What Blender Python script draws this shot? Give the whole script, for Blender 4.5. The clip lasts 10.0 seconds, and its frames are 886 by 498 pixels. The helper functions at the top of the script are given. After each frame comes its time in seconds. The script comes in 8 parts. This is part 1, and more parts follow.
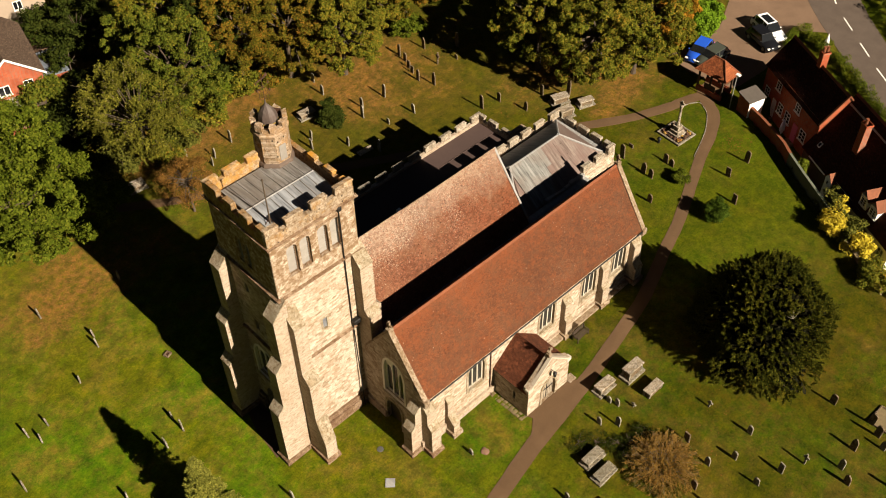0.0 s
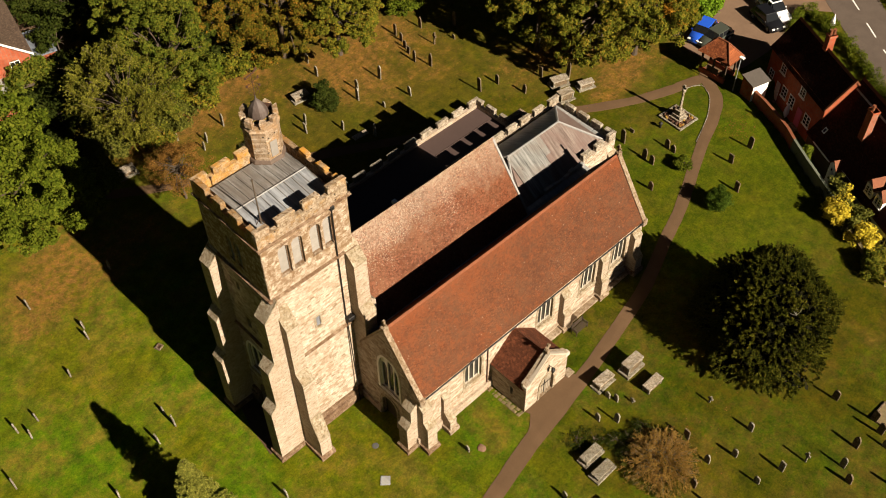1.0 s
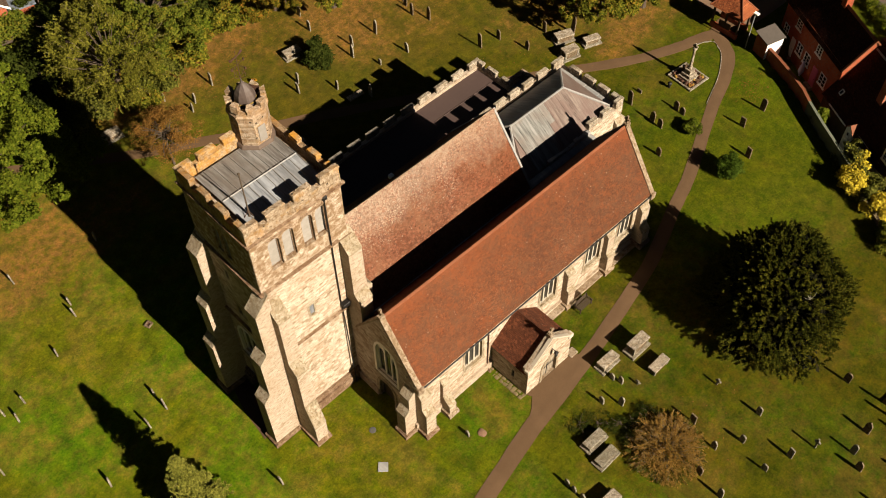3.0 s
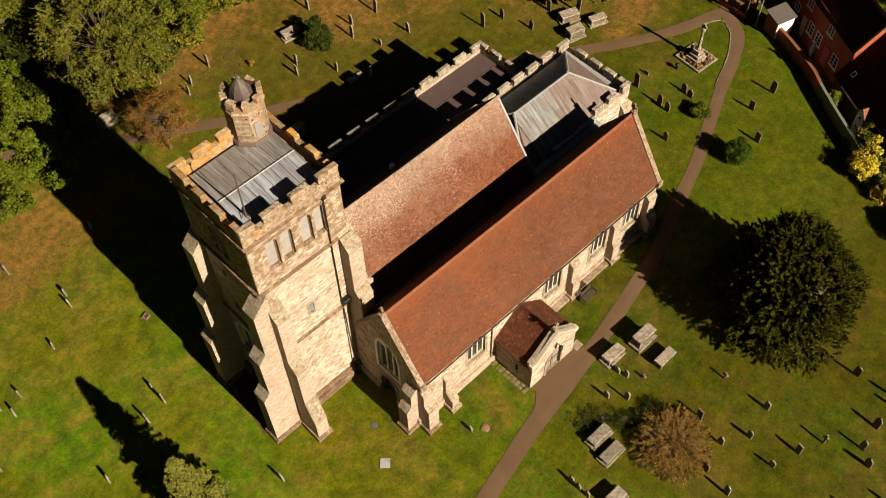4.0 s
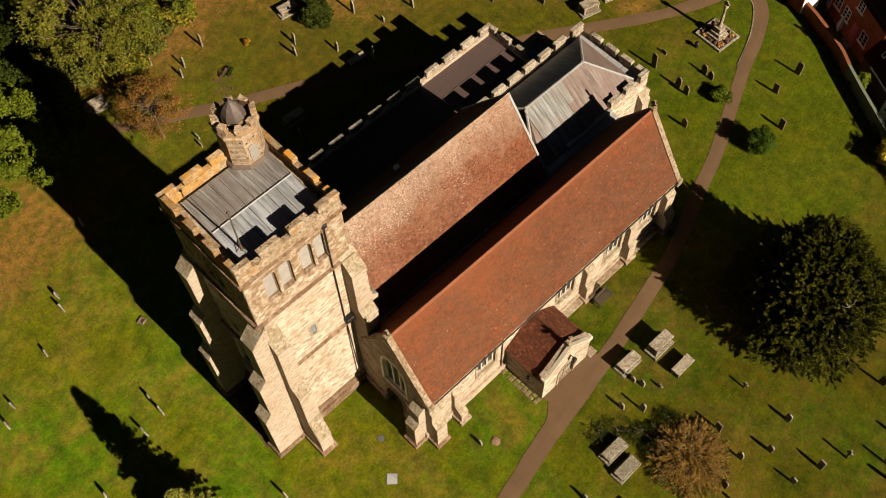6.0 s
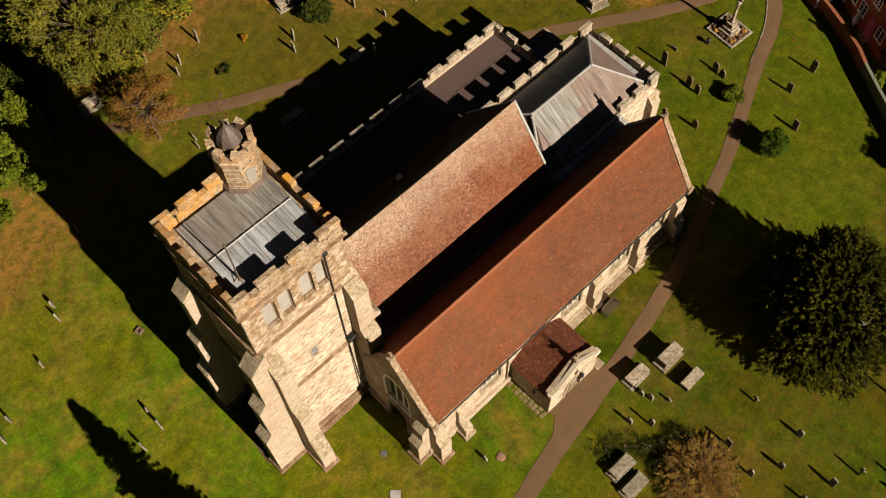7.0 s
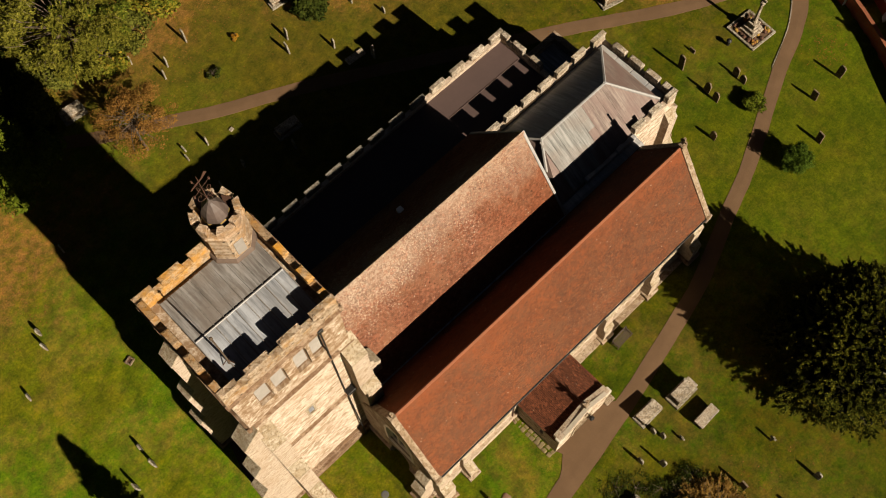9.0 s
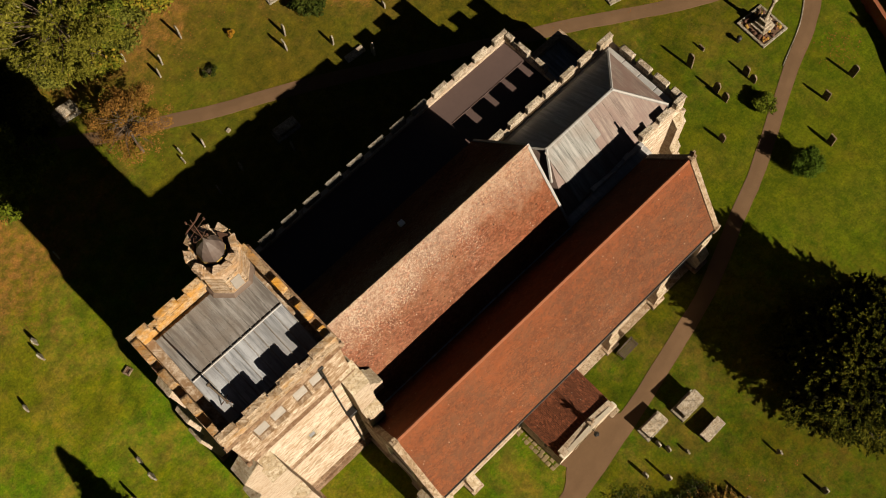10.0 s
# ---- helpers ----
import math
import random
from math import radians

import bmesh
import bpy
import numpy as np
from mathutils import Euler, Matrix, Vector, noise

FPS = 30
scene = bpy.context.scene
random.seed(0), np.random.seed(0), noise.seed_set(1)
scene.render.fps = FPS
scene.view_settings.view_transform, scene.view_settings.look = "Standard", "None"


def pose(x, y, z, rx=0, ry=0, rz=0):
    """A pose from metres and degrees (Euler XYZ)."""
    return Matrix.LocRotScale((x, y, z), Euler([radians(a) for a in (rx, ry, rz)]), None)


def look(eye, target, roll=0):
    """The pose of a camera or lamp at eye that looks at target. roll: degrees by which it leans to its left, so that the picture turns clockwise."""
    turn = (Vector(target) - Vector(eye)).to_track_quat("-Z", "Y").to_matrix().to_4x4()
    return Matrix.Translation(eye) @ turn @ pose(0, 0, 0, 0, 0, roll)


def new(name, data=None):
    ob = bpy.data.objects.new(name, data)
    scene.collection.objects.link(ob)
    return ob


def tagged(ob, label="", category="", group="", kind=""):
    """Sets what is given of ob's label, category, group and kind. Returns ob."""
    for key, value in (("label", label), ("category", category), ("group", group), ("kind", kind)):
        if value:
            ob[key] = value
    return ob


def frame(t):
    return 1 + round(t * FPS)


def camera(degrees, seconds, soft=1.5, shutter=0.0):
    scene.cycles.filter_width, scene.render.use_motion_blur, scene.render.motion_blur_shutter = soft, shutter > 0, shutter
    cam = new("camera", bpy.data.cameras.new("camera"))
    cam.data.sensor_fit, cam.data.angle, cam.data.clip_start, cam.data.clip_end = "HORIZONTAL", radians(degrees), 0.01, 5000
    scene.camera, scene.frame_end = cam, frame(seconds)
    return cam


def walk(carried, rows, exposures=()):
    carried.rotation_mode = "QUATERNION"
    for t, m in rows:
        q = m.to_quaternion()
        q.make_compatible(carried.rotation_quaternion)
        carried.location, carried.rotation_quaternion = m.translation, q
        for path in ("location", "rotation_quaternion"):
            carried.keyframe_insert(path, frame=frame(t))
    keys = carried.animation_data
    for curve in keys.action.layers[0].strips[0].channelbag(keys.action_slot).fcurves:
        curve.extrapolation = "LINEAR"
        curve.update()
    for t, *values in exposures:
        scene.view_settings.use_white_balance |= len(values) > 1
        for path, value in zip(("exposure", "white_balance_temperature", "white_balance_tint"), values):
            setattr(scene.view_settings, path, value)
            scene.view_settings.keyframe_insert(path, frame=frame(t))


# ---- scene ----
cam = camera(48.1, 10.0, 1.0)
EXPOSURES = [(0.0, 1.46), (3.0, 1.43), (10.0, 1.28)]      # seconds, stops
PATH = [      # seconds, eye, heading and tilt and roll in degrees
    (0, (0.210, -0.018, 68.127), -42.833, -46.724, -1.120),
    (0.5, (1.212, 1.037, 68.309), -42.941, -47.790, -0.984),
    (1, (2.337, 2.013, 68.455), -42.946, -48.859, -0.978),
    (1.5, (3.315, 3.010, 68.514), -43.047, -49.991, -0.881),
    (2, (4.289, 4.070, 68.670), -43.151, -51.219, -0.770),
    (2.5, (5.221, 5.069, 68.655), -43.086, -52.315, -0.850),
    (4, (8.085, 8.093, 68.716), -42.654, -55.657, -1.349),
    (4.5, (9.221, 9.306, 68.799), -42.525, -56.775, -1.504),
    (5, (10.358, 10.569, 68.876), -42.323, -57.863, -1.783),
    (6.5, (14.077, 14.897, 68.903), -41.822, -61.186, -2.328),
    (7, (15.438, 16.411, 68.926), -41.615, -62.281, -2.535),
    (7.5, (16.903, 17.994, 68.930), -41.402, -63.474, -2.757),
    (8, (18.426, 19.605, 68.964), -41.190, -64.691, -2.978),
    (8.5, (19.929, 21.196, 68.974), -40.988, -65.829, -3.183),
    (9, (21.461, 22.774, 68.989), -40.731, -66.987, -3.421),
    (9.5, (22.941, 24.377, 69.069), -40.435, -68.332, -3.728),
    (10, (24.321, 25.884, 69.151), -40.099, -69.710, -4.087),
]
walk(cam, [(t, pose(*eye, 90 + tilt, 0, turn) @ pose(0, 0, 0, 0, 0, roll)) for t, eye, turn, tilt, roll in PATH], EXPOSURES)

# ---- world, sun ----
SUN_ELEVATION, SUN_AZIMUTH = 32.4, 177.5      # degrees; azimuth clockwise from +y
world = bpy.data.worlds.new("sky")
scene.world = world
world.use_nodes = True
wn = world.node_tree.nodes
sky = wn.new("ShaderNodeTexSky")
sky.sky_type, sky.sun_disc = "NISHITA", False
sky.sun_elevation, sky.sun_rotation = radians(SUN_ELEVATION), radians(SUN_AZIMUTH)
wn["Background"].inputs["Strength"].default_value = 0.004
world.node_tree.links.new(sky.outputs["Color"], wn["Background"].inputs["Color"])
sun = new("sun", bpy.data.lights.new("sun", "SUN"))
sun.data.energy, sun.data.angle, sun.data.color = 5.0, radians(0.55), (1.0, 0.87, 0.69)
_a, _e = radians(SUN_AZIMUTH), radians(SUN_ELEVATION)
sun.matrix_world = look((0, 0, 0), (-math.sin(_a) * math.cos(_e), -math.cos(_a) * math.cos(_e), -math.sin(_e)))
sun.location = (0, -200, 200)

# ---- materials ----
class Graph:
    """A node material under construction."""

    def __init__(self, name, roughness=0.85, metallic=0.0, specular=0.15):
        self.mat = bpy.data.materials.new(name)
        self.mat.use_nodes = True
        self.nodes, self.links = self.mat.node_tree.nodes, self.mat.node_tree.links
        self.shader = self.nodes["Principled BSDF"]
        self.shader.inputs["Roughness"].default_value = roughness
        self.shader.inputs["Metallic"].default_value = metallic
        self.shader.inputs["Specular IOR Level"].default_value = specular
        self.place = self.nodes.new("ShaderNodeNewGeometry")

    def put(self, socket, value):
        if hasattr(value, "is_output"):
            self.links.new(value, socket)
        elif isinstance(value, (tuple, list)) and len(value) == 3 and socket.type == "RGBA":
            socket.default_value = (*value, 1.0)
        else:
            socket.default_value = value

    def math(self, op, a, b=0.0, c=0.0):
        n = self.nodes.new("ShaderNodeMath")
        n.operation = op
        for s, v in zip(n.inputs, (a, b, c)):
            self.put(s, v)
        return n.outputs[0]

    def xyz(self):
        n = self.nodes.new("ShaderNodeSeparateXYZ")
        self.put(n.inputs[0], self.place.outputs["Position"])
        return n.outputs

    def vec(self, x, y, z=0.0):
        n = self.nodes.new("ShaderNodeCombineXYZ")
        for s, v in zip(n.inputs, (x, y, z)):
            self.put(s, v)
        return n.outputs[0]

    def noise(self, scale, detail=3.0, rough=0.55, vector=None, distortion=0.0):
        n = self.nodes.new("ShaderNodeTexNoise")
        self.put(n.inputs["Vector"], vector or self.place.outputs["Position"])
        for k, v in (("Scale", scale), ("Detail", detail), ("Roughness", rough), ("Distortion", distortion)):
            n.inputs[k].default_value = v
        return n.outputs["Fac"]

    def cells(self, scale, vector=None, feature="F1"):
        n = self.nodes.new("ShaderNodeTexVoronoi")
        n.feature = feature
        self.put(n.inputs["Vector"], vector or self.place.outputs["Position"])
        n.inputs["Scale"].default_value = scale
        return n.outputs

    def brick(self, vector, width, height, a, b, mortar, gap=0.012, smooth=0.2):
        n = self.nodes.new("ShaderNodeTexBrick")
        self.put(n.inputs["Vector"], vector)
        for k, v in (("Color1", a), ("Color2", b), ("Mortar", mortar)):
            self.put(n.inputs[k], v)
        for k, v in (("Scale", 1.0), ("Mortar Size", gap), ("Mortar Smooth", smooth), ("Bias", 0.0), ("Brick Width", width), ("Row Height", height)):
            n.inputs[k].default_value = v
        return n.outputs

    def ramp(self, fac, *stops):
        n = self.nodes.new("ShaderNodeValToRGB")
        self.put(n.inputs[0], fac)
        el = n.color_ramp.elements
        while len(el) < len(stops):
            el.new(0.5)
        for e, (at, c) in zip(el, stops):
            e.position, e.color = at, (*((c,) * 3 if not isinstance(c, tuple) else c), 1.0)
        return n.outputs[0]

    def mix(self, fac, a, b, blend="MIX"):
        n = self.nodes.new("ShaderNodeMix")
        n.data_type, n.blend_type = "RGBA", blend
        self.put(n.inputs["Factor"], fac)
        self.put(n.inputs["A"], a)
        self.put(n.inputs["B"], b)
        return n.outputs["Result"]

    def done(self, colour, height=None, depth=0.02, roughness=None):
        self.put(self.shader.inputs["Base Color"], colour)
        if roughness is not None:
            self.put(self.shader.inputs["Roughness"], roughness)
        if height is not None:
            n = self.nodes.new("ShaderNodeBump")
            n.inputs["Distance"].default_value, n.inputs["Strength"].default_value = depth, 1.0
            self.put(n.inputs["Height"], height)
            self.links.new(n.outputs[0], self.shader.inputs["Normal"])
        return self.mat

    def wobble(self, u, v, scale, amount):
        """u, v displaced by noise, for uneven courses."""
        a = self.math("MULTIPLY_ADD", self.noise(scale, 2), amount, u)
        b = self.math("MULTIPLY_ADD", self.noise(scale * 1.3, 2), amount, v)
        return self.vec(a, b)


def stone_material(name, light, dark, joint, lichen=None, lichen_amount=0.5, row=0.24, weather=None, pits=False, speck=0.54, stain=None):
    g = Graph(name, 0.92, specular=0.075)
    x, y, z = g.xyz()
    uv = g.wobble(g.math("ADD", x, y), z, 2.4, 0.13)
    b = g.brick(uv, row * 1.35, row, light, dark, joint, 0.024, 0.3)
    course = g.vec(g.math("MULTIPLY", x, 1.15), g.math("MULTIPLY", y, 1.15), g.math("MULTIPLY", z, 0.8))
    own = g.cells(3.6, vector=g.vec(g.math("MULTIPLY", g.math("ADD", x, y), 0.85), g.math("MULTIPLY", z, 0.85)))
    n = g.nodes.new("ShaderNodeSeparateColor")
    g.put(n.inputs[0], own["Color"])
    col = g.mix(g.ramp(n.outputs[0], (0.2, 0.0), (0.9, 0.75)), b["Color"], tuple(min(0.84, c * 1.15) for c in light))
    col = g.mix(g.ramp(n.outputs[1], (0.62, 0.0), (0.95, 0.7)), col, tuple(c * k for c, k in zip(dark, (0.8, 0.72, 0.6))))
    col = g.mix(g.math("MULTIPLY", g.noise(0.45, 5, 0.65), 0.55), col, g.mix(0.5, dark, joint))
    col = g.mix(g.ramp(g.noise(4.2, 5, 0.75, vector=course), (0.49, 0.0), (0.60, 0.75)), col, tuple(c * k for c, k in zip(dark, (0.52, 0.42, 0.3))))
    col = g.mix(g.ramp(g.noise(9.0, 4, 0.75, vector=course), (speck, 0.0), (speck + 0.12, 0.8)), col, tuple(c * 0.35 for c in dark))
    if weather:
        fac = g.math("MULTIPLY", g.ramp(g.math("DIVIDE", g.math("MULTIPLY_ADD", g.noise(0.5, 4), 3.0, g.math("SUBTRACT", z, weather)), 3.0), (0.35, 0.0), (0.8, 1.0)), g.ramp(g.noise(2.2, 5, 0.75), (0.40, 0.0), (0.56, 0.95)))
        col = g.mix(fac, col, tuple(c * k for c, k in zip(dark, (0.60, 0.46, 0.32))))
    if lichen:
        col = g.mix(g.ramp(g.noise(1.1, 5, 0.7), (0.62 - 0.35 * lichen_amount, 0.0), (0.85 - 0.3 * lichen_amount, 0.9)), col, lichen)
    if stain:
        col = g.mix(g.ramp(g.noise(0.9, 6, 0.78), (0.56, 0.0), (0.64, 0.7)), col, stain)
        col = g.mix(g.ramp(g.noise(0.28, 4, 0.6), (0.5, 0.0), (0.68, 0.4)), col, tuple(min(0.55, c * 1.5) for c in stain))
    if pits:
        col = g.mix(g.ramp(g.cells(1.9)["Distance"], (0.10, 0.85), (0.17, 0.0)), col, (0.016, 0.0114, 0.00823))
    h = g.math("ADD", g.math("MULTIPLY", b["Fac"], -0.9), g.math("ADD", g.noise(9, 4, 0.7), g.math("MULTIPLY", n.outputs[2], 0.5)))
    return g.done(col, h, 0.05)


def ragstone_material(name, tones, backing=False, weather=None, fleck=0.5, stain=(0.19, 0.125, 0.075)):
    """Pale coursed rubble. Stones laid one by one each take a tone of their own; backing: plain dressed walling, with its joints in the pattern."""
    g = Graph(name, 0.92, specular=0.075)
    x, y, z = g.xyz()
    if backing:
        b = g.brick(g.wobble(g.math("ADD", x, y), z, 1.2, 0.06), 0.85, 0.38, tuple(0.7 * a + 0.3 * b for a, b in zip(tones[1], tones[2])), tuple(0.15 * a + 0.85 * b for a, b in zip(tones[1], tones[2])), tuple(0.7 * a + 0.3 * b for a, b in zip(tones[0], tones[1])), 0.012, 0.6)
        col, joint = b["Color"], g.math("MULTIPLY", b["Fac"], -0.8)
    else:
        info = g.nodes.new("ShaderNodeObjectInfo")
        own = g.math("FRACT", g.math("ADD", g.place.outputs["Random Per Island"], info.outputs["Random"]))
        col, joint = g.ramp(own, (0.0, tones[0]), (0.22, tones[1]), (0.6, tones[2]), (1.0, tones[3])), 0.0
    flat = g.vec(g.math("MULTIPLY", x, 0.8), g.math("MULTIPLY", y, 0.8), g.math("MULTIPLY", z, 2.2))
    col = g.mix(g.ramp(g.noise(3.4, 5, 0.7, vector=flat), (fleck, 0.0), (fleck + 0.13, 0.7)), col, tuple(c * k for c, k in zip(tones[0], (0.72, 0.62, 0.5))))
    col = g.mix(g.ramp(g.noise(13, 4, 0.75), (0.42, 0.0), (0.72, 0.55)), col, tuple(c * 0.6 for c in tones[0]))
    col = g.mix(g.ramp(g.noise(0.42, 5, 0.65), (0.46, 0.0), (0.72, 0.45)), col, tuple(min(0.6, c * 1.25) for c in stain))
    col = g.mix(g.ramp(g.noise(1.1, 6, 0.78), (0.535, 0.0), (0.65, 0.72)), col, stain)
    if weather:
        fac = g.math("MULTIPLY", g.ramp(g.math("DIVIDE", g.math("MULTIPLY_ADD", g.noise(0.5, 4), 3.0, g.math("SUBTRACT", z, weather)), 3.0), (0.35, 0.0), (0.8, 1.0)), g.ramp(g.noise(2.2, 5, 0.75), (0.40, 0.0), (0.56, 0.85)))
        col = g.mix(fac, col, tuple(c * k for c, k in zip(tones[0], (0.7, 0.55, 0.4))))
    return g.done(col, g.math("ADD", joint, g.noise(9, 4, 0.7)), 0.035)


def tile_material(name, a, b, dark, lichen, lichen_amount, along="x", rise=1.22, scatter=0.6, change=None, ridge=None, mottle=None, grain=17, specks=0.0, blend=(0.6, 0.75), crest=None):
    g = Graph(name, 0.88, specular=0.1)
    x, y, z = g.xyz()
    uv = g.vec(x if along == "x" else y, g.math("MULTIPLY", z, rise))
    t = g.brick(uv, 0.165, 0.105, a, b, dark, 0.008, 0.1)
    col = g.mix(g.ramp(g.noise(0.35, 5, 0.62), (0.38, 0.0), (0.66, 0.85)), t["Color"], g.mix(0.5, a, dark))
    col = g.mix(g.ramp(g.noise(2.6, 4, 0.75), (0.5, 0.0), (0.7, 0.7)), col, b)
    patch = g.math("MULTIPLY_ADD", g.noise(0.3, 3), 0.3, -0.15)
    if ridge:
        patch = g.math("ADD", patch, g.math("MULTIPLY", g.math("MAXIMUM", g.math("SUBTRACT", z, ridge), 0.0), 0.042))
    col = g.mix(g.ramp(g.math("ADD", g.noise(grain, 4, 0.75), patch), (0.66 - 0.2 * lichen_amount, 0.0), (0.74 - 0.14 * lichen_amount, 0.9)), col, lichen)
    own = g.nodes.new("ShaderNodeSeparateColor")
    g.put(own.inputs[0], g.cells(6.5, vector=g.vec(x if along == "x" else y, g.math("MULTIPLY", z, rise * 1.5)))["Color"])
    col = g.mix(g.ramp(own.outputs[0], (0.55, 0.0), (0.95, scatter)), col, tuple(c * 0.42 for c in a))
    col = g.mix(g.ramp(own.outputs[1], (0.7, 0.0), (0.97, scatter)), col, tuple(min(1.0, c * 1.45) for c in b))
    if change:
        fac = g.ramp(g.math("DIVIDE", g.math("ADD", g.math("SUBTRACT", x, change[0]), g.math("MULTIPLY", g.noise(0.5, 5, 0.7), 7.0)), 8.0), (0.3, 0.0), (1.0, change[2]))
        col = g.mix(fac, col, g.mix(1.0, col, change[1], "MULTIPLY"))
    if mottle:
        col = g.mix(g.ramp(g.noise(0.55, 6, 0.78), (0.44, 0.0), (0.66, blend[0])), col, mottle[0])
        col = g.mix(g.ramp(g.noise(1.9, 6, 0.8), (0.5, 0.0), (0.68, blend[1])), col, mottle[1])
    if specks:
        dots = g.math("ADD", g.cells(2.6)["Distance"], g.math("MULTIPLY", g.noise(0.6, 4, 0.7), 0.5))
        col = g.mix(g.ramp(dots, (0.3, specks), (0.36, 0.0)), col, tuple(c * 0.3 for c in dark))
    if crest:
        # what has settled along the ridge: from, to, colour, amount
        up = g.math("ADD", g.math("DIVIDE", g.math("SUBTRACT", z, crest[0]), crest[1] - crest[0]), g.math("MULTIPLY", g.math("SUBTRACT", g.noise(0.4, 5, 0.7), 0.5), 1.6))
        col = g.mix(g.math("MULTIPLY", g.ramp(up, (0.3, 0.0), (1.0, crest[3])), g.ramp(g.noise(5.0, 5, 0.8), (0.36, 0.2), (0.56, 1.0))), col, crest[2])
    spots = g.cells(1.6)
    col = g.mix(g.ramp(spots["Distance"], (0.05, 0.9), (0.08, 0.0)), col, g.mix(0.5, lichen, (0.229, 0.21, 0.174)))
    h = g.math("ADD", g.math("MULTIPLY", t["Fac"], -0.8), g.noise(14, 2))
    return g.done(col, h, 0.015)


def lead_material(name, light, dark, warm):
    g = Graph(name, 0.55, metallic=0.0, specular=0.2)
    x, y, z = g.xyz()
    streak = g.noise(1.0, 4, 0.65, vector=g.vec(g.math("MULTIPLY", x, 4.5), g.math("MULTIPLY", y, 0.4), g.math("MULTIPLY", z, 0.4)))
    col = g.mix(g.ramp(streak, (0.38, 0.0), (0.62, 1.0)), dark, light)
    col = g.mix(g.ramp(g.noise(0.55, 3), (0.42, 0.0), (0.62, 0.75)), col, warm)
    col = g.mix(g.ramp(g.noise(7, 4, 0.7), (0.58, 0.0), (0.75, 0.6)), col, tuple(c * 0.5 for c in dark))
    return g.done(col, g.noise(5, 3), 0.012, g.ramp(streak, (0.3, 0.42), (0.7, 0.62)))


def plain_material(name, colour, vary=0.25, scale=6.0, roughness=0.8, metallic=0.0, specular=0.3, depth=0.006):
    g = Graph(name, roughness, metallic, specular)
    dark = tuple(c * (1 - vary) for c in colour)
    col = g.mix(g.noise(scale, 4, 0.65), dark, tuple(min(1.0, c * (1 + vary)) for c in colour))
    col = g.mix(g.ramp(g.noise(scale * 0.13, 3), (0.45, 0.0), (0.7, 0.5)), col, dark)
    return g.done(col, g.noise(scale * 2.5, 3), depth)


def brick_material(name, a, b, mortar):
    g = Graph(name, 0.9, specular=0.1)
    x, y, z = g.xyz()
    t = g.brick(g.vec(g.math("ADD", g.math("MULTIPLY", x, 0.47), g.math("MULTIPLY", y, 0.88)), z), 0.225, 0.075, a, b, mortar, 0.01)
    col = g.mix(g.ramp(g.noise(1.2, 4), (0.4, 0.0), (0.7, 0.6)), t["Color"], tuple(c * 0.6 for c in a))
    return g.done(col, g.math("MULTIPLY", t["Fac"], -1.0), 0.01)


def leaf_material(name, *colours, light=0.25):
    """Leaves: each one takes a colour between the given ones, with drifts from clump to clump."""
    g = Graph(name, 0.75, specular=0.03)
    own = g.math("ADD", g.math("MULTIPLY", g.place.outputs["Random Per Island"], 0.6), g.math("MULTIPLY", g.noise(0.5, 3, 0.6), 0.75))
    own = g.math("SUBTRACT", own, 0.17)
    n = len(colours)
    col = g.ramp(own, *[(i / max(1, n - 1), c) for i, c in enumerate(colours)])
    g.done(col)
    tr = g.nodes.new("ShaderNodeBsdfTranslucent")
    g.put(tr.inputs["Color"], col)
    m = g.nodes.new("ShaderNodeMixShader")
    m.inputs[0].default_value = light
    g.links.new(g.shader.outputs[0], m.inputs[1])
    g.links.new(tr.outputs[0], m.inputs[2])
    g.links.new(m.outputs[0], g.nodes["Material Output"].inputs["Surface"])
    return g.mat


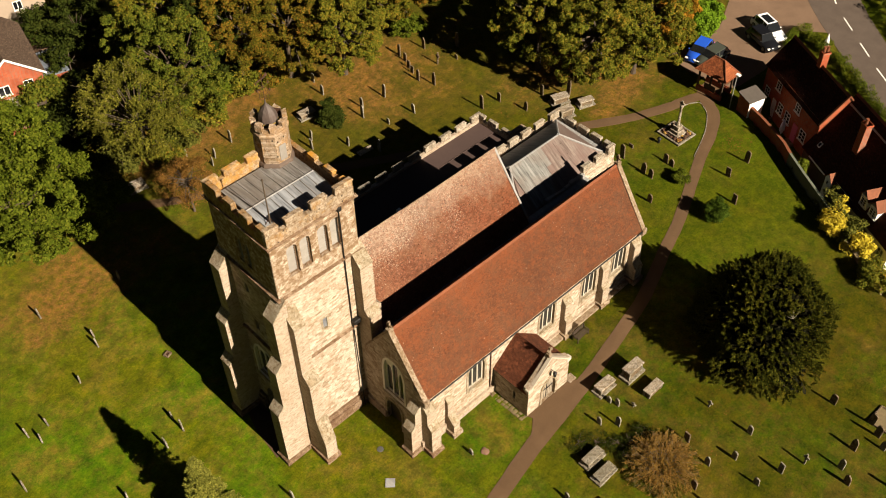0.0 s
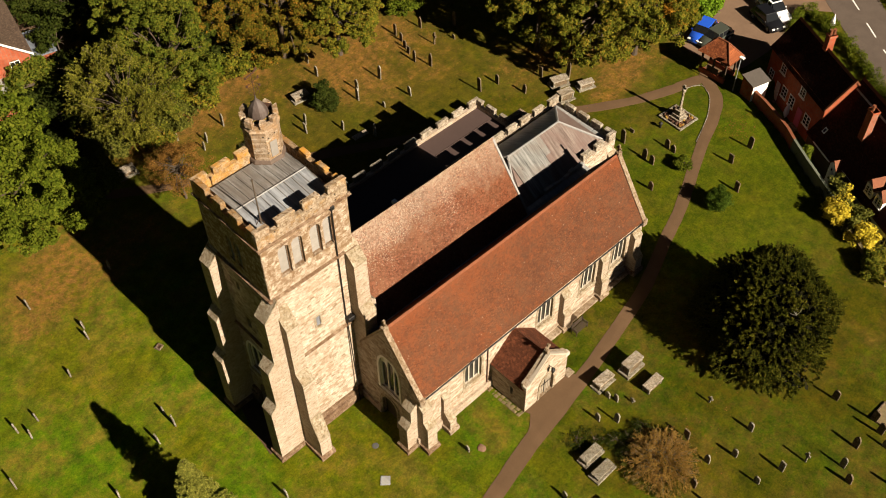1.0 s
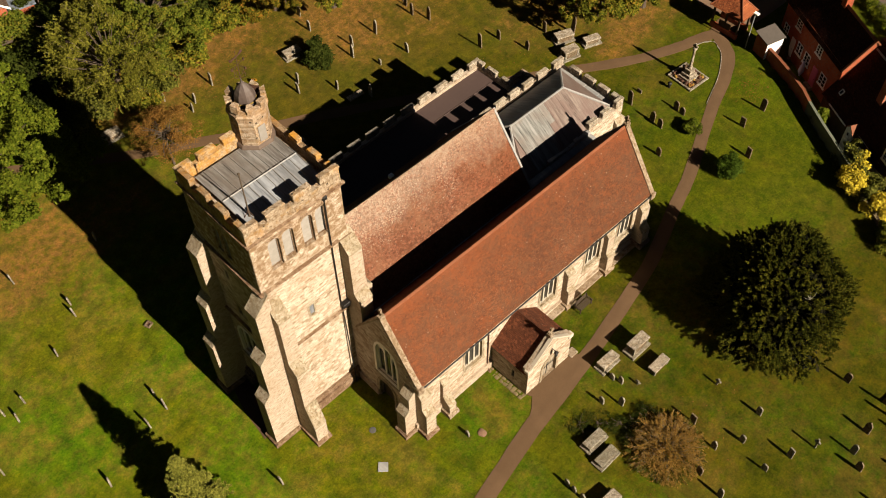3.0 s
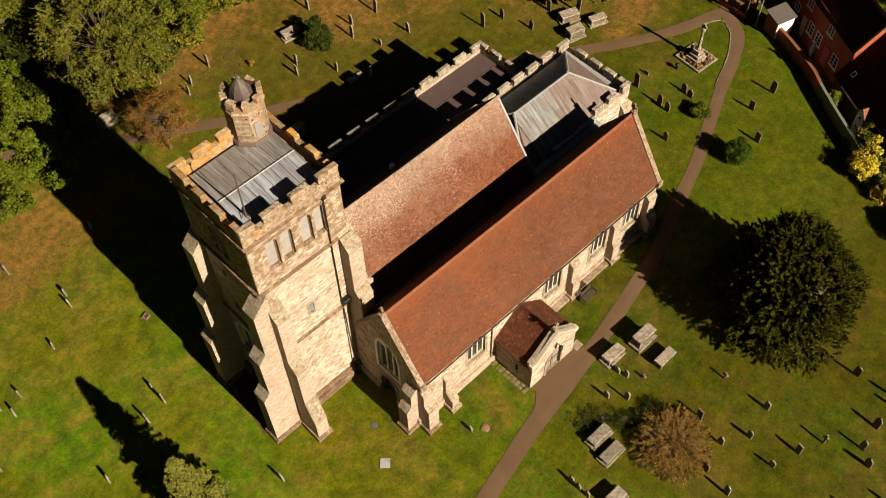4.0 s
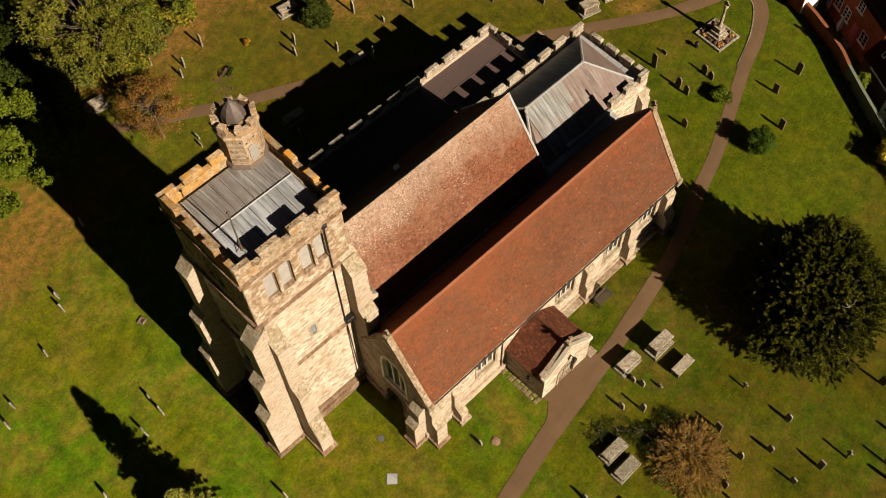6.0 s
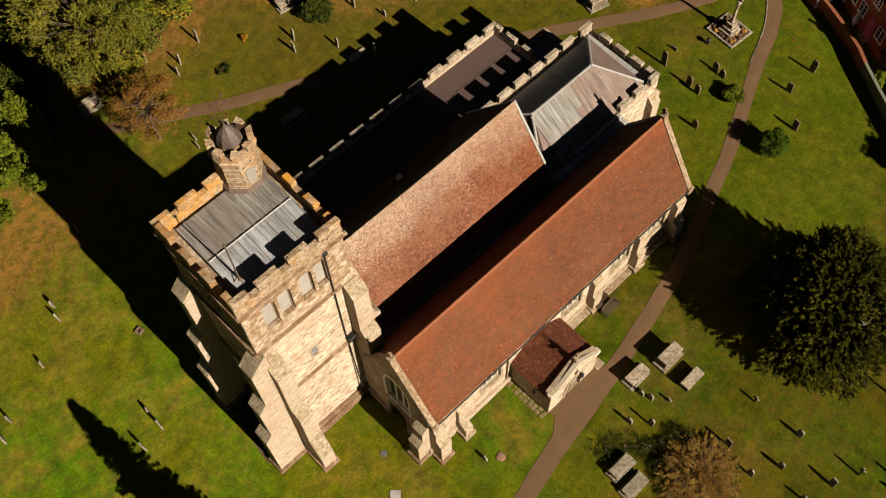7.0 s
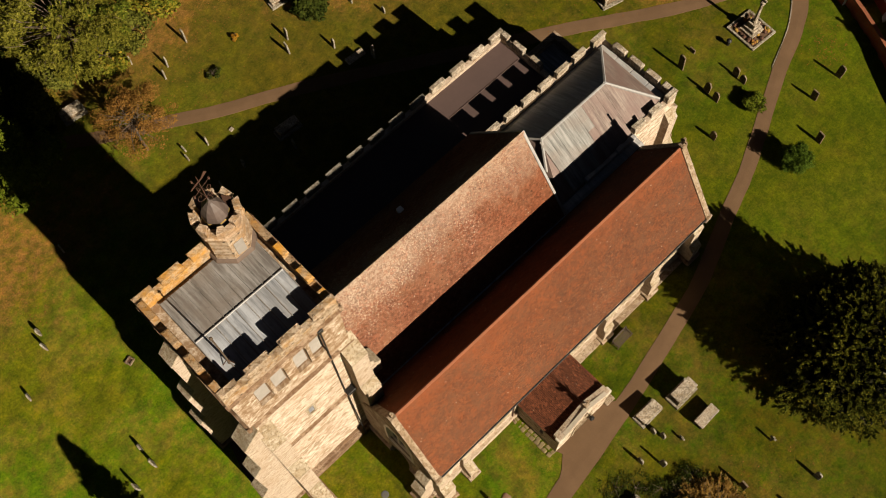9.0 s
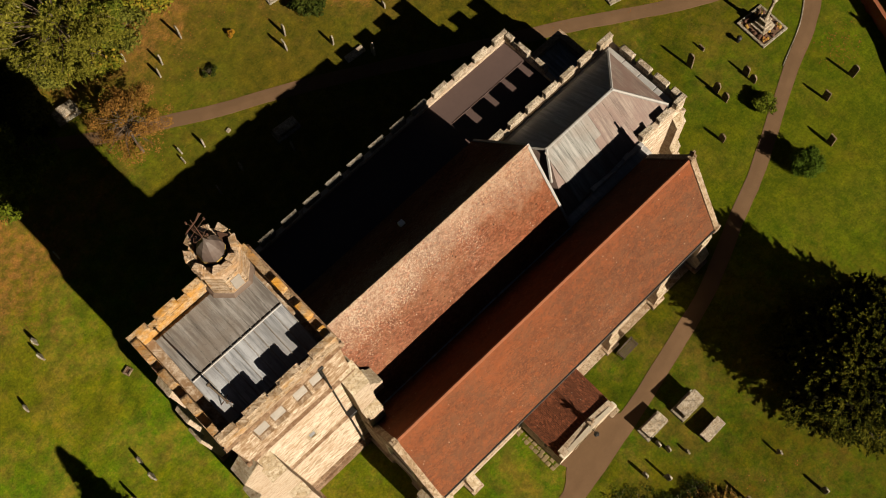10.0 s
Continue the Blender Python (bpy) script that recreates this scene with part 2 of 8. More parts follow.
def grass_material():
    g = Graph("grass", 0.95, specular=0.05)
    x, y, z = g.xyz()
    fine = g.math("ADD", g.math("MULTIPLY", g.noise(6, 6, 0.75), 0.6), g.math("MULTIPLY", g.noise(22, 4, 0.75), 0.4))
    green = g.ramp(fine, (0.32, (0.0245, 0.0290, 0.0010)), (0.5, (0.0455, 0.0480, 0.0018)), (0.68, (0.0755, 0.0700, 0.0042)))
    lush = g.ramp(fine, (0.32, (0.0170, 0.0350, 0.0008)), (0.5, (0.0335, 0.0590, 0.0016)), (0.68, (0.0580, 0.0830, 0.0032)))
    straw = g.ramp(fine, (0.3, (0.0525, 0.0384, 0.00675)), (0.5, (0.0885, 0.06, 0.0112)), (0.7, (0.135, 0.0893, 0.024)))
    litter = g.ramp(g.math("ADD", g.math("MULTIPLY", fine, 0.6), g.math("MULTIPLY", g.noise(14, 4, 0.8), 0.4)), (0.34, (0.0685, 0.0341, 0.00962)), (0.5, (0.158, 0.0815, 0.0234)), (0.66, (0.274, 0.142, 0.048)))
    col = g.mix(g.ramp(g.noise(0.11, 4, 0.6), (0.42, 0.0), (0.55, 0.95)), green, lush)
    dry = g.ramp(g.math("ADD", g.math("MULTIPLY", g.noise(0.22, 5, 0.7), 0.75), g.math("MULTIPLY", g.noise(1.1, 5, 0.75), 0.45)), (0.56, 0.0), (0.72, 0.8))
    col = g.mix(dry, col, straw)
    col = g.mix(g.ramp(g.noise(0.55, 4, 0.7), (0.46, 0.0), (0.62, 0.6)), col, g.mix(1.0, col, (0.42, 0.56, 0.42), "MULTIPLY"))
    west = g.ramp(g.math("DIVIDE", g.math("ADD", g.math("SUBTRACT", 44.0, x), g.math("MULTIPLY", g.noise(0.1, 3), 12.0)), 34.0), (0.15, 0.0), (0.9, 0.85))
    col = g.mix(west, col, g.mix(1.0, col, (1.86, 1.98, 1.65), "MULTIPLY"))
    south = g.ramp(g.math("DIVIDE", g.math("ADD", g.math("SUBTRACT", g.math("SUBTRACT", x, y), 16.0), g.math("MULTIPLY", g.math("SUBTRACT", g.noise(0.8, 6, 0.78), 0.57), 130.0)), 24.0), (0.4, 0.0), (1.0, 0.12))
    col = g.mix(south, col, g.mix(1.0, straw, (0.78, 0.56, 0.35), "MULTIPLY"))
    col = g.mix(g.ramp(g.noise(0.75, 5, 0.72), (0.40, 0.45), (0.52, 0.0)), col, g.mix(1.0, col, (0.72, 1.02, 0.6), "MULTIPLY"))
    east = g.ramp(g.math("DIVIDE", g.math("ADD", g.math("SUBTRACT", x, 50.0), g.math("MULTIPLY", g.noise(0.13, 4), 14.0)), 16.0), (0.3, 0.0), (1.0, 0.65))
    east = g.math("MULTIPLY", east, g.ramp(g.math("DIVIDE", y, 60.0), (0.3, 0.0), (0.42, 1.0), (0.56, 1.0), (0.74, 0.15)))
    col = g.mix(east, col, g.mix(1.0, g.mix(0.25, lush, green), (1.45, 1.28, 1.0), "MULTIPLY"))
    north = g.ramp(g.math("DIVIDE", g.math("ADD", g.math("SUBTRACT", y, 52.0), g.math("MULTIPLY", g.noise(0.25, 4, 0.7), 12.0)), 16.0), (0.3, 0.0), (0.9, 0.6))
    north = g.math("MULTIPLY", north, g.ramp(g.math("DIVIDE", x, 80.0), (0.28, 0.2), (0.4, 1.0), (0.75, 1.0), (0.9, 0.4)))
    col = g.mix(north, col, g.mix(1.0, straw, (0.74, 0.86, 0.55), "MULTIPLY"))
    lit = g.ramp(g.noise(0.35, 5, 0.7), (0.52, 0.0), (0.7, 0.35))
    col = g.mix(lit, col, g.mix(1.0, straw, (0.85, 0.95, 0.5), "MULTIPLY"))
    def around(cx, cy, rx, ry):
        a, b = g.math("DIVIDE", g.math("SUBTRACT", x, cx), rx), g.math("DIVIDE", g.math("SUBTRACT", y, cy), ry)
        return g.math("SQRT", g.math("ADD", g.math("MULTIPLY", a, a), g.math("MULTIPLY", b, b)))
    # leaf litter and worn grass under the boundary trees
    near = g.math("MINIMUM", g.math("MINIMUM", around(55.0, 71.0, 9.5, 7.0), around(34.0, 77.0, 10.0, 5.0)), g.math("MINIMUM", around(72.5, 56.0, 9.0, 5.5), around(16.5, 67.0, 9.0, 5.5)))
    near = g.math("MINIMUM", near, g.math("MINIMUM", around(38.0, 77.2, 12.0, 3.0), around(74.2, 49.5, 7.3, 2.9)))
    near = g.math("ADD", near, g.math("MULTIPLY", g.math("SUBTRACT", g.math("ADD", g.noise(0.2, 4, 0.6), g.noise(0.9, 6, 0.78)), 1.0), 2.2))
    col = g.mix(g.ramp(g.math("MULTIPLY", near, 0.5), (0.42, 0.4), (0.7, 0.0)), col, straw)
    strewn = g.math("MULTIPLY", g.ramp(g.math("MULTIPLY", near, 0.5), (0.22, 0.9), (0.46, 0.0)), g.ramp(g.noise(1.7, 6, 0.8), (0.4, 0.15), (0.58, 1.0)))
    col = g.mix(strewn, col, litter)
    # scattered fallen leaves and thin turf round the shrubs on the south lawn
    thin = g.math("MINIMUM", around(39.6, 18.2, 4.2, 4.2), around(53.9, 19.3, 7.6, 7.6))
    thin = g.math("ADD", thin, g.math("MULTIPLY", g.math("SUBTRACT", g.noise(1.6, 6, 0.8), 0.5), 3.2))
    col = g.mix(g.ramp(g.math("MULTIPLY", thin, 0.5), (0.25, 0.36), (0.6, 0.0)), col, g.mix(1.0, straw, (0.8, 0.58, 0.4), "MULTIPLY"))
    tuft = g.ramp(g.noise(0.95, 6, 0.8), (0.36, (0.66, 0.72, 0.62)), (0.5, (1.05, 1.0, 0.88)), (0.64, (1.5, 1.3, 1.0)))
    col = g.mix(1.0, col, tuft, "MULTIPLY")
    h = g.math("ADD", fine, g.noise(40, 3, 0.7))
    return g.done(col, h, 0.04)


def path_material(name, colour, grit):
    g = Graph(name, 0.9, specular=0.125)
    col = g.mix(g.noise(38, 3, 0.8), tuple(c * 0.7 for c in colour), tuple(c * 1.25 for c in colour))
    col = g.mix(g.ramp(g.noise(0.5, 4, 0.6), (0.4, 0.0), (0.7, 0.6)), col, grit)
    return g.done(col, g.noise(60, 2), 0.006)


def pane_material():
    g = Graph("leaded_glass", 0.2, specular=0.25)
    x, y, z = g.xyz()
    t = g.brick(g.vec(g.math("ADD", x, y), z), 0.14, 0.18, (0.014, 0.0145, 0.014), (0.03, 0.029, 0.026), (0.05, 0.045, 0.038), 0.014)
    return g.done(t["Color"], g.noise(9, 2), 0.004)


M = {}
RAG = ((0.205, 0.153, 0.103), (0.322, 0.258, 0.193), (0.408, 0.336, 0.262), (0.50, 0.42, 0.338))
M["stone"] = ragstone_material("dressed_ragstone_walling", RAG, True, 17.5)
M["rubble"] = ragstone_material("coursed_ragstone", RAG, False, 17.5)
M["dressed"] = stone_material("dressed_stone", (0.32, 0.274, 0.206), (0.256, 0.206, 0.142), (0.21, 0.165, 0.11), (0.165, 0.133, 0.0869), 0.35, 0.4)
M["parapet"] = stone_material("lichened_stone", (0.391, 0.316, 0.236), (0.247, 0.178, 0.116), (0.172, 0.127, 0.0826), (0.31, 0.149, 0.026), 0.32, 0.2, pits=True, stain=(0.172, 0.109, 0.0649))
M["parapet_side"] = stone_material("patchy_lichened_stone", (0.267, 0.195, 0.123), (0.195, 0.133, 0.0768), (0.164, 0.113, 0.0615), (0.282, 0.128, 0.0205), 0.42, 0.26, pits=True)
M["parapet_orange"] = stone_material("orange_lichened_stone", (0.385, 0.314, 0.22), (0.264, 0.187, 0.11), (0.187, 0.132, 0.077), (0.396, 0.182, 0.0165), 0.6, 0.22)
M["tracery"] = plain_material("pale_tracery_stone", (0.56, 0.515, 0.45), 0.15, 5.0, 0.9)
M["mullion"] = plain_material("worn_mullion_stone", (0.36, 0.312, 0.245), 0.25, 5.0, 0.9)
M["turret_lead"] = lead_material("dark_turret_lead", (0.10, 0.08, 0.07), (0.04, 0.032, 0.029), (0.066, 0.046, 0.038))
M["coping"] = stone_material("weathered_coping", (0.277, 0.225, 0.165), (0.188, 0.135, 0.09), (0.188, 0.135, 0.09), (0.143, 0.0938, 0.0525), 0.4, 1.6)
M["tile"] = tile_material("red_clay_tiles", (0.098, 0.0360, 0.0168), (0.129, 0.0420, 0.0160), (0.0562, 0.0218, 0.0128), (0.247, 0.128, 0.0675), 0.34, scatter=0.36, change=(36.0, (0.78, 0.86, 0.92), 0.9),
                          mottle=((0.084, 0.042, 0.022), (0.140, 0.041, 0.015)), blend=(0.65, 0.7), crest=(9.2, 12.5, (0.18, 0.047, 0.015), 0.5), specks=0.45)
M["tile_nave"] = tile_material("lichened_clay_tiles", (0.108, 0.040, 0.021), (0.155, 0.06, 0.033), (0.04, 0.015, 0.008), (0.325, 0.246, 0.178), 0.34, scatter=0.55, change=(39.5, (0.92, 0.74, 0.58), 0.8), ridge=10.4, grain=11, specks=0.9,
                               mottle=((0.15, 0.073, 0.038), (0.10, 0.033, 0.015)), blend=(0.6, 0.6), crest=(10.2, 13.9, (0.31, 0.245, 0.185), 0.5))
M["tile_dark"] = tile_material("old_dark_clay_tiles", (0.08, 0.027, 0.013), (0.115, 0.038, 0.018), (0.0229, 0.0101, 0.00641), (0.128, 0.064, 0.0366), 0.2, "y")
M["ridge"] = plain_material("ridge_tiles", (0.151, 0.048, 0.0192), 0.45, 5.0)
M["lead"] = lead_material("lead_sheet", (0.24, 0.248, 0.263), (0.102, 0.106, 0.114), (0.152, 0.15, 0.15))
M["lead_warm"] = lead_material("warm_lead_sheet", (0.207, 0.197, 0.187), (0.0939, 0.0846, 0.0768), (0.134, 0.113, 0.096))
M["lead_green"] = lead_material("pale_green_lead_sheet", (0.188, 0.184, 0.173), (0.0825, 0.081, 0.075), (0.131, 0.109, 0.0938))
M["lead_pink"] = lead_material("weathered_lead_sheet", (0.165, 0.13, 0.11), (0.0869, 0.0618, 0.0526), (0.114, 0.0732, 0.0618))
M["lead_pale"] = lead_material("pale_lead_flashing", (0.252, 0.247, 0.238), (0.165, 0.165, 0.165), (0.192, 0.174, 0.156))
M["lead_frosted"] = lead_material("pale_weathered_lead", (0.36, 0.36, 0.355), (0.2, 0.2, 0.2), (0.28, 0.262, 0.24))
M["felt"] = plain_material("brown_roofing_felt", (0.0526, 0.0329, 0.0284), 0.15, 3.0, 0.8)
M["glass"] = pane_material()
M["louvre"] = plain_material("pale_louvre_boards", (0.157, 0.15, 0.137), 0.45, 4.0)
M["cloth"] = plain_material("pale_blue_canvas", (0.42, 0.46, 0.58), 0.1, 4.0, 0.9)
M["gate_wood"] = plain_material("silvered_gate_boards", (0.25, 0.205, 0.15), 0.35, 5.0)
M["bell_louvre"] = plain_material("bleached_louvre_slabs", (0.195, 0.175, 0.152), 0.35, 3.0)
M["iron"] = plain_material("black_iron", (0.0114, 0.0101, 0.00915), 0.3, 8.0, 0.55, 0.3)
M["rust"] = plain_material("rusted_iron", (0.0595, 0.0275, 0.016), 0.4, 9.0, 0.85, 0.2)
M["gilt"] = plain_material("gilded_rim", (0.252, 0.165, 0.0366), 0.3, 6.0, 0.5, 0.5)
M["wood"] = plain_material("dark_oak", (0.0435, 0.0284, 0.0174), 0.4, 7.0, 0.75)
M["grave"] = stone_material("lichened_gravestone", (0.274, 0.247, 0.197), (0.192, 0.169, 0.128), (0.165, 0.142, 0.105), (0.101, 0.0915, 0.0595), 0.3, 0.9, speck=0.48)
M["grave_brown"] = stone_material("brown_sandstone", (0.183, 0.137, 0.0915), (0.128, 0.0915, 0.0572), (0.11, 0.0823, 0.0549), (0.0823, 0.0732, 0.0412), 0.35, 0.9, speck=0.49)
M["ledger"] = stone_material("pale_lichened_ledger", (0.385, 0.336, 0.272), (0.285, 0.237, 0.178), (0.265, 0.22, 0.160), (0.0732, 0.0595, 0.0412), 0.4, 1.4, speck=0.47)
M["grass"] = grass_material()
M["path"] = path_material("brownish_tarmac", (0.088, 0.0525, 0.0275), (0.112, 0.067, 0.036))
M["yard"] = path_material("worn_tarmac", (0.15, 0.096, 0.062), (0.10, 0.063, 0.041))
M["asphalt"] = path_material("road_asphalt", (0.088, 0.067, 0.053), (0.06, 0.045, 0.036))
M["brick"] = brick_material("red_brick", (0.29, 0.06, 0.025), (0.34, 0.083, 0.034), (0.19, 0.135, 0.10))
M["white"] = plain_material("white_paint", (0.70, 0.675, 0.63), 0.08, 3.0, 0.6)
M["render"] = plain_material("beige_render", (0.27, 0.21, 0.155), 0.2, 2.0, 0.85)
M["pink"] = plain_material("pink_painted_door", (0.42, 0.085, 0.14), 0.15, 4.0, 0.5)
M["green_wall"] = plain_material("mossy_render", (0.101, 0.11, 0.0778), 0.25, 3.0)
M["bark"] = plain_material("bark", (0.064, 0.0457, 0.0297), 0.4, 10.0, 0.9, depth=0.03)
M["twig"] = plain_material("pale_twigs", (0.17, 0.13, 0.08), 0.3, 8.0, 0.9)
M["earth"] = plain_material("bare_soil", (0.0686, 0.0389, 0.0206), 0.5, 9.0, 0.95, depth=0.03)
M["rubber"] = plain_material("tyre_rubber", (0.00915, 0.00915, 0.00915), 0.2, 9.0, 0.8)
M["car_glass"] = plain_material("car_glass", (0.00915, 0.0101, 0.0114), 0.1, 2.0, 0.06, 0.0, 0.6, 0.0)
for _n, _c in (("car_blue", (0.015, 0.07, 0.42)), ("car_white", (0.72, 0.72, 0.73)), ("car_black", (0.00686, 0.00686, 0.00823)), ("car_olive", (0.0457, 0.0503, 0.0389))):
    M[_n] = plain_material(_n + "_paint", _c, 0.05, 2.0, 0.22, 0.0, 0.6, 0.0)
M["leaf_oak"] = leaf_material("oak_leaves", (0.025, 0.034, 0.003), (0.072, 0.084, 0.008), (0.15, 0.134, 0.013), (0.27, 0.135, 0.018))
M["leaf_lime"] = leaf_material("bright_green_leaves", (0.022, 0.036, 0.003), (0.068, 0.087, 0.006), (0.135, 0.142, 0.014))
M["leaf_dull"] = leaf_material("dull_green_leaves", (0.024, 0.028, 0.004), (0.078, 0.082, 0.012), (0.15, 0.138, 0.026))
M["leaf_wisp"] = leaf_material("yellowish_olive_leaves", (0.032, 0.036, 0.004), (0.108, 0.106, 0.012), (0.215, 0.19, 0.03))
M["leaf_mid"] = leaf_material("mid_green_leaves", (0.019, 0.030, 0.003), (0.056, 0.073, 0.007), (0.105, 0.112, 0.012), (0.18, 0.13, 0.016))
M["leaf_dark"] = leaf_material("dark_green_leaves", (0.0114, 0.0183, 0.00275), (0.0252, 0.0343, 0.00458), (0.0457, 0.0503, 0.00823))
M["leaf_autumn"] = leaf_material("autumn_leaves", (0.024, 0.030, 0.003), (0.066, 0.066, 0.006), (0.14, 0.092, 0.010), (0.27, 0.10, 0.014))
M["leaf_yew"] = leaf_material("yew_needles", (0.010, 0.014, 0.002), (0.038, 0.043, 0.004), (0.15, 0.128, 0.012), light=0.06)
# near-black colours hold the shade of the yew's inside
M["leaf_inner_shade"] = leaf_material("shade_dark_yew_needles", (0.00275, 0.0032, 0.00137), (0.00686, 0.00686, 0.00229), (0.0137, 0.011, 0.00366), light=0.0)
M["leaf_conifer"] = leaf_material("conifer_needles", (0.036, 0.044, 0.007), (0.14, 0.142, 0.022), (0.26, 0.23, 0.045), light=0.1)
M["leaf_russet"] = leaf_material("russet_leaves", (0.085, 0.058, 0.011), (0.235, 0.138, 0.03), (0.39, 0.235, 0.068), light=0.3)
M["leaf_yellow"] = leaf_material("golden_leaves", (0.17, 0.14, 0.014), (0.46, 0.36, 0.028), (0.64, 0.50, 0.06))
M["leaf_holly"] = leaf_material("glossy_green_leaves", (0.016, 0.0297, 0.00275), (0.0389, 0.064, 0.00549), (0.0732, 0.101, 0.0114))
M["leaf_fallen"] = leaf_material("fallen_leaves", (0.0732, 0.032, 0.00915), (0.146, 0.0595, 0.016), (0.192, 0.101, 0.0275), light=0.05)
M["tile_lych"] = tile_material("bright_clay_tiles", (0.192, 0.0549, 0.0206), (0.252, 0.0778, 0.0275), (0.0732, 0.0229, 0.0114), (0.206, 0.114, 0.0595), 0.2, "y")
M["tile_cot"] = tile_material("dark_cottage_tiles", (0.0343, 0.0114, 0.00595), (0.0549, 0.0165, 0.00778), (0.0137, 0.00549, 0.00366), (0.0732, 0.032, 0.0183), 0.15, "y")
M["tile_brown"] = tile_material("brown_roof_tiles", (0.0778, 0.0526, 0.0366), (0.101, 0.0686, 0.048), (0.0366, 0.0229, 0.016), (0.119, 0.0915, 0.064), 0.2, "y")
M["lead_blue"] = lead_material("blue_grey_roofing", (0.137, 0.156, 0.183), (0.0823, 0.0961, 0.119), (0.11, 0.119, 0.137))
M["leaf_thin"] = leaf_material("sparse_autumn_leaves", (0.06, 0.035, 0.007), (0.15, 0.078, 0.017), (0.235, 0.108, 0.027))

M["plinth"] = stone_material("stained_plinth_stone", (0.28, 0.205, 0.142), (0.18, 0.118, 0.075), (0.15, 0.1, 0.062), (0.09, 0.0488, 0.0263), 0.6, 0.3)
M["moss"] = plain_material("mossy_cobbles", (0.135, 0.101, 0.0488), 0.4, 8.0, 0.95)
M["soil_dry"] = plain_material("dry_soil", (0.15, 0.0863, 0.0525), 0.4, 8.0, 0.95)
M["cover"] = plain_material("grey_cover", (0.0638, 0.06, 0.0525), 0.2, 8.0, 0.8)
M["merlon_dark"] = stone_material("dark_speckled_stone", (0.225, 0.209, 0.174), (0.146, 0.129, 0.101), (0.124, 0.107, 0.0843), (0.0788, 0.0675, 0.0507), 0.5, 0.9)

M["gutter_brown"] = plain_material("brown_lead_gutter", (0.0828, 0.0572, 0.042), 0.3, 3.0, 0.7)

M["slate"] = plain_material("grey_outhouse_roofing", (0.066, 0.055, 0.046), 0.25, 3.0, 0.8)

M["leaf_orange"] = leaf_material("orange_autumn_leaves", (0.10, 0.07, 0.006), (0.27, 0.135, 0.012), (0.42, 0.18, 0.02))
M["leaf_vivid"] = leaf_material("vivid_green_leaves", (0.04, 0.08, 0.004), (0.11, 0.19, 0.01), (0.19, 0.27, 0.02))

# ---- building helpers ----
U = 1.125                     # metres to one unit of the plan below
rng = random.Random(7)


def gz(x):
    """The ground's height: it rises gently eastward."""
    return 0.03 * (min(max(x, 8.0), 72.0) - 12.0)


def thing(name, x, y, z=None, label="", category="", group="", turn=0.0, kind=""):
    """An Empty at a thing's base, which its parts hang from."""
    ob = new(name)
    ob.empty_display_size = 0.3
    ob.matrix_basis = pose(x * U, y * U, (gz(x) if z is None else z) * U, 0, 0, turn)
    return tagged(ob, label, category, group, kind)


def part(name, bm, material, parent=None, label="", kind="", smooth=False):
    """Links a bmesh, drawn in plan units, as one mesh object under a thing or a part."""
    bmesh.ops.scale(bm, vec=(U, U, U), verts=bm.verts)
    bmesh.ops.recalc_face_normals(bm, faces=bm.faces)
    me = bpy.data.meshes.new(name)
    bm.to_mesh(me)
    bm.free()
    me.materials.append(M[material])
    if smooth:
        me.polygons.foreach_set("use_smooth", [True] * len(me.polygons))
    ob = new(name, me)
    ob.parent = parent
    return tagged(ob, label, kind=kind)


def poly(bm, points):
    return bm.faces.new([bm.verts.new(p) for p in points])


def box(bm, x0, y0, z0, x1, y1, z1, rough=0.0):
    v = [bm.verts.new((x + rng.uniform(-rough, rough), y + rng.uniform(-rough, rough), z + rng.uniform(-rough, rough)))
         for z in (z0, z1) for y in (y0, y1) for x in (x0, x1)]
    for f in ((0, 2, 3, 1), (4, 5, 7, 6), (0, 1, 5, 4), (2, 6, 7, 3), (0, 4, 6, 2), (1, 3, 7, 5)):
        bm.faces.new([v[i] for i in f])
    return v


def boxed(*args, **kw):
    bm = bmesh.new()
    box(bm, *args, **kw)
    return bm


def softbox(x0, y0, z0, x1, y1, z1, bevel=0.03, rough=0.0):
    bm = boxed(x0, y0, z0, x1, y1, z1, rough=rough)
    bmesh.ops.bevel(bm, geom=bm.edges[:], offset=bevel, segments=1, affect="EDGES")
    return bm


def prism(bm, points, way):
    """A flat outline pushed along a way."""
    way = Vector(way)
    a = [bm.verts.new(p) for p in points]
    b = [bm.verts.new(Vector(p) + way) for p in points]
    bm.faces.new(a)
    bm.faces.new(b[::-1])
    for i in range(len(a)):
        j = (i + 1) % len(a)
        bm.faces.new((a[i], a[j], b[j], b[i]))


def panel(bm, outline, holes, o, u, v, n):
    """A wall: an outline in (u, v) with holes right through it, n its thickness as a vector from the face inward."""
    from mathutils.geometry import tessellate_polygon
    o, u, v, n = Vector(o), Vector(u), Vector(v), Vector(n)
    loops = [[o + u * a + v * b for a, b in lp] for lp in (outline, *holes)]
    flat = [p for lp in loops for p in lp]
    front = [bm.verts.new(p) for p in flat]
    back = [bm.verts.new(p + n) for p in flat]
    for a, b, c in tessellate_polygon(loops):
        bm.faces.new((front[a], front[b], front[c]))
        bm.faces.new((back[c], back[b], back[a]))
    k = 0
    for lp in loops:
        for i in range(len(lp)):
            j = (i + 1) % len(lp)
            bm.faces.new((front[k + i], front[k + j], back[k + j], back[k + i]))
        k += len(lp)


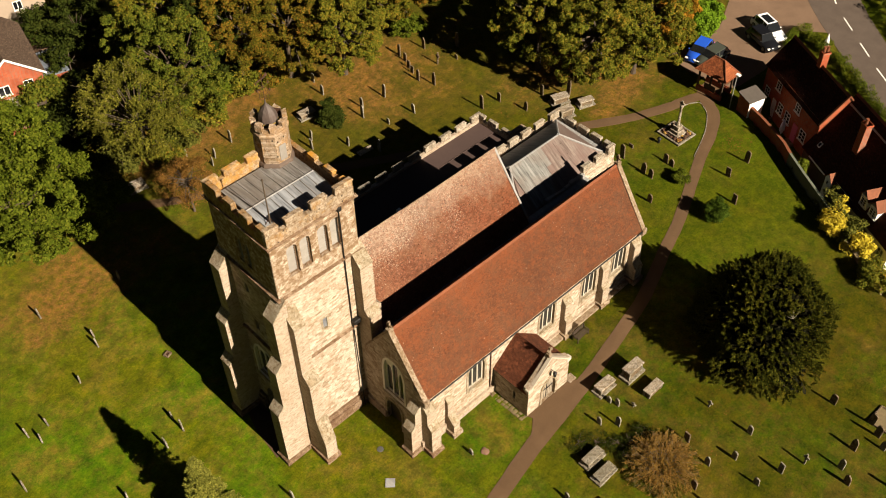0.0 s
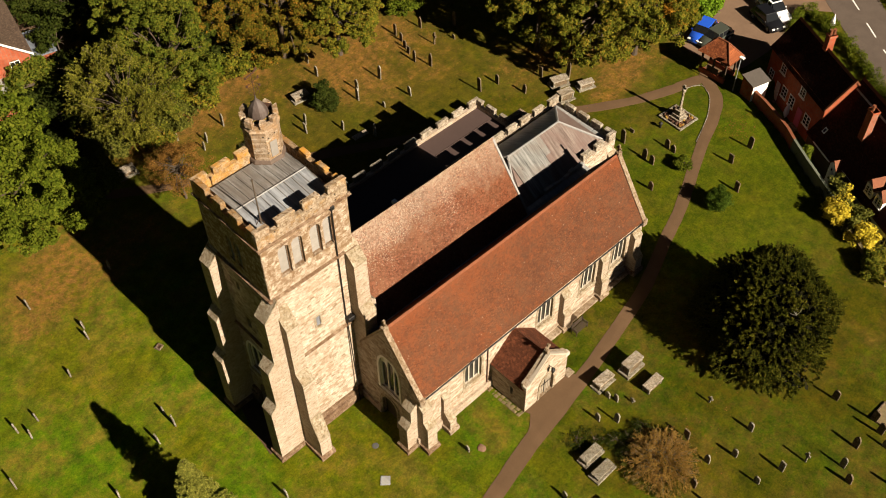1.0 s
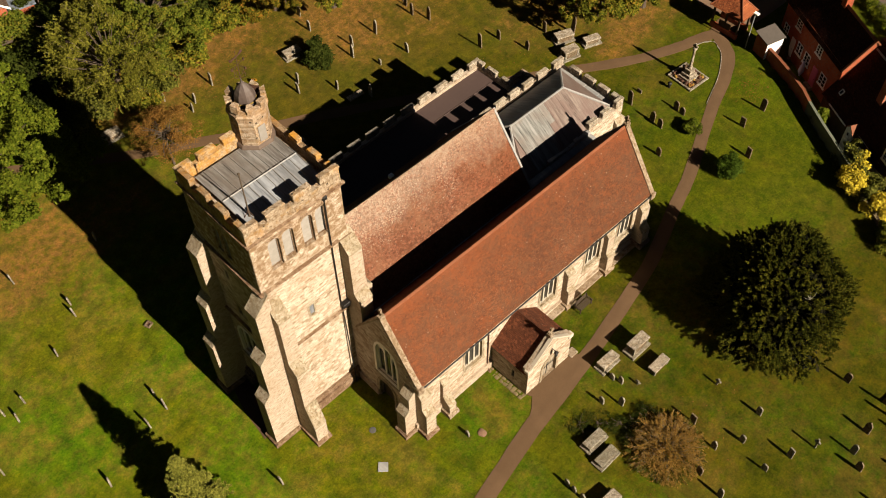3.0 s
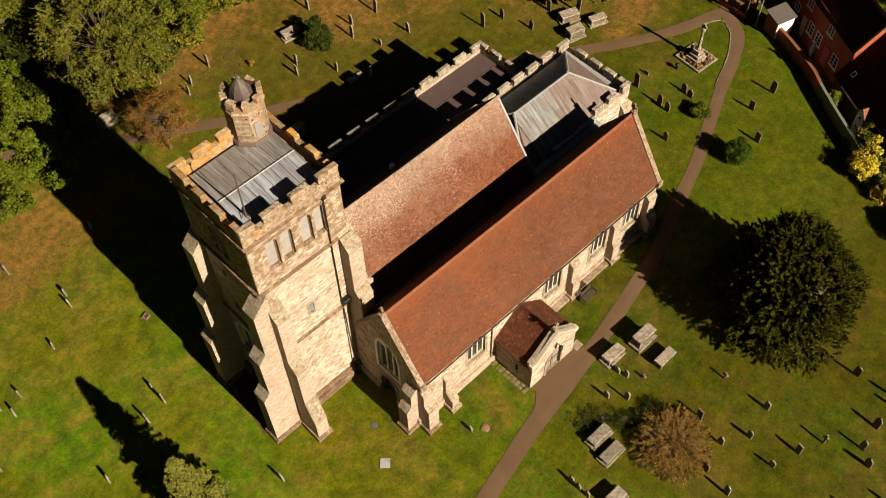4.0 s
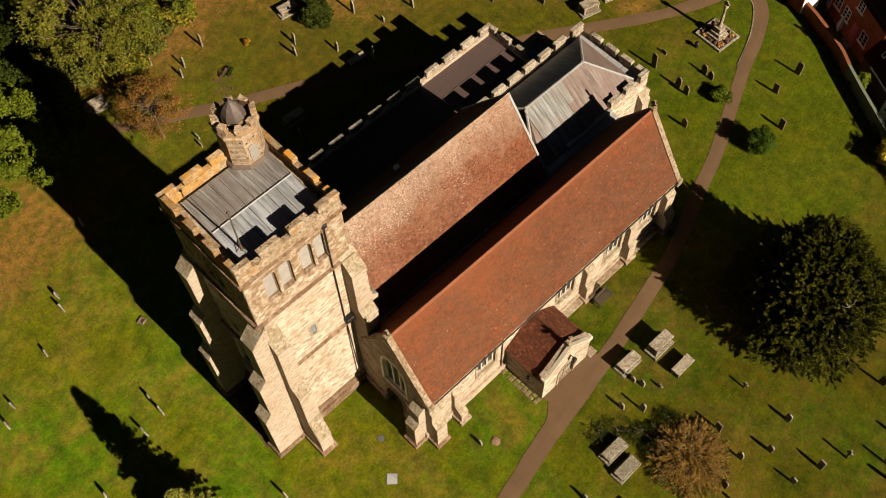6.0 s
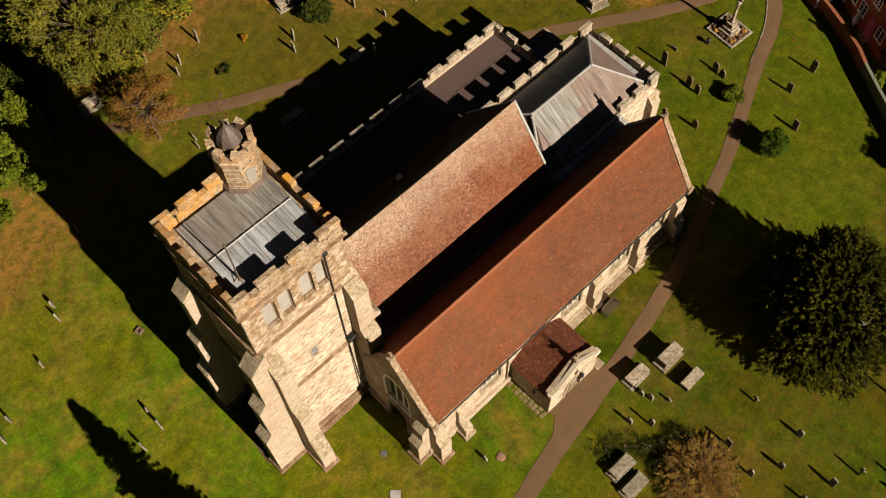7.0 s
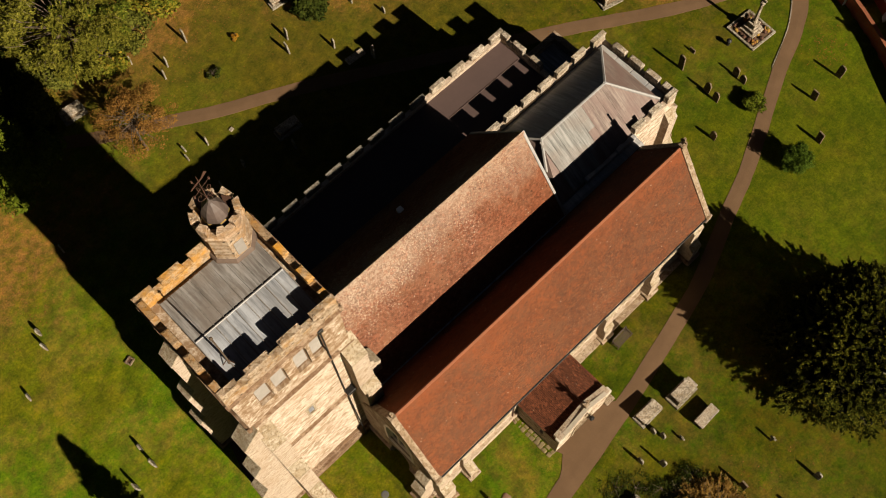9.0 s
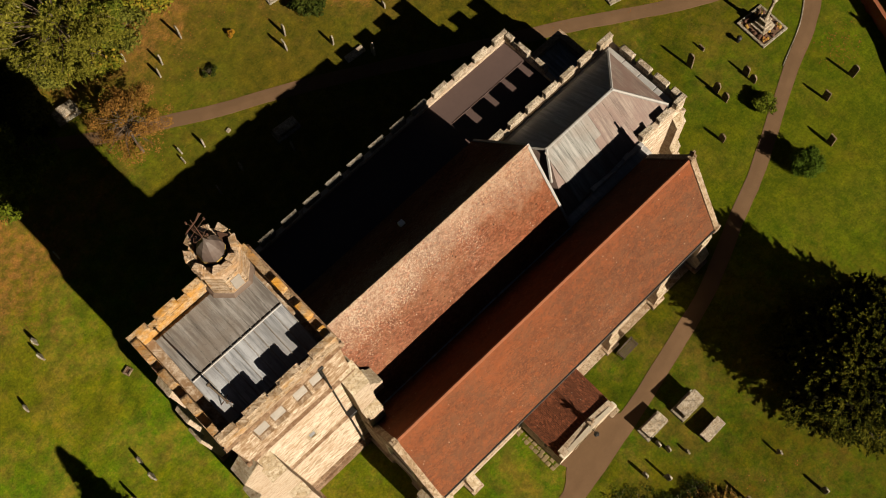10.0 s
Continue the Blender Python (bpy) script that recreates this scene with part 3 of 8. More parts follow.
def arch(c, w, z0, spring, top, steps=5):
    """The outline of a pointed opening about c."""
    pts = [(c - w / 2, z0), (c + w / 2, z0)]
    for i in range(steps + 1):
        s = i / steps
        pts.append((c + w / 2 * math.cos(s * math.pi / 2) ** 0.8, spring + (top - spring) * math.sin(s * math.pi / 2) ** 0.9))
    for i in range(steps - 1, -1, -1):
        s = i / steps
        pts.append((c - w / 2 * math.cos(s * math.pi / 2) ** 0.8, spring + (top - spring) * math.sin(s * math.pi / 2) ** 0.9))
    return pts


def shrink(pts, d):
    cx, cy = sum(p[0] for p in pts) / len(pts), sum(p[1] for p in pts) / len(pts)
    w, h = max(abs(p[0] - cx) for p in pts), max(abs(p[1] - cy) for p in pts)
    return [(cx + (x - cx) * (1 - d / w), cy + (y - cy) * (1 - d / h)) for x, y in pts]


def tube(bm, points, r0, r1, sides=6):
    """A tapered tube through points."""
    pts = [Vector(p) for p in points]
    rings = []
    for i, p in enumerate(pts):
        d = (pts[min(i + 1, len(pts) - 1)] - pts[max(i - 1, 0)]).normalized()
        a = d.orthogonal().normalized()
        b = d.cross(a)
        r = r0 + (r1 - r0) * i / (len(pts) - 1)
        rings.append([bm.verts.new(p + (a * math.cos(k * math.tau / sides) + b * math.sin(k * math.tau / sides)) * r) for k in range(sides)])
    for q, w in zip(rings, rings[1:]):
        for k in range(sides):
            bm.faces.new((q[k], q[(k + 1) % sides], w[(k + 1) % sides], w[k]))
    bm.faces.new(rings[0][::-1])
    bm.faces.new(rings[-1])


def lathe(bm, x, y, profile, sides=8, turn=0.5):
    """A turned form: profile of (radius, z)."""
    rings = [[bm.verts.new((x + r * math.cos((k + turn) * math.tau / sides), y + r * math.sin((k + turn) * math.tau / sides), z)) for k in range(sides)] for r, z in profile]
    for q, w in zip(rings, rings[1:]):
        for k in range(sides):
            bm.faces.new((q[k], q[(k + 1) % sides], w[(k + 1) % sides], w[k]))
    bm.faces.new(rings[0][::-1])
    bm.faces.new(rings[-1])


def tiled(bm, ridge, eave, lift=0.016, gauge=0.1, sag=0.0, cols=0):
    """A slope of lapped courses between a ridge line and an eaves line, each given by its two ends."""
    r0, r1, e0, e1 = (Vector(p) for p in (*ridge, *eave))
    n = (r1 - r0).cross(e0 - r0).normalized()
    n = n if n.z > 0 else -n
    rows = max(4, int((e0 - r0).length / gauge))
    cols = cols or max(2, int((r1 - r0).length / 0.8))

    def at(s, t):
        p = r0.lerp(r1, s).lerp(e0.lerp(e1, s), t)
        dip = sag * math.sin(math.pi * s) * (1 - 0.6 * t) + 0.035 * (noise.noise(p * 0.55) - 0.1)
        return p - Vector((0, 0, dip))
    skin = []
    for i in range(rows):
        skin.append([bm.verts.new(at(c / cols, i / rows) + n * lift * 0.1) for c in range(cols + 1)])
        skin.append([bm.verts.new(at(c / cols, (i + 1.0) / rows) + n * lift * rng.uniform(0.8, 1.2)) for c in range(cols + 1)])
    skin.append([bm.verts.new(at(c / cols, 1.0) - n * 0.1) for c in range(cols + 1)])
    skin.append([bm.verts.new(at(c / cols, 0.0) - n * 0.1) for c in range(cols + 1)])
    skin.append(skin[0])
    for a, b in zip(skin, skin[1:]):
        for c in range(cols):
            bm.faces.new((a[c], a[c + 1], b[c + 1], b[c]))


# ---- ground ----
GARDEN_WALL = [(69.9, 33.6), (69.2, 31.6), (68.4, 29.7), (67.6, 28.1), (66.9, 27.1)]
YARD_WALL = [(66.75, 26.9), (65.6, 25.0), (64.3, 22.7), (62.9, 20.2), (61.2, 17.0), (59.2, 13.6)]
SUNK = 1.7                    # by so much the cottage gardens lie below the churchyard


def sunken(x, y):
    """1 in the cottage gardens behind the retaining walls, 0 on the churchyard."""
    line = sorted((b, a) for a, b in GARDEN_WALL + YARD_WALL)
    edge = float(np.interp(y, [p[0] for p in line], [p[1] for p in line]))
    clip = lambda v: min(max(v, 0.0), 1.0)
    return clip((x - edge) / 0.5) * clip((79.0 - x) / 2.0) * clip((33.0 - y) / 0.6) * clip((y - 11.5) / 1.5)


def ground():
    bm = bmesh.new()
    xs = sorted({-2600, -60, 6, 8, 12, 24, 36, 48, 82, 140, 2600} | {58 + 0.5 * i for i in range(45)})
    ys = sorted({-2600, -60, 0, 40, 90, 160, 2600} | {10 + 0.5 * i for i in range(50)})
    rows = [[bm.verts.new((x, y, gz(x) - SUNK * sunken(x, y))) for y in ys] for x in xs]
    for a, b in zip(rows, rows[1:]):
        for k in range(len(a) - 1):
            bm.faces.new((a[k], a[k + 1], b[k + 1], b[k]))
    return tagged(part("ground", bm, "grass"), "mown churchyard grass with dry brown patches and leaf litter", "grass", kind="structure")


def strip(name, centre, z, material, label, category):
    """A paved strip: rows of (x, y, width)."""
    pts = []
    for i in range(len(centre) - 1):
        p = [centre[max(0, min(len(centre) - 1, i + k))] for k in (-1, 0, 1, 2)]
        for s in range(4):
            t = s / 4
            pts.append([0.5 * (2 * p[1][a] + (p[2][a] - p[0][a]) * t + (2 * p[0][a] - 5 * p[1][a] + 4 * p[2][a] - p[3][a]) * t * t
                               + (3 * p[1][a] - p[0][a] - 3 * p[2][a] + p[3][a]) * t ** 3) for a in (0, 1, 2)])
    pts.append(list(centre[-1]))
    bm = bmesh.new()
    rows = []
    for i, (x, y, w) in enumerate(pts):
        d = Vector((pts[min(i + 1, len(pts) - 1)][0] - pts[max(i - 1, 0)][0], pts[min(i + 1, len(pts) - 1)][1] - pts[max(i - 1, 0)][1]))
        nx, ny = Vector((-d.y, d.x)).normalized()
        e = [w / 2 + rng.uniform(-0.03, 0.03) for _ in (0, 1)]
        rows.append([bm.verts.new(q) for q in ((x + nx * e[0], y + ny * e[0], gz(x) - 0.08), (x + nx * e[0], y + ny * e[0], gz(x) + z), (x, y, gz(x) + z + 0.015),
                                               (x - nx * e[1], y - ny * e[1], gz(x) + z), (x - nx * e[1], y - ny * e[1], gz(x) - 0.08))])
    for a, b in zip(rows, rows[1:]):
        for k in range(4):
            bm.faces.new((a[k], a[k + 1], b[k + 1], b[k]))
    return tagged(part(name, bm, material, smooth=False), label, category, kind="structure")


ground()
strip("path", [(-60, 2.0, 1.1), (-20, 12.5, 1.1), (8, 18.6, 1.1), (20, 21.1, 1.15), (25.8, 22.4, 1.2), (29.9, 23.3, 1.25), (34.2, 23.95, 1.25), (38.2, 24.6, 1.1), (42.5, 25.5, 1.05), (46.4, 26.45, 1.05),
               (51.0, 28.2, 1.05), (54.05, 29.25, 1.0), (57.5, 30.75, 1.0), (61.95, 32.75, 1.0), (65.2, 34.0, 1.05), (67.6, 35.4, 1.15), (68.6, 36.8, 1.3), (69.6, 37.9, 1.5), (71.0, 38.0, 1.8), (73.5, 38.2, 2.2)],
      0.02, "path", "narrow pinkish-brown tarmac churchyard path", "path")
strip("path_north", [(69.0, 38.0, 1.1), (67.4, 38.6, 1.1), (65.7, 39.1, 1.1), (62.4, 40.5, 1.05), (60.0, 41.9, 1.05), (57.2, 43.7, 1.05), (54.3, 45.6, 1.05), (51.8, 47.1, 1.05), (46.8, 50.1, 1.05),
                     (41.5, 53.4, 1.05), (35.9, 56.6, 1.05), (32.1, 58.5, 1.05), (28.5, 60.7, 1.05), (25.2, 62.6, 1.05), (20, 66.3, 1.05), (12, 72, 1.05)],
      0.02, "path", "narrow tarmac path curving round the church", "path")


def forecourt():
    bm = bmesh.new()
    prism(bm, [(x, y, gz(x) - 0.05) for x, y in ((31.55, 25.28), (31.7, 24.9), (31.0, 24.3), (30.0, 23.75), (28.6, 23.4), (29.0, 23.0), (36.3, 24.2), (36.4, 24.9), (35.85, 25.28))], (0, 0, 0.078))
    return tagged(part("porch_paving", bm, "path"), "tarmac apron in front of the church porch", "paving", kind="structure")


forecourt()


# ---- the church ----
church = thing("church", 0, 0, 0.0, "old ragstone parish church with embattled west tower and red tiled roofs", "church")


def buttress(c, out, width, stages, material="stone", base=True, name="buttress", slope=1.1):
    """A stepped buttress. c: middle of its root on the wall; out: its unit way outward; stages: (top of stage, depth) from the ground up, with sloped offsets."""
    ox, oy = out
    sx, sy = -oy, ox
    prof, z = [(0.0, 0.0)], 0.0
    for i, (top, depth) in enumerate(stages):
        nxt = stages[i + 1][1] if i + 1 < len(stages) else 0.0
        prof += [(depth, z), (depth, top)]
        s = slope if i == 0 else 1.1
        z = top + (depth - nxt) * s
        if nxt > 0:
            prof.append((nxt, z))
    prof.append((0.0, z))
    clean = [prof[0]]
    for p in prof[1:]:
        if (p[0] - clean[-1][0]) ** 2 + (p[1] - clean[-1][1]) ** 2 > 1e-6:
            clean.append(p)
    bm = bmesh.new()
    h = width / 2
    prism(bm, [(c[0] + ox * d - sx * h, c[1] + oy * d - sy * h, zz) for d, zz in clean], (sx * width, sy * width, 0))
    for v in bm.verts:
        v.co += Vector((rng.uniform(-0.015, 0.015), rng.uniform(-0.015, 0.015), rng.uniform(-0.02, 0.02)))
    ob = part(name, bm, material, church)
    # weathered cap slabs on the offsets, and a foot
    for i, (top, depth) in enumerate(stages):
        nxt = stages[i + 1][1] if i + 1 < len(stages) else 0.0
        rise = (depth - nxt) * (slope if i == 0 else 1.1)
        bm = bmesh.new()
        a, b = (depth + 0.02, top - 0.03), (nxt, top + rise + 0.03)
        q = [(a[0], a[1]), (a[0], a[1] + 0.1), (b[0], b[1] + 0.1), (b[0], b[1])]
        prism(bm, [(c[0] + ox * d - sx * (h + 0.015), c[1] + oy * d - sy * (h + 0.015), zz) for d, zz in q], (sx * (width + 0.03), sy * (width + 0.03), 0))
        part("offset_cap", bm, "dressed", ob)
    if base:
        d, g = stages[0][1] + 0.16, gz(c[0])
        bm = bmesh.new()
        prism(bm, [(c[0] + ox * a - sx * (h + 0.14), c[1] + oy * a - sy * (h + 0.14), zz) for a, zz in ((0, 0), (d, 0), (d, g + 0.3), (d - 0.14, g + 0.42), (0, g + 0.42))], (sx * (width + 0.28), sy * (width + 0.28), 0))
        part("plinth", bm, "plinth" if width > 0.84 else "coping", ob)
    return ob


def window(plane, at, c, w, z0, spring, top, lights=3, depth=0.22, inward=1, stone="dressed", hood=True):
    """A traceried window in an opening. plane 'x' or 'y': the axis across the wall; at: the wall's face; inward: +1 or -1 along that axis."""
    def to(a, b, d):
        return (at + d * inward, a, b) if plane == "x" else (a, at + d * inward, b)
    u, v = ((0, 1, 0), (0, 0, 1)) if plane == "x" else ((1, 0, 0), (0, 0, 1))
    nn = Vector((inward, 0, 0) if plane == "x" else (0, inward, 0))
    o = Vector((at, 0, 0) if plane == "x" else (0, at, 0))
    outline = arch(c, w, z0, spring, top)
    bm = bmesh.new()
    lw = (w - 0.16) / lights
    holes = []
    for i in range(lights):
        lc = c - w / 2 + 0.08 + lw * (i + 0.5)
        reach = 1 - (abs(lc - c) / (w / 2)) ** 1.6
        lt = spring + (top - spring) * max(0.18, reach * 0.72)
        holes.append(arch(lc, lw - 0.11, z0 + 0.1, lt - lw * 0.55, lt, 3))
    panel(bm, shrink(outline, -0.015), holes, o + nn * (depth * 0.55), u, v, nn * 0.16)
    ob = part("window", bm, "mullion" if plane == "y" else "tracery", church, "pointed stone window with leaded lights")
    bm = bmesh.new()
    poly(bm, [to(a, b, depth * 0.55 + 0.09) for a, b in outline])
    part("leaded_pane", bm, "glass", ob)
    if hood:
        bm = bmesh.new()
        outer = arch(c, w + 0.32, z0 - 0.1, spring, top + 0.18)
        panel(bm, outer, [shrink(outline, 0.02)], o - nn * 0.035, u, v, nn * 0.2)
        part("surround", bm, "dressed" if plane == "y" else "tracery", ob)
    bm = bmesh.new()
    q = [to(c - w / 2 - 0.25, z0 - 0.2, -0.1), to(c - w / 2 - 0.25, z0 - 0.1, -0.12), to(c - w / 2 - 0.25, z0 + 0.06, 0.14), to(c - w / 2 - 0.25, z0 - 0.2, 0.14)]
    prism(bm, q, Vector(u) * (w + 0.5))
    part("sill", bm, "dressed", ob)
    return outline


def merlon(parent, x0, y0, x1, y1, z0, z1, material="parapet", cap="parapet", lip=0.015):
    bm = softbox(x0, y0, z0 - 0.02, x1, y1, z1 - 0.1, 0.025, 0.03)
    ob = part("merlon", bm, material, parent)
    bm = bmesh.new()
    mx, my = (x0 + x1) / 2, (y0 + y1) / 2
    base = [(x0 - lip, y0 - lip), (x1 + lip, y0 - lip), (x1 + lip, y1 + lip), (x0 - lip, y1 + lip)]
    lo = [bm.verts.new((a + rng.uniform(-.02, .02), b + rng.uniform(-.02, .02), z1 - 0.13)) for a, b in base]
    mid = [bm.verts.new((v.co.x, v.co.y, z1 - 0.05 + rng.uniform(-.02, .02))) for v in lo]
    up = [bm.verts.new((mx + (a - mx) * 0.9, my + (b - my) * 0.82, z1 + rng.uniform(-0.02, 0.03))) for a, b in base]
    for q, w in ((lo, mid), (mid, up)):
        for k in range(4):
            bm.faces.new((q[k], q[(k + 1) % 4], w[(k + 1) % 4], w[k]))
    bm.faces.new(lo[::-1])
    bm.faces.new(up)
    part("coping_stone", bm, cap, ob)


def masonry(wall, at, along, outward, length, z0, z1, holes=(), top=None, course=(0.15, 0.23), width=(0.22, 0.5), single=None, name="stone_facing"):
    """Coursed stones laid on a wall's face, each with its own edges and depth. at: where the face begins; holes: (from, bottom, to, top) boxes left open;
    top: the wall's height along it; single: the heights between which each stone is a piece of its own."""
    ox, oy, (ux, uy), (nx, ny) = *at, along, outward
    verts, faces, count = [], [], 0
    turned = uy * nx - ux * ny < 0

    def stone(a, b, c, d, proud, list_v):
        k = min(0.02, (b - a) * 0.2, (d - c) * 0.2)
        j = [rng.uniform(0, 0.014) for _ in range(8)]
        for e, p in ((0.0, 0.0), (k, proud)):
            for n, (q, r) in enumerate(((a + e, c + e), (b - e, c + e), (b - e, d - e), (a + e, d - e))):
                q, r = q + (j[n] if n in (0, 3) else -j[n]), r + (j[n + 4] if n < 2 else -j[n + 4])
                list_v.append(((ox + ux * q + nx * p) * U, (oy + uy * q + ny * p) * U, r * U))

    quads = [(4, 5, 6, 7), (0, 1, 5, 4), (1, 2, 6, 5), (2, 3, 7, 6), (3, 0, 4, 7)]
    quads = [q[::-1] for q in quads] if turned else quads
    z = z0
    while z < z1 - 0.08:
        h = min(rng.uniform(*course), z1 - z)
        a = -rng.uniform(0, 0.2)
        while a < length:
            w = rng.uniform(*width)
            p, q = max(a, 0.0), min(a + w, length)
            a += w
            for h0, b0, h1, b1 in holes:
                if b0 < z + h and b1 > z:
                    if h0 <= p and q <= h1:
                        q = p
                    elif p < h0 < q:
                        q = h0
                    elif p < h1 < q:
                        p = h1
            zt = z + h if top is None else min(z + h, top(p) - 0.03, top(q) - 0.03)
            if q - p < 0.07 or zt - z < 0.06:
                continue
            proud = rng.uniform(0.006, 0.026)
            if single and single[0] <= z and z + h <= single[1] and count < 300:
                count += 1
                own = []
                stone(p + 0.006, q - 0.006, z + 0.006, zt - 0.006, proud, own)
                me = bpy.data.meshes.new("stone")
                me.from_pydata(own, [], quads)
                me.materials.append(M["rubble"])
                ob = new("stone", me)
                ob.parent = wall
            else:
                n = len(verts)
                stone(p + 0.006, q - 0.006, z + 0.006, zt - 0.006, proud, verts)
                faces += [tuple(i + n for i in f) for f in quads]
        z += h
    me = bpy.data.meshes.new(name)
    me.from_pydata(verts, [], faces)
    me.materials.append(M["rubble"])
    ob = new(name, me)
    ob.parent = wall
    tagged(ob, "cream and brown coursed ragstone facing", kind="stuff")


def tower():
    x0, x1, y0, y1 = 19.0, 25.2, 34.65, 40.75
    t = 0.9
    bm = bmesh.new()
    south = [arch(c, 0.76, 17.0, 19.1, 19.45, 3) for c in (20.45, 21.4, 22.7, 23.65)] + [[(21.72, 10.7), (22.1, 10.7), (22.1, 11.75), (21.72, 11.75)]]
    panel(bm, [(x0, 0), (x1, 0), (x1, 20.3), (x0, 20.3)], south, (0, y0, 0), (1, 0, 0), (0, 0, 1), (0, t, 0))
    west = [arch(38.2, 2.3, 4.3, 6.2, 7.75), arch(38.2, 1.7, 0.0, 1.9, 2.9), [(38.25, 13.5), (38.55, 13.5), (38.55, 14.3), (38.25, 14.3)], [(37.95, 9.9), (38.35, 9.9), (38.35, 10.9), (37.95, 10.9)],
            arch(37.3, 0.58, 16.6, 18.2, 18.7, 3), arch(38.1, 0.58, 16.6, 18.2, 18.7, 3)]
    panel(bm, [(y0 + t, 0), (y1 - t, 0), (y1 - t, 20.3), (y0 + t, 20.3)], west, (x0, 0, 0), (0, 1, 0), (0, 0, 1), (t, 0, 0))
    box(bm, x0, y1 - t, 0, x1, y1, 20.3)
    box(bm, x1 - t, y0 + t, 0, x1, y1 - t, 20.3)
    wall = part("tower_wall", bm, "stone", church, "pale ragstone tower walls, shaded on the west")
    span = lambda lo, *boxes: [(a - lo, b, c - lo, d) for a, b, c, d in boxes]
    masonry(wall, (x0, y0), (1, 0), (0, -1), x1 - x0, 1.5, 20.2,
            span(x0, *[(c - 0.42, 16.95, c + 0.42, 19.5) for c in (20.45, 21.4, 22.7, 23.65)], (21.6, 10.6, 22.22, 11.87)), single=(15.9, 20.2))
    masonry(wall, (x0, y0), (0, 1), (-1, 0), y1 - y0, 1.5, 20.2,
            span(y0, (36.85, 4.1, 39.55, 7.95), (37.3, 0, 39.1, 3.0), (38.2, 13.45, 38.6, 14.35), (37.9, 9.85, 38.4, 10.95), (36.95, 16.5, 37.65, 18.75), (37.75, 16.5, 38.45, 18.75)))
    # floor of the bell stage, so that the openings look into a closed room
    part("tower_floor", boxed(x0 + t, y0 + t, 14.6, x1 - t, y1 - t, 14.8), "wood", church)
    # louvred bell openings
    for c in (20.45, 21.4, 22.7, 23.65):
        bm = bmesh.new()
        panel(bm, arch(c, 0.8, 16.97, 19.1, 19.48, 3), [arch(c, 0.66, 17.08, 19.07, 19.4, 3)], (0, y0 + 0.2, 0), (1, 0, 0), (0, 0, 1), (0, 0.2, 0))
        ob = part("bell_opening", bm, "plinth", church, "pale louvred bell opening with stained stone frame")
        for i in range(11):
            z = 17.1 + i * 0.2
            bm = bmesh.new()
            prism(bm, [(c - 0.34, y0 + 0.25, z), (c - 0.34, y0 + 0.47, z + 0.2), (c - 0.34, y0 + 0.47, z + 0.235), (c - 0.34, y0 + 0.25, z + 0.035)], (0.68, 0, 0))
            part("louvre", bm, "bell_louvre", ob)
    for cy in (37.3, 38.1):
        bm = bmesh.new()
        panel(bm, arch(cy, 0.62, 16.57, 18.2, 18.73, 3), [arch(cy, 0.44, 16.7, 18.1, 18.55, 3)], (x0 + 0.1, 0, 0), (0, 1, 0), (0, 0, 1), (0.2, 0, 0))
        ob = part("bell_opening", bm, "dressed", church, "louvred bell opening in shade")
        for i in range(9):
            z = 16.7 + i * 0.2
            bm = bmesh.new()
            prism(bm, [(x0 + 0.12, cy - 0.24, z), (x0 + 0.36, cy - 0.24, z + 0.2), (x0 + 0.36, cy - 0.24, z + 0.235), (x0 + 0.12, cy - 0.24, z + 0.035)], (0, 0.48, 0))
            part("louvre", bm, "louvre", ob)
    # hood bands over the bell openings
    for a, b in ((20.1, 21.75), (22.35, 24.0)):
        bm = bmesh.new()
        prism(bm, [(a, y0, 19.55), (a, y0 - 0.09, 19.6), (a, y0 - 0.09, 19.68), (a, y0, 19.76)], (b - a, 0, 0))
        part("hood_mould", bm, "plinth", church)
    # small light with louvres on the south face
    bm = bmesh.new()
    panel(bm, [(21.6, 10.6), (22.22, 10.6), (22.22, 11.87), (21.6, 11.87)], [[(21.75, 10.75), (22.07, 10.75), (22.07, 11.7), (21.75, 11.7)]], (0, y0 - 0.03, 0), (1, 0, 0), (0, 0, 1), (0, 0.2, 0))
    ob = part("window", bm, "dressed", church, "small louvred stone light")
    for i in range(5):
        bm = boxed(21.74, y0 + 0.03, 10.8 + i * 0.18, 22.08, y0 + 0.09, 10.88 + i * 0.18)
        part("louvre", bm, "lead", ob)
    for z, a, b in ((13.5, 38.25, 38.55), (9.9, 37.95, 38.35)):
        part("slit_pane", boxed(x0 + 0.25, a, z, x0 + 0.28, b, z + 1.0), "glass", church)
    window("x", x0, 38.2, 2.3, 4.3, 6.2, 7.75, 3, 0.4)
    bm = bmesh.new()
    prism(bm, [(x0 + 0.35, a, b) for a, b in arch(38.2, 1.68, 0.0, 1.9, 2.88)], (0.08, 0, 0))
    part("west_door", bm, "wood", church, "dark oak west door in shade")
    # plinth and string courses
    for z, d, h in ((0.0, 0.34, 1.15), (1.15, 0.2, 0.35)):
        for p in ((x0 - d, y0 - d, x0, 37.35), (x0 - d, 39.05, x0, y1 + d), (x0, y0 - d, x1 + 0.1, y0)):
            part("tower_plinth", boxed(p[0], p[1], z, p[2], p[3], z + h), "plinth", church)
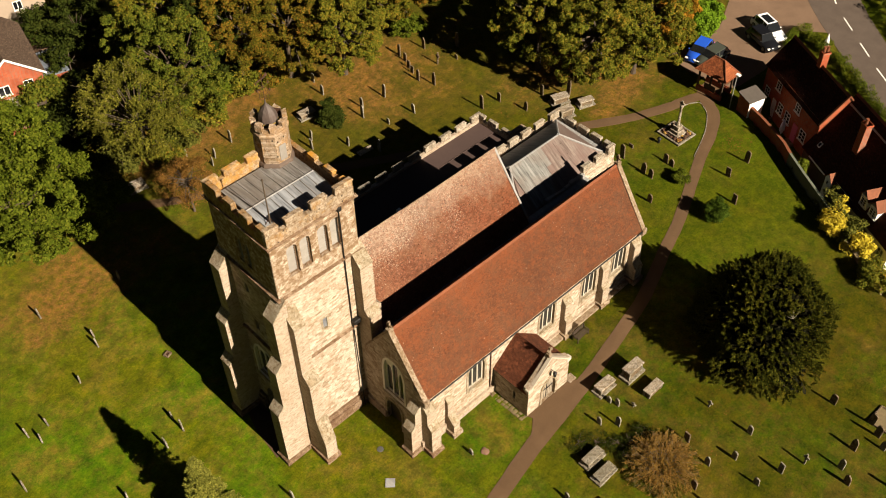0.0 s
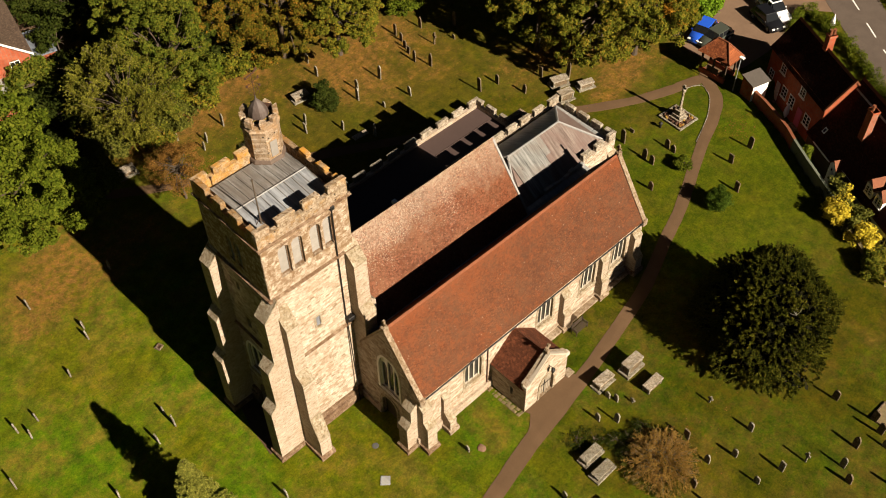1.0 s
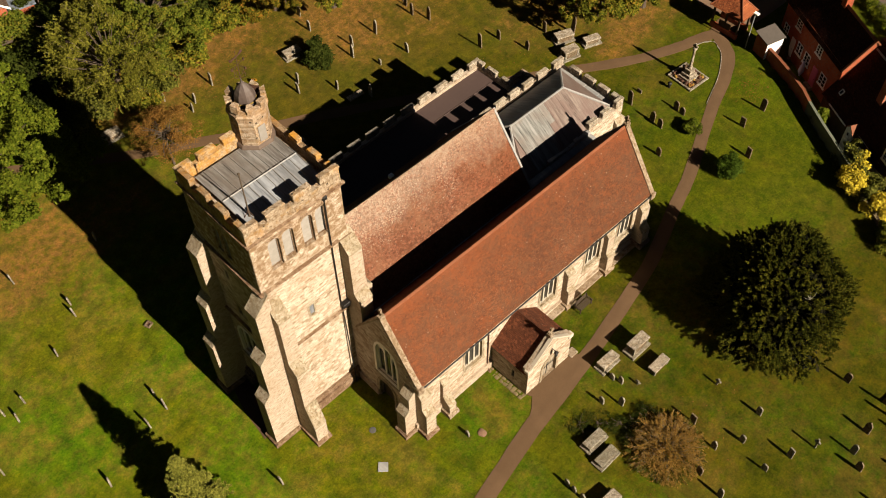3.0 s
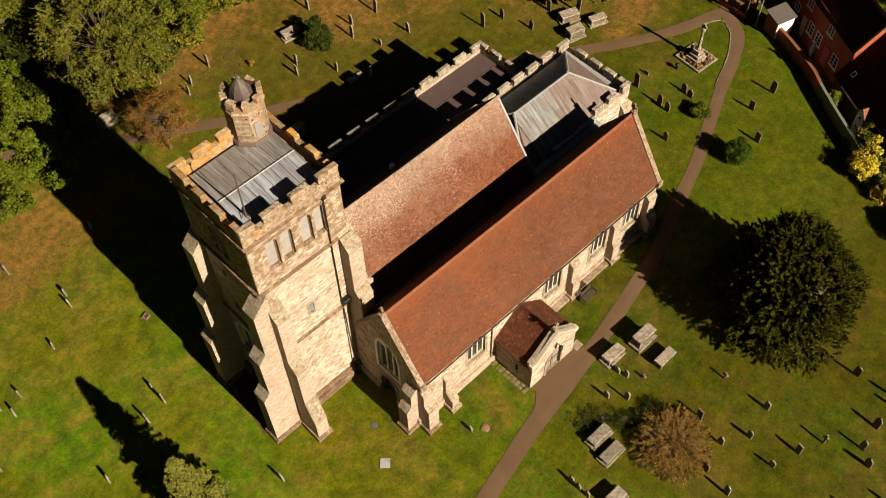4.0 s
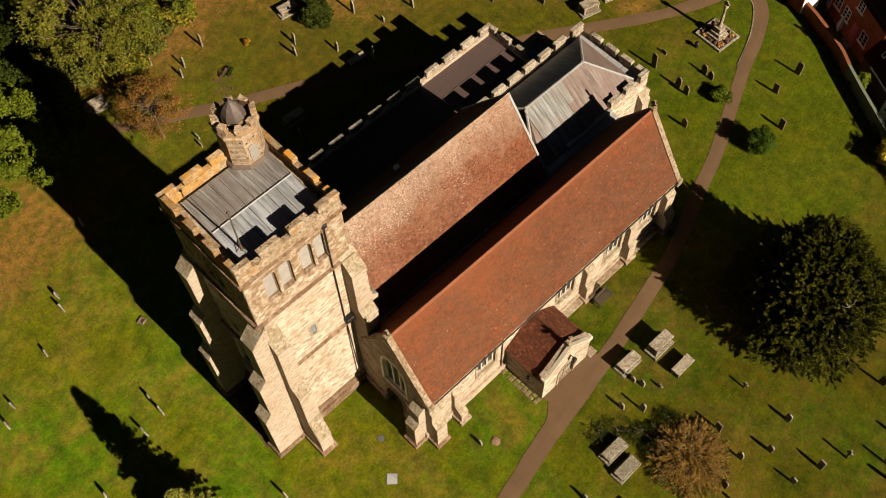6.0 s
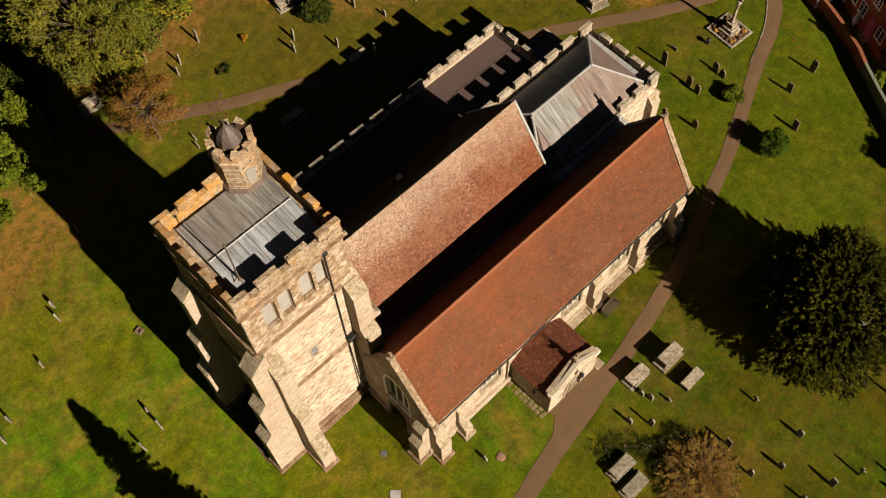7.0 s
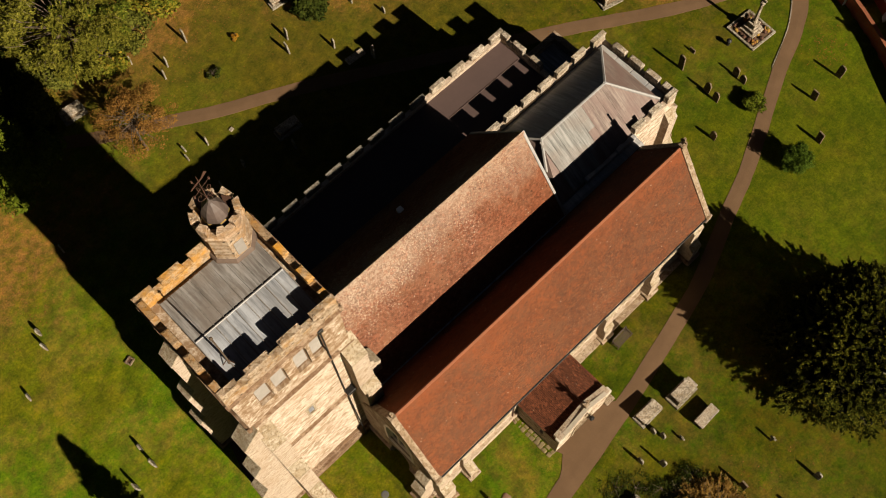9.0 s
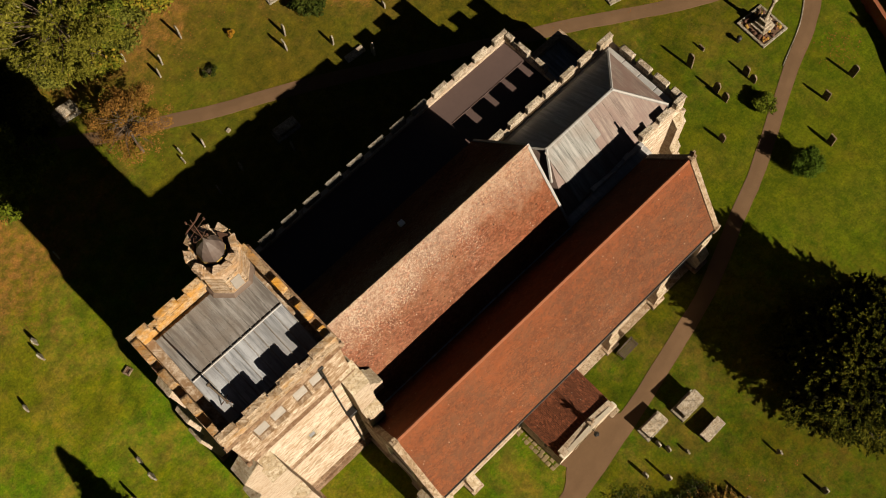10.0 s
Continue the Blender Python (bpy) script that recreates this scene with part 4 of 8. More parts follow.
    for z in (9.0, 15.75, 20.2):
        d = 0.18 if z < 20 else 0.2
        bm = bmesh.new()
        s = [(0, z - 0.06), (-d, z - 0.02), (-d, z + 0.04), (0, z + 0.12)]
        prism(bm, [(x0 - d, y0 + a, b) for a, b in s], (x1 - x0 + 2 * d, 0, 0))
        prism(bm, [(x0 - d, y1 - a, b) for a, b in s], (x1 - x0 + 2 * d, 0, 0))
        prism(bm, [(x0 + a, y0, b) for a, b in s], (0, y1 - y0, 0))
        prism(bm, [(x1 - a, y0, b) for a, b in s], (0, y1 - y0, 0))
        # brown stained stone, its dark colour also standing in for the strings' shadow lines
        part("string_course", bm, "plinth", church)
    # buttresses
    buttress((x0 + 0.2, 34.8), (-1, 0), 1.0, [(5.9, 2.15), (10.0, 1.65), (14.6, 1.1)])
    buttress((x0 + 0.2, 40.4), (-1, 0), 1.0, [(5.9, 2.1), (10.0, 1.6), (14.9, 1.05)])
    buttress((19.5, y0 + 0.2), (0, -1), 0.9, [(2.4, 2.4), (8.4, 1.75), (13.6, 1.15)], slope=3.2)
    buttress((25.0, y0 + 0.2), (0, -1), 1.0, [(10.4, 1.5), (14.9, 1.05)], base=False)
    buttress((25.0, 35.1), (1, 0), 0.95, [(9.3, 1.5), (10.2, 1.1), (14.6, 0.55)], base=False)
    # parapet
    p = 0.33
    a0, a1, b0, b1 = x0 - 0.1, x1 + 0.02, y0 - 0.06, y1 + 0.02
    bm = bmesh.new()
    box(bm, a0, b0, 20.2, a1, b0 + p, 21.02)
    wall = part("tower_parapet", bm, "parapet", church, "battlemented parapet with orange lichen")
    for q in (a0, a1 - p):
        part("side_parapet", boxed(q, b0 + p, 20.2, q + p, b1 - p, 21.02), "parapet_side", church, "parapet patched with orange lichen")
    part("north_parapet", boxed(a0, b1 - p, 20.2, a1, b1, 21.02), "parapet_orange", church, "parapet bright with orange lichen")
    for a, b in ((a0, 19.86), (20.37, 21.59), (22.15, 23.32), (23.94, a1)):
        merlon(wall, a, b0, b, b0 + p, 21.02, 21.62)
    for a, b in ((a0, 19.86), (20.28, 21.44), (21.92, 22.75)):
        merlon(wall, a, b1 - p, b, b1, 21.02, 21.5, "parapet_orange", "parapet_orange")
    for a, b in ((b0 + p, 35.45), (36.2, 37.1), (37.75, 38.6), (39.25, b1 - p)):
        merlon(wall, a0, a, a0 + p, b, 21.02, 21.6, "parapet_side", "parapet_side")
    for a, b in ((b0 + p, 35.5), (36.1, 36.95), (37.75, 38.5)):
        merlon(wall, a1 - p, a, a1, b, 21.02, 21.34, "parapet_orange", "parapet_orange")
    # lead roof: sheets between rolls, either side of a middle roll
    bm = boxed(a0 + p, b0 + p, 20.05, a1 - p, b1 - p, 20.25)
    roof = part("tower_roof", bm, "gutter_brown", church, "grey lead roof with shallow fall")
    n = 9
    xs = [19.68 + (24.62 - 19.68) * i / n for i in range(n + 1)]
    ym = 37.6
    for i in range(n):
        for e, ze in ((35.2, 20.45), (40.18, 20.53)):
            bm = bmesh.new()
            g = 0.012
            prism(bm, [(xs[i] + g, ym, 20.66), (xs[i] + g, e, ze + rng.uniform(-.01, .01)), (xs[i] + g, e, ze - 0.1), (xs[i] + g, ym, 20.53)], (xs[i + 1] - xs[i] - 2 * g, 0, 0))
            part("lead_sheet", bm, "lead" if e < 37 else "lead_warm", roof)
    for x in xs:
        for e, ze in ((35.2, 20.45), (40.18, 20.53)):
            bm = bmesh.new()
            tube(bm, [(x, ym, 20.68), (x, e, ze + 0.03)], 0.028, 0.028, 6)
            part("lead_roll", bm, "lead_warm", roof)
    bm = bmesh.new()
    tube(bm, [(19.7, ym, 20.7), (24.6, ym, 20.7)], 0.045, 0.045, 6)
    part("middle_roll", bm, "lead_pale", roof)
    # turret
    cx, cy, r = 23.85, 40.4, 1.12
    bm = bmesh.new()
    lathe(bm, cx, cy, [(r, 15.0), (r, 20.0), (r * 0.97, 22.7), (r * 1.05, 22.8), (r * 1.05, 22.95), (r * 0.97, 23.05), (r * 0.97, 23.35), (r * 0.72, 23.35), (r * 0.72, 22.9), (0.05, 22.9)], 8)
    tur = part("stair_turret", bm, "parapet", church, "octagonal stair turret with battlements")
    bm = bmesh.new()
    lathe(bm, cx, cy, [(r + 0.14, 20.05), (r + 0.14, 20.62), (r + 0.07, 20.76), (r - 0.05, 20.84)], 8)
    part("turret_skirt", bm, "gutter_brown", tur)
    for k in range(8):
        a = (k + 0.5) * math.tau / 8
        bm = bmesh.new()
        ring = []
        for rr in (r * 0.72, r * 1.0):
            for s in (-0.2, 0.2):
                ring.append((cx + rr * math.cos(a + s), cy + rr * math.sin(a + s)))
        h = 23.76 + rng.uniform(-0.1, 0.06)
        q = [ring[0], ring[2], ring[3], ring[1]]
        prism(bm, [(px, py, 23.3) for px, py in q], (0, 0, h - 23.3))
        for v in bm.verts:
            v.co += Vector((rng.uniform(-.05, .05), rng.uniform(-.05, .05), rng.uniform(-.06, .04)))
        part("merlon", bm, "parapet", tur)
    bm = softbox(cx - 0.24, cy - r * 0.924 - 0.03, 20.98, cx + 0.24, cy - r * 0.924 + 0.05, 22.1, 0.01)
    part("turret_door", bm, "bell_louvre", tur, "pale weathered plank door")
    bm = bmesh.new()
    lathe(bm, cx, cy, [(0.54, 22.9), (0.54, 23.38), (0.61, 23.43), (0.6, 23.65), (0.54, 23.9), (0.42, 24.14), (0.26, 24.36), (0.12, 24.52), (0.05, 24.66), (0.02, 24.9)], 8)
    part("spirelet", bm, "turret_lead", tur, "grey lead spirelet")
    bm = bmesh.new()
    lathe(bm, cx, cy, [(0.58, 23.36), (0.62, 23.38), (0.62, 23.46), (0.58, 23.48)], 8)
    part("gilt_rim", bm, "gilt", tur)
    bm = bmesh.new()
    prism(bm, [(cx + 0.56, cy + 0.2, 22.95), (cx + 0.78, cy - 0.12, 22.95), (cx + 0.86, cy - 0.08, 23.75), (cx + 0.62, cy + 0.28, 23.75)], (0.05, 0.03, 0))
    part("hatch_board", bm, "rust", tur, "rusty brown board leaning inside the battlements")
    # weathervane
    bm = bmesh.new()
    tube(bm, [(cx, cy, 24.7), (cx, cy, 26.75)], 0.024, 0.014, 6)
    vane = part("weathervane", bm, "rust", tur, "rusty wrought-iron weathervane")
    for k in range(4):
        a = k * math.tau / 4 + 0.3
        bm = bmesh.new()
        c, s = math.cos(a), math.sin(a)
        curl = [(0.0, 24.95), (0.2, 25.0), (0.36, 25.15), (0.42, 25.36), (0.32, 25.52), (0.2, 25.47), (0.2, 25.35), (0.28, 25.31)]
        tube(bm, [(cx + d * c, cy + d * s, z) for d, z in curl], 0.014, 0.01, 5)
        tube(bm, [(cx, cy, 25.8), (cx + 0.5 * c, cy + 0.5 * s, 25.8)], 0.012, 0.012, 5)
        box(bm, cx + 0.5 * c - 0.035, cy + 0.5 * s - 0.035, 25.73, cx + 0.5 * c + 0.035, cy + 0.5 * s + 0.035, 25.88)
        part("scroll", bm, "rust", tur)
    bm = bmesh.new()
    prism(bm, [(cx - 0.5, cy - 0.14, 26.34), (cx - 0.36, cy - 0.11, 26.43), (cx + 0.15, cy + 0.04, 26.38), (cx + 0.42, cy + 0.14, 26.52), (cx + 0.5, cy + 0.15, 26.34), (cx + 0.15, cy + 0.04, 26.31)], (0.01, -0.03, 0))
    part("vane_blade", bm, "rust", tur)
    # pole on the roof
    bm = bmesh.new()
    px, py = 20.2, 36.0
    lathe(bm, px, py, [(0.1, 20.35), (0.1, 20.5), (0.05, 20.56)], 8)
    tube(bm, [(px, py, 20.4), (px, py, 23.75)], 0.05, 0.036, 6)
    lathe(bm, px, py, [(0.02, 23.7), (0.075, 23.76), (0.075, 23.84), (0.02, 23.9)], 8)
    pole = part("flagpole", bm, "bark", church, "bare brown flagpole")
    for dx, dy in ((-0.35, 0.1), (0.25, 0.3), (0.2, -0.3)):
        bm = bmesh.new()
        tube(bm, [(px + dx, py + dy, 20.38), (px, py, 20.95)], 0.025, 0.02, 5)
        part("stay", bm, "rust", pole)
    # rainwater pipe with hoppers
    bm = bmesh.new()
    tube(bm, [(23.95, y0 - 0.1, 20.15), (23.95, y0 - 0.1, 9.6), (23.98, y0 - 0.12, 9.2), (23.98, y0 - 0.36, 1.0), (23.98, y0 - 0.42, 0.1)], 0.042, 0.042, 6)
    pipe = part("rainwater_pipe", bm, "iron", church, "black iron rainwater pipe")
    part("hopper_head", softbox(23.8, y0 - 0.26, 19.95, 24.1, y0 - 0.02, 20.25), "iron", pipe)
    part("hopper_head", softbox(23.9, y0 - 0.4, 9.5, 24.45, y0 - 0.05, 9.85), "iron", pipe)


tower()


def south_aisle():
    x0, x1, y0, y1 = 24.5, 47.4, 28.65, 34.4
    t = 0.75
    wins = [(29.7, 1.62), (37.0, 1.62), (41.65, 1.62), (45.15, 1.62)]
    bm = bmesh.new()
    panel(bm, [(x0, 0), (x1, 0), (x1, 6.3), (x0, 6.3)], [arch(c, w, 2.75, 4.6, 5.55) for c, w in wins], (0, y0, 0), (1, 0, 0), (0, 0, 1), (0, t, 0))
    gab = [(y0 + t, 0), (y1, 0), (y1, 6.7), (31.5, 10.75), (y0 + t, 7.35)]
    panel(bm, gab, [arch(31.35, 2.0, 3.75, 6.1, 7.7), arch(31.55, 1.5, 0.0, 2.0, 2.9)], (x0, 0, 0), (0, 1, 0), (0, 0, 1), (t, 0, 0))
    panel(bm, gab, [], (x1, 0, 0), (0, 1, 0), (0, 0, 1), (-t, 0, 0))
    wall = part("aisle_wall", bm, "stone", church, "cream ragstone aisle walls")
    masonry(wall, (x0, y0), (1, 0), (0, -1), x1 - x0, 1.35, 6.2, [(c - w / 2 - 0.18 - x0, 2.5, c + w / 2 + 0.18 - x0, 5.75) for c, w in wins])
    masonry(wall, (x0, y0), (0, 1), (-1, 0), y1 - y0, 1.1, 10.6, [(1.5, 3.5, 3.9, 7.9), (1.9, 0, 3.9, 3.2)], top=lambda u: 10.72 - abs(u + y0 - 31.5) * 1.45)
    for c, w in wins:
        window("y", y0, c, w, 2.75, 4.6, 5.55, 3, 0.3)
    window("x", x0, 31.35, 2.0, 3.75, 6.1, 7.7, 3, 0.3)
    bm = bmesh.new()
    prism(bm, [(x0 + 0.3, a, b) for a, b in arch(31.55, 1.48, 0, 2.0, 2.88)], (0.08, 0, 0))
    part("aisle_door", bm, "wood", church, "dark oak door under an arch")
    bm = bmesh.new()
    panel(bm, arch(31.55, 1.95, 0.0, 2.05, 3.15), [arch(31.55, 1.48, 0.0, 2.0, 2.88)], (x0 - 0.05, 0, 0), (0, 1, 0), (0, 0, 1), (0.2, 0, 0))
    part("door_surround", bm, "dressed", church)
    # plinth
    bm = bmesh.new()
    box(bm, x0 - 0.16, y0 - 0.18, 0, x1 + 0.16, y0, 1.35)
    box(bm, x0 - 0.16, y0, 0, x0, 30.7, 1.1)
    box(bm, x0 - 0.16, 32.4, 0, x0, 34.4, 1.1)
    part("aisle_plinth", bm, "stone", church)
    part("aisle_foundation", softbox(36.2, y0 - 0.62, 0, 46.4, y0 - 0.18, 1.1, rough=0.04), "coping", church, "low stone footing along the wall")
    # roof
    for side, eave, name in ((1, (28.28, 6.22), "aisle_roof_south"), (-1, (34.1, 7.12), "aisle_roof_north")):
        bm = bmesh.new()
        tiled(bm, ((x0 + 0.1, 31.5, 10.92), (x1 + 0.1, 31.5, 10.92)), ((x0 + 0.1, *eave), (x1 + 0.1, *eave)), sag=0.06)
        roof = part(name, bm, "tile", church, "steep roof of mottled red clay tiles")
    n = 60
    for i in range(n):
        bm = bmesh.new()
        a = x0 + 0.1 + (x1 - x0) * i / n
        b = x0 + 0.1 + (x1 - x0) * (i + 0.96) / n
        dz = -0.06 * math.sin(math.pi * i / n) + rng.uniform(-0.01, 0.01)
        prism(bm, [(a, 31.39, 10.8 + dz), (a, 31.44, 10.94 + dz), (a, 31.5, 10.98 + dz), (a, 31.56, 10.94 + dz), (a, 31.61, 10.8 + dz)], (b - a, 0, 0))
        part("ridge_tile", bm, "ridge", roof)
    # gutter
    bm = bmesh.new()
    tube(bm, [(x0 + 0.1, 28.22, 6.12), (x1, 28.22, 6.1)], 0.06, 0.06, 6)
    part("gutter", bm, "iron", church)
    bm = bmesh.new()
    tube(bm, [(31.05, 28.24, 6.1), (31.05, y0 - 0.08, 5.8), (31.05, y0 - 0.08, 0.9), (31.05, y0 - 0.28, 0.6), (31.05, y0 - 0.28, 0.0)], 0.05, 0.05, 6)
    part("rainwater_pipe", bm, "rust", church)
    # gable copings with crosses
    for x, e0, e1 in ((x0 - 0.08, 28.25, 34.2), (x1 - 0.28, 28.25, 34.2)):
        zz = lambda y: 10.98 - abs(y - 31.5) * 1.47
        cop = part("gable_coping", softbox(x - 0.02, 31.3, 10.75, x + 0.4, 31.7, 11.12, 0.03), "coping", church, "weathered stone gable coping")
        for a, b in ((28.2, 31.5), (31.5, 34.0)):
            steps = 6
            for i in range(steps):
                p, q = a + (b - a) * i / steps, a + (b - a) * (i + 0.985) / steps
                bm = bmesh.new()
                prism(bm, [(x, p, zz(p) - 0.12), (x, q, zz(q) - 0.12), (x, q, zz(q) + 0.12), (x, p, zz(p) + 0.12)], (0.38, 0, 0))
                part("coping_stone", bm, "coping", cop)
        part("kneeler", softbox(x - 0.04, 28.1, 5.75, x + 0.44, 28.7, 6.35, 0.04), "coping", church)
        bm = bmesh.new()
        m = x + 0.19
        box(bm, m - 0.07, 31.43, 11.05, m + 0.07, 31.57, 11.75)
        box(bm, m - 0.06, 31.28, 11.38, m + 0.06, 31.72, 11.5)
        box(bm, m - 0.14, 31.36, 10.98, m + 0.14, 31.64, 11.15)
        part("gable_cross", bm, "coping", church, "small stone cross")
    # buttresses
    buttress((24.7, 29.1), (-1, 0), 0.85, [(3.2, 1.15), (4.9, 0.75)])
    buttress((24.95, 28.85), (0, -1), 0.85, [(3.2, 1.15), (4.9, 0.75)])
    buttress((26.95, 28.85), (0, -1), 0.6, [(1.65, 1.1), (3.8, 0.5)])
    buttress((38.95, 28.85), (0, -1), 0.75, [(2.6, 0.85), (4.4, 0.62)])
    buttress((43.15, 28.85), (0, -1), 0.75, [(2.9, 0.85), (5.0, 0.6)])
    buttress((46.85, 28.85), (0, -1), 0.85, [(2.6, 1.1), (4.8, 0.7)])
    buttress((47.2, 29.1), (1, 0), 0.85, [(2.6, 1.1), (4.8, 0.7)])


south_aisle()


def nave():
    xr0, xr1 = 25.2, 40.9
    for eave, name in (((34.1, 7.15), "nave_roof_south"), ((42.3, 6.75), "nave_roof_north")):
        bm = bmesh.new()
        tiled(bm, ((xr0, 38.05, 12.27), (xr1, 38.05, 12.27)), ((xr0, *eave), (xr1, *eave)), sag=0.12)
        roof = part(name, bm, "tile_nave", church, "steep roof of pinkish clay tiles speckled with lichen")
    n = 40
    for i in range(n):
        bm = bmesh.new()
        a, b = xr0 + (xr1 - xr0) * i / n, xr0 + (xr1 - xr0) * (i + 0.97) / n
        dz = -0.12 * math.sin(math.pi * i / n) + rng.uniform(-0.01, 0.01)
        prism(bm, [(a, 37.87, 12.1 + dz), (a, 37.97, 12.32 + dz), (a, 38.05, 12.38 + dz), (a, 38.13, 12.32 + dz), (a, 38.23, 12.1 + dz)], (b - a, 0, 0))
        part("ridge_tile", bm, "tile_nave", roof)
    bm = bmesh.new()
    panel(bm, [(34.4, 0), (42.0, 0), (42.0, 7.0), (38.05, 12.0), (34.4, 7.4)], [], (40.75, 0, 0), (0, 1, 0), (0, 0, 1), (-0.6, 0, 0))
    part("nave_gable", bm, "stone", church)
    bm = bmesh.new()
    for y1, z1 in ((34.15, 7.2), (42.25, 6.82)):
        prism(bm, [(40.78, 38.05, 12.23), (40.78, y1, z1), (40.78, y1, z1 + 0.13), (40.78, 38.05, 12.38)], (0.16, 0, 0))
    part("verge_flashing", bm, "lead_pale", church, "pale lead verge flashing")
    # lead valley gutter between nave, chancel and aisle
    bm = bmesh.new()
    box(bm, 25.3, 33.85, 6.9, 40.9, 34.35, 7.2)
    part("valley_gutter", bm, "lead", church)
    bm = bmesh.new()
    for i in range(5):
        a = 40.95 + i * 1.38
        prism(bm, [(a, 34.0, 7.1), (a, 34.25, 7.28 - 0.02 * i), (a, 34.62, 7.3 - 0.02 * i), (a, 34.75, 7.1), (a, 34.75, 6.8), (a, 34.0, 6.8)], (1.35, 0, 0))
    part("gutter_sheet", bm, "lead_pale", church, "pale lead gutter sheets")
    part("roof_vent", softbox(33.3, 40.4, 8.95, 33.65, 40.75, 9.25), "white", church, "small white roof vent")


nave()


def chancel():
    x0, x1, y0, y1 = 40.9, 51.65, 34.85, 41.15
    bm = bmesh.new()
    t = 0.36
    box(bm, x0, y1 - t, 0, x1, y1, 7.54)
    box(bm, x1 - t, y0 + t, 0, x1, y1 - t, 7.45)
    box(bm, 47.7, y0, 0, x1, y0 + t, 7.45)
    box(bm, x0, y0, 0, 47.7, y0 + t, 6.7)
    wall = part("chancel_wall", bm, "stone", church, "cream stone chancel walls with battlements")
    masonry(wall, (47.7, y0), (1, 0), (0, -1), x1 - 47.7, 3.0, 7.4)
    z0, z1 = 7.45, 8.05
    for c in (41.55, 43.2, 44.72, 46.22, 47.75, 49.3):
        merlon(wall, c - 0.55, y1 - 0.26, c + 0.55, y1 + 0.04, 7.54, 8.2, "ledger", "ledger")
    merlon(wall, 50.5, y1 - 0.3, x1, y1 + 0.04, 7.54, 8.2, "ledger", "ledger")
    for c in (39.5, 38.1, 36.7):
        merlon(wall, x1 - 0.34, c - 0.52, x1 + 0.03, c + 0.52, z0, z1, "ledger", "ledger")
    merlon(wall, x1 - 0.34, y0 + 0.34, x1 + 0.03, 35.85, z0, z1, "ledger", "ledger")
    merlon(wall, 50.8, y0, x1, y0 + 0.34, z0, z1 + 0.1, "ledger", "ledger")
    merlon(wall, 49.3, y0, 50.25, y0 + 0.34, z0, z1, "ledger", "ledger")
    merlon(wall, 47.75, y0, 48.7, y0 + 0.34, z0, z1, "ledger", "ledger")
    # hipped lead roof
    rz, ry = 9.32, 38.0
    A, B = (42.6, ry, rz), (48.15, ry, rz)
    nw, ne, se, sw = (41.6, 40.45, 7.8), (50.75, 40.45, 7.8), (50.75, 35.45, 7.5), (41.2, 34.75, 7.1)
    for name, pts in (("roof_north", (A, B, ne, nw)), ("roof_south", (B, A, sw, (47.7, 34.9, 7.1), se)), ("roof_east", (B, se, ne)), ("roof_west", (A, nw, sw))):
        bm = bmesh.new()
        a = [bm.verts.new(p) for p in pts]
        b = [bm.verts.new((p[0], p[1], p[2] - 0.15)) for p in pts]
        bmesh.ops.triangulate(bm, faces=[bm.faces.new(a)])
        bm.faces.new(b[::-1])
        for i in range(len(a)):
            j = (i + 1) % len(a)
            bm.faces.new((a[i], a[j], b[j], b[i]))
        part("chancel_" + name, bm, "lead_frosted" if name == "roof_north" else "lead_pink", church, "weathered grey lead roof slope")
    # lapped lead sheets on the south slope
    for i in range(10):
        xa = 42.35 + i * 0.6
        foot = 34.95 if i < 9 else 35.5
        cuts = [0.0] + [min(max((k + (0.5 if i % 2 else 0.0)) / 6 + rng.uniform(-0.03, 0.03), 0.04), 0.98) for k in range(1, 6)] + [1.0]
        for k, (f0, f1) in enumerate(zip(cuts, cuts[1:])):
            bm = bmesh.new()
            q = [(xa, ry - 0.1 + (foot - ry) * f, rz + (7.25 - rz) * f * (ry - foot) / 3.05 + up) for f, up in ((f0, 0.008), (f1, 0.03 + rng.uniform(0, 0.012)))]
            prism(bm, [q[0], q[1], (q[1][0], q[1][1], q[1][2] - 0.05), (q[0][0], q[0][1], q[0][2] - 0.04)], (0.588, 0, 0))
            part("lead_sheet", bm, "lead_green" if i + 0.4 * k < 5.6 else "lead_pink", church)
    bm = bmesh.new()
    prism(bm, [(A[0], ry - 0.2, rz - 0.09), (A[0], ry - 0.05, rz + 0.035), (A[0], ry + 0.05, rz + 0.035), (A[0], ry + 0.2, rz - 0.09)], (B[0] - A[0], 0, 0))
    part("ridge_flashing", bm, "lead_pale", church)
    for p, q in ((B, ne), (B, se), (A, (41.7, 36.6, 8.2)), (A, nw)):
        bm = bmesh.new()
        tube(bm, [Vector(p) + Vector((0, 0, 0.02)), Vector(q) + Vector((0, 0, 0.02))], 0.1, 0.1, 6)
        part("hip_roll", bm, "lead_pale", church)
    # ragged pale flashing along the south eaves
    for i in range(8):
        xa = 43.3 + i * 0.55
        part("eaves_flashing", softbox(xa, 34.62, 6.9, xa + 0.56, 34.9 + rng.uniform(-.06, .06), 7.5 + rng.uniform(-.12, .1), 0.03, 0.03), "lead_pale", church)
    # flat gutters inside the parapets
    bm = bmesh.new()
    box(bm, 41.2, 40.4, 7.2, 51.2, 40.78, 7.4)
    part("north_gutter", bm, "lead_pale", church)
    for i in range(4):
        a = 35.4 + i * 1.32
        part("gutter_sheet", softbox(50.72, a, 7.3 + 0.03 * i, 51.18, a + 1.28, 7.5 + 0.03 * i, 0.02), "lead_pale", church)
    part("gutter_trough", boxed(47.8, 35.35, 7.0, 51.1, 35.6, 7.3), "lead", church)
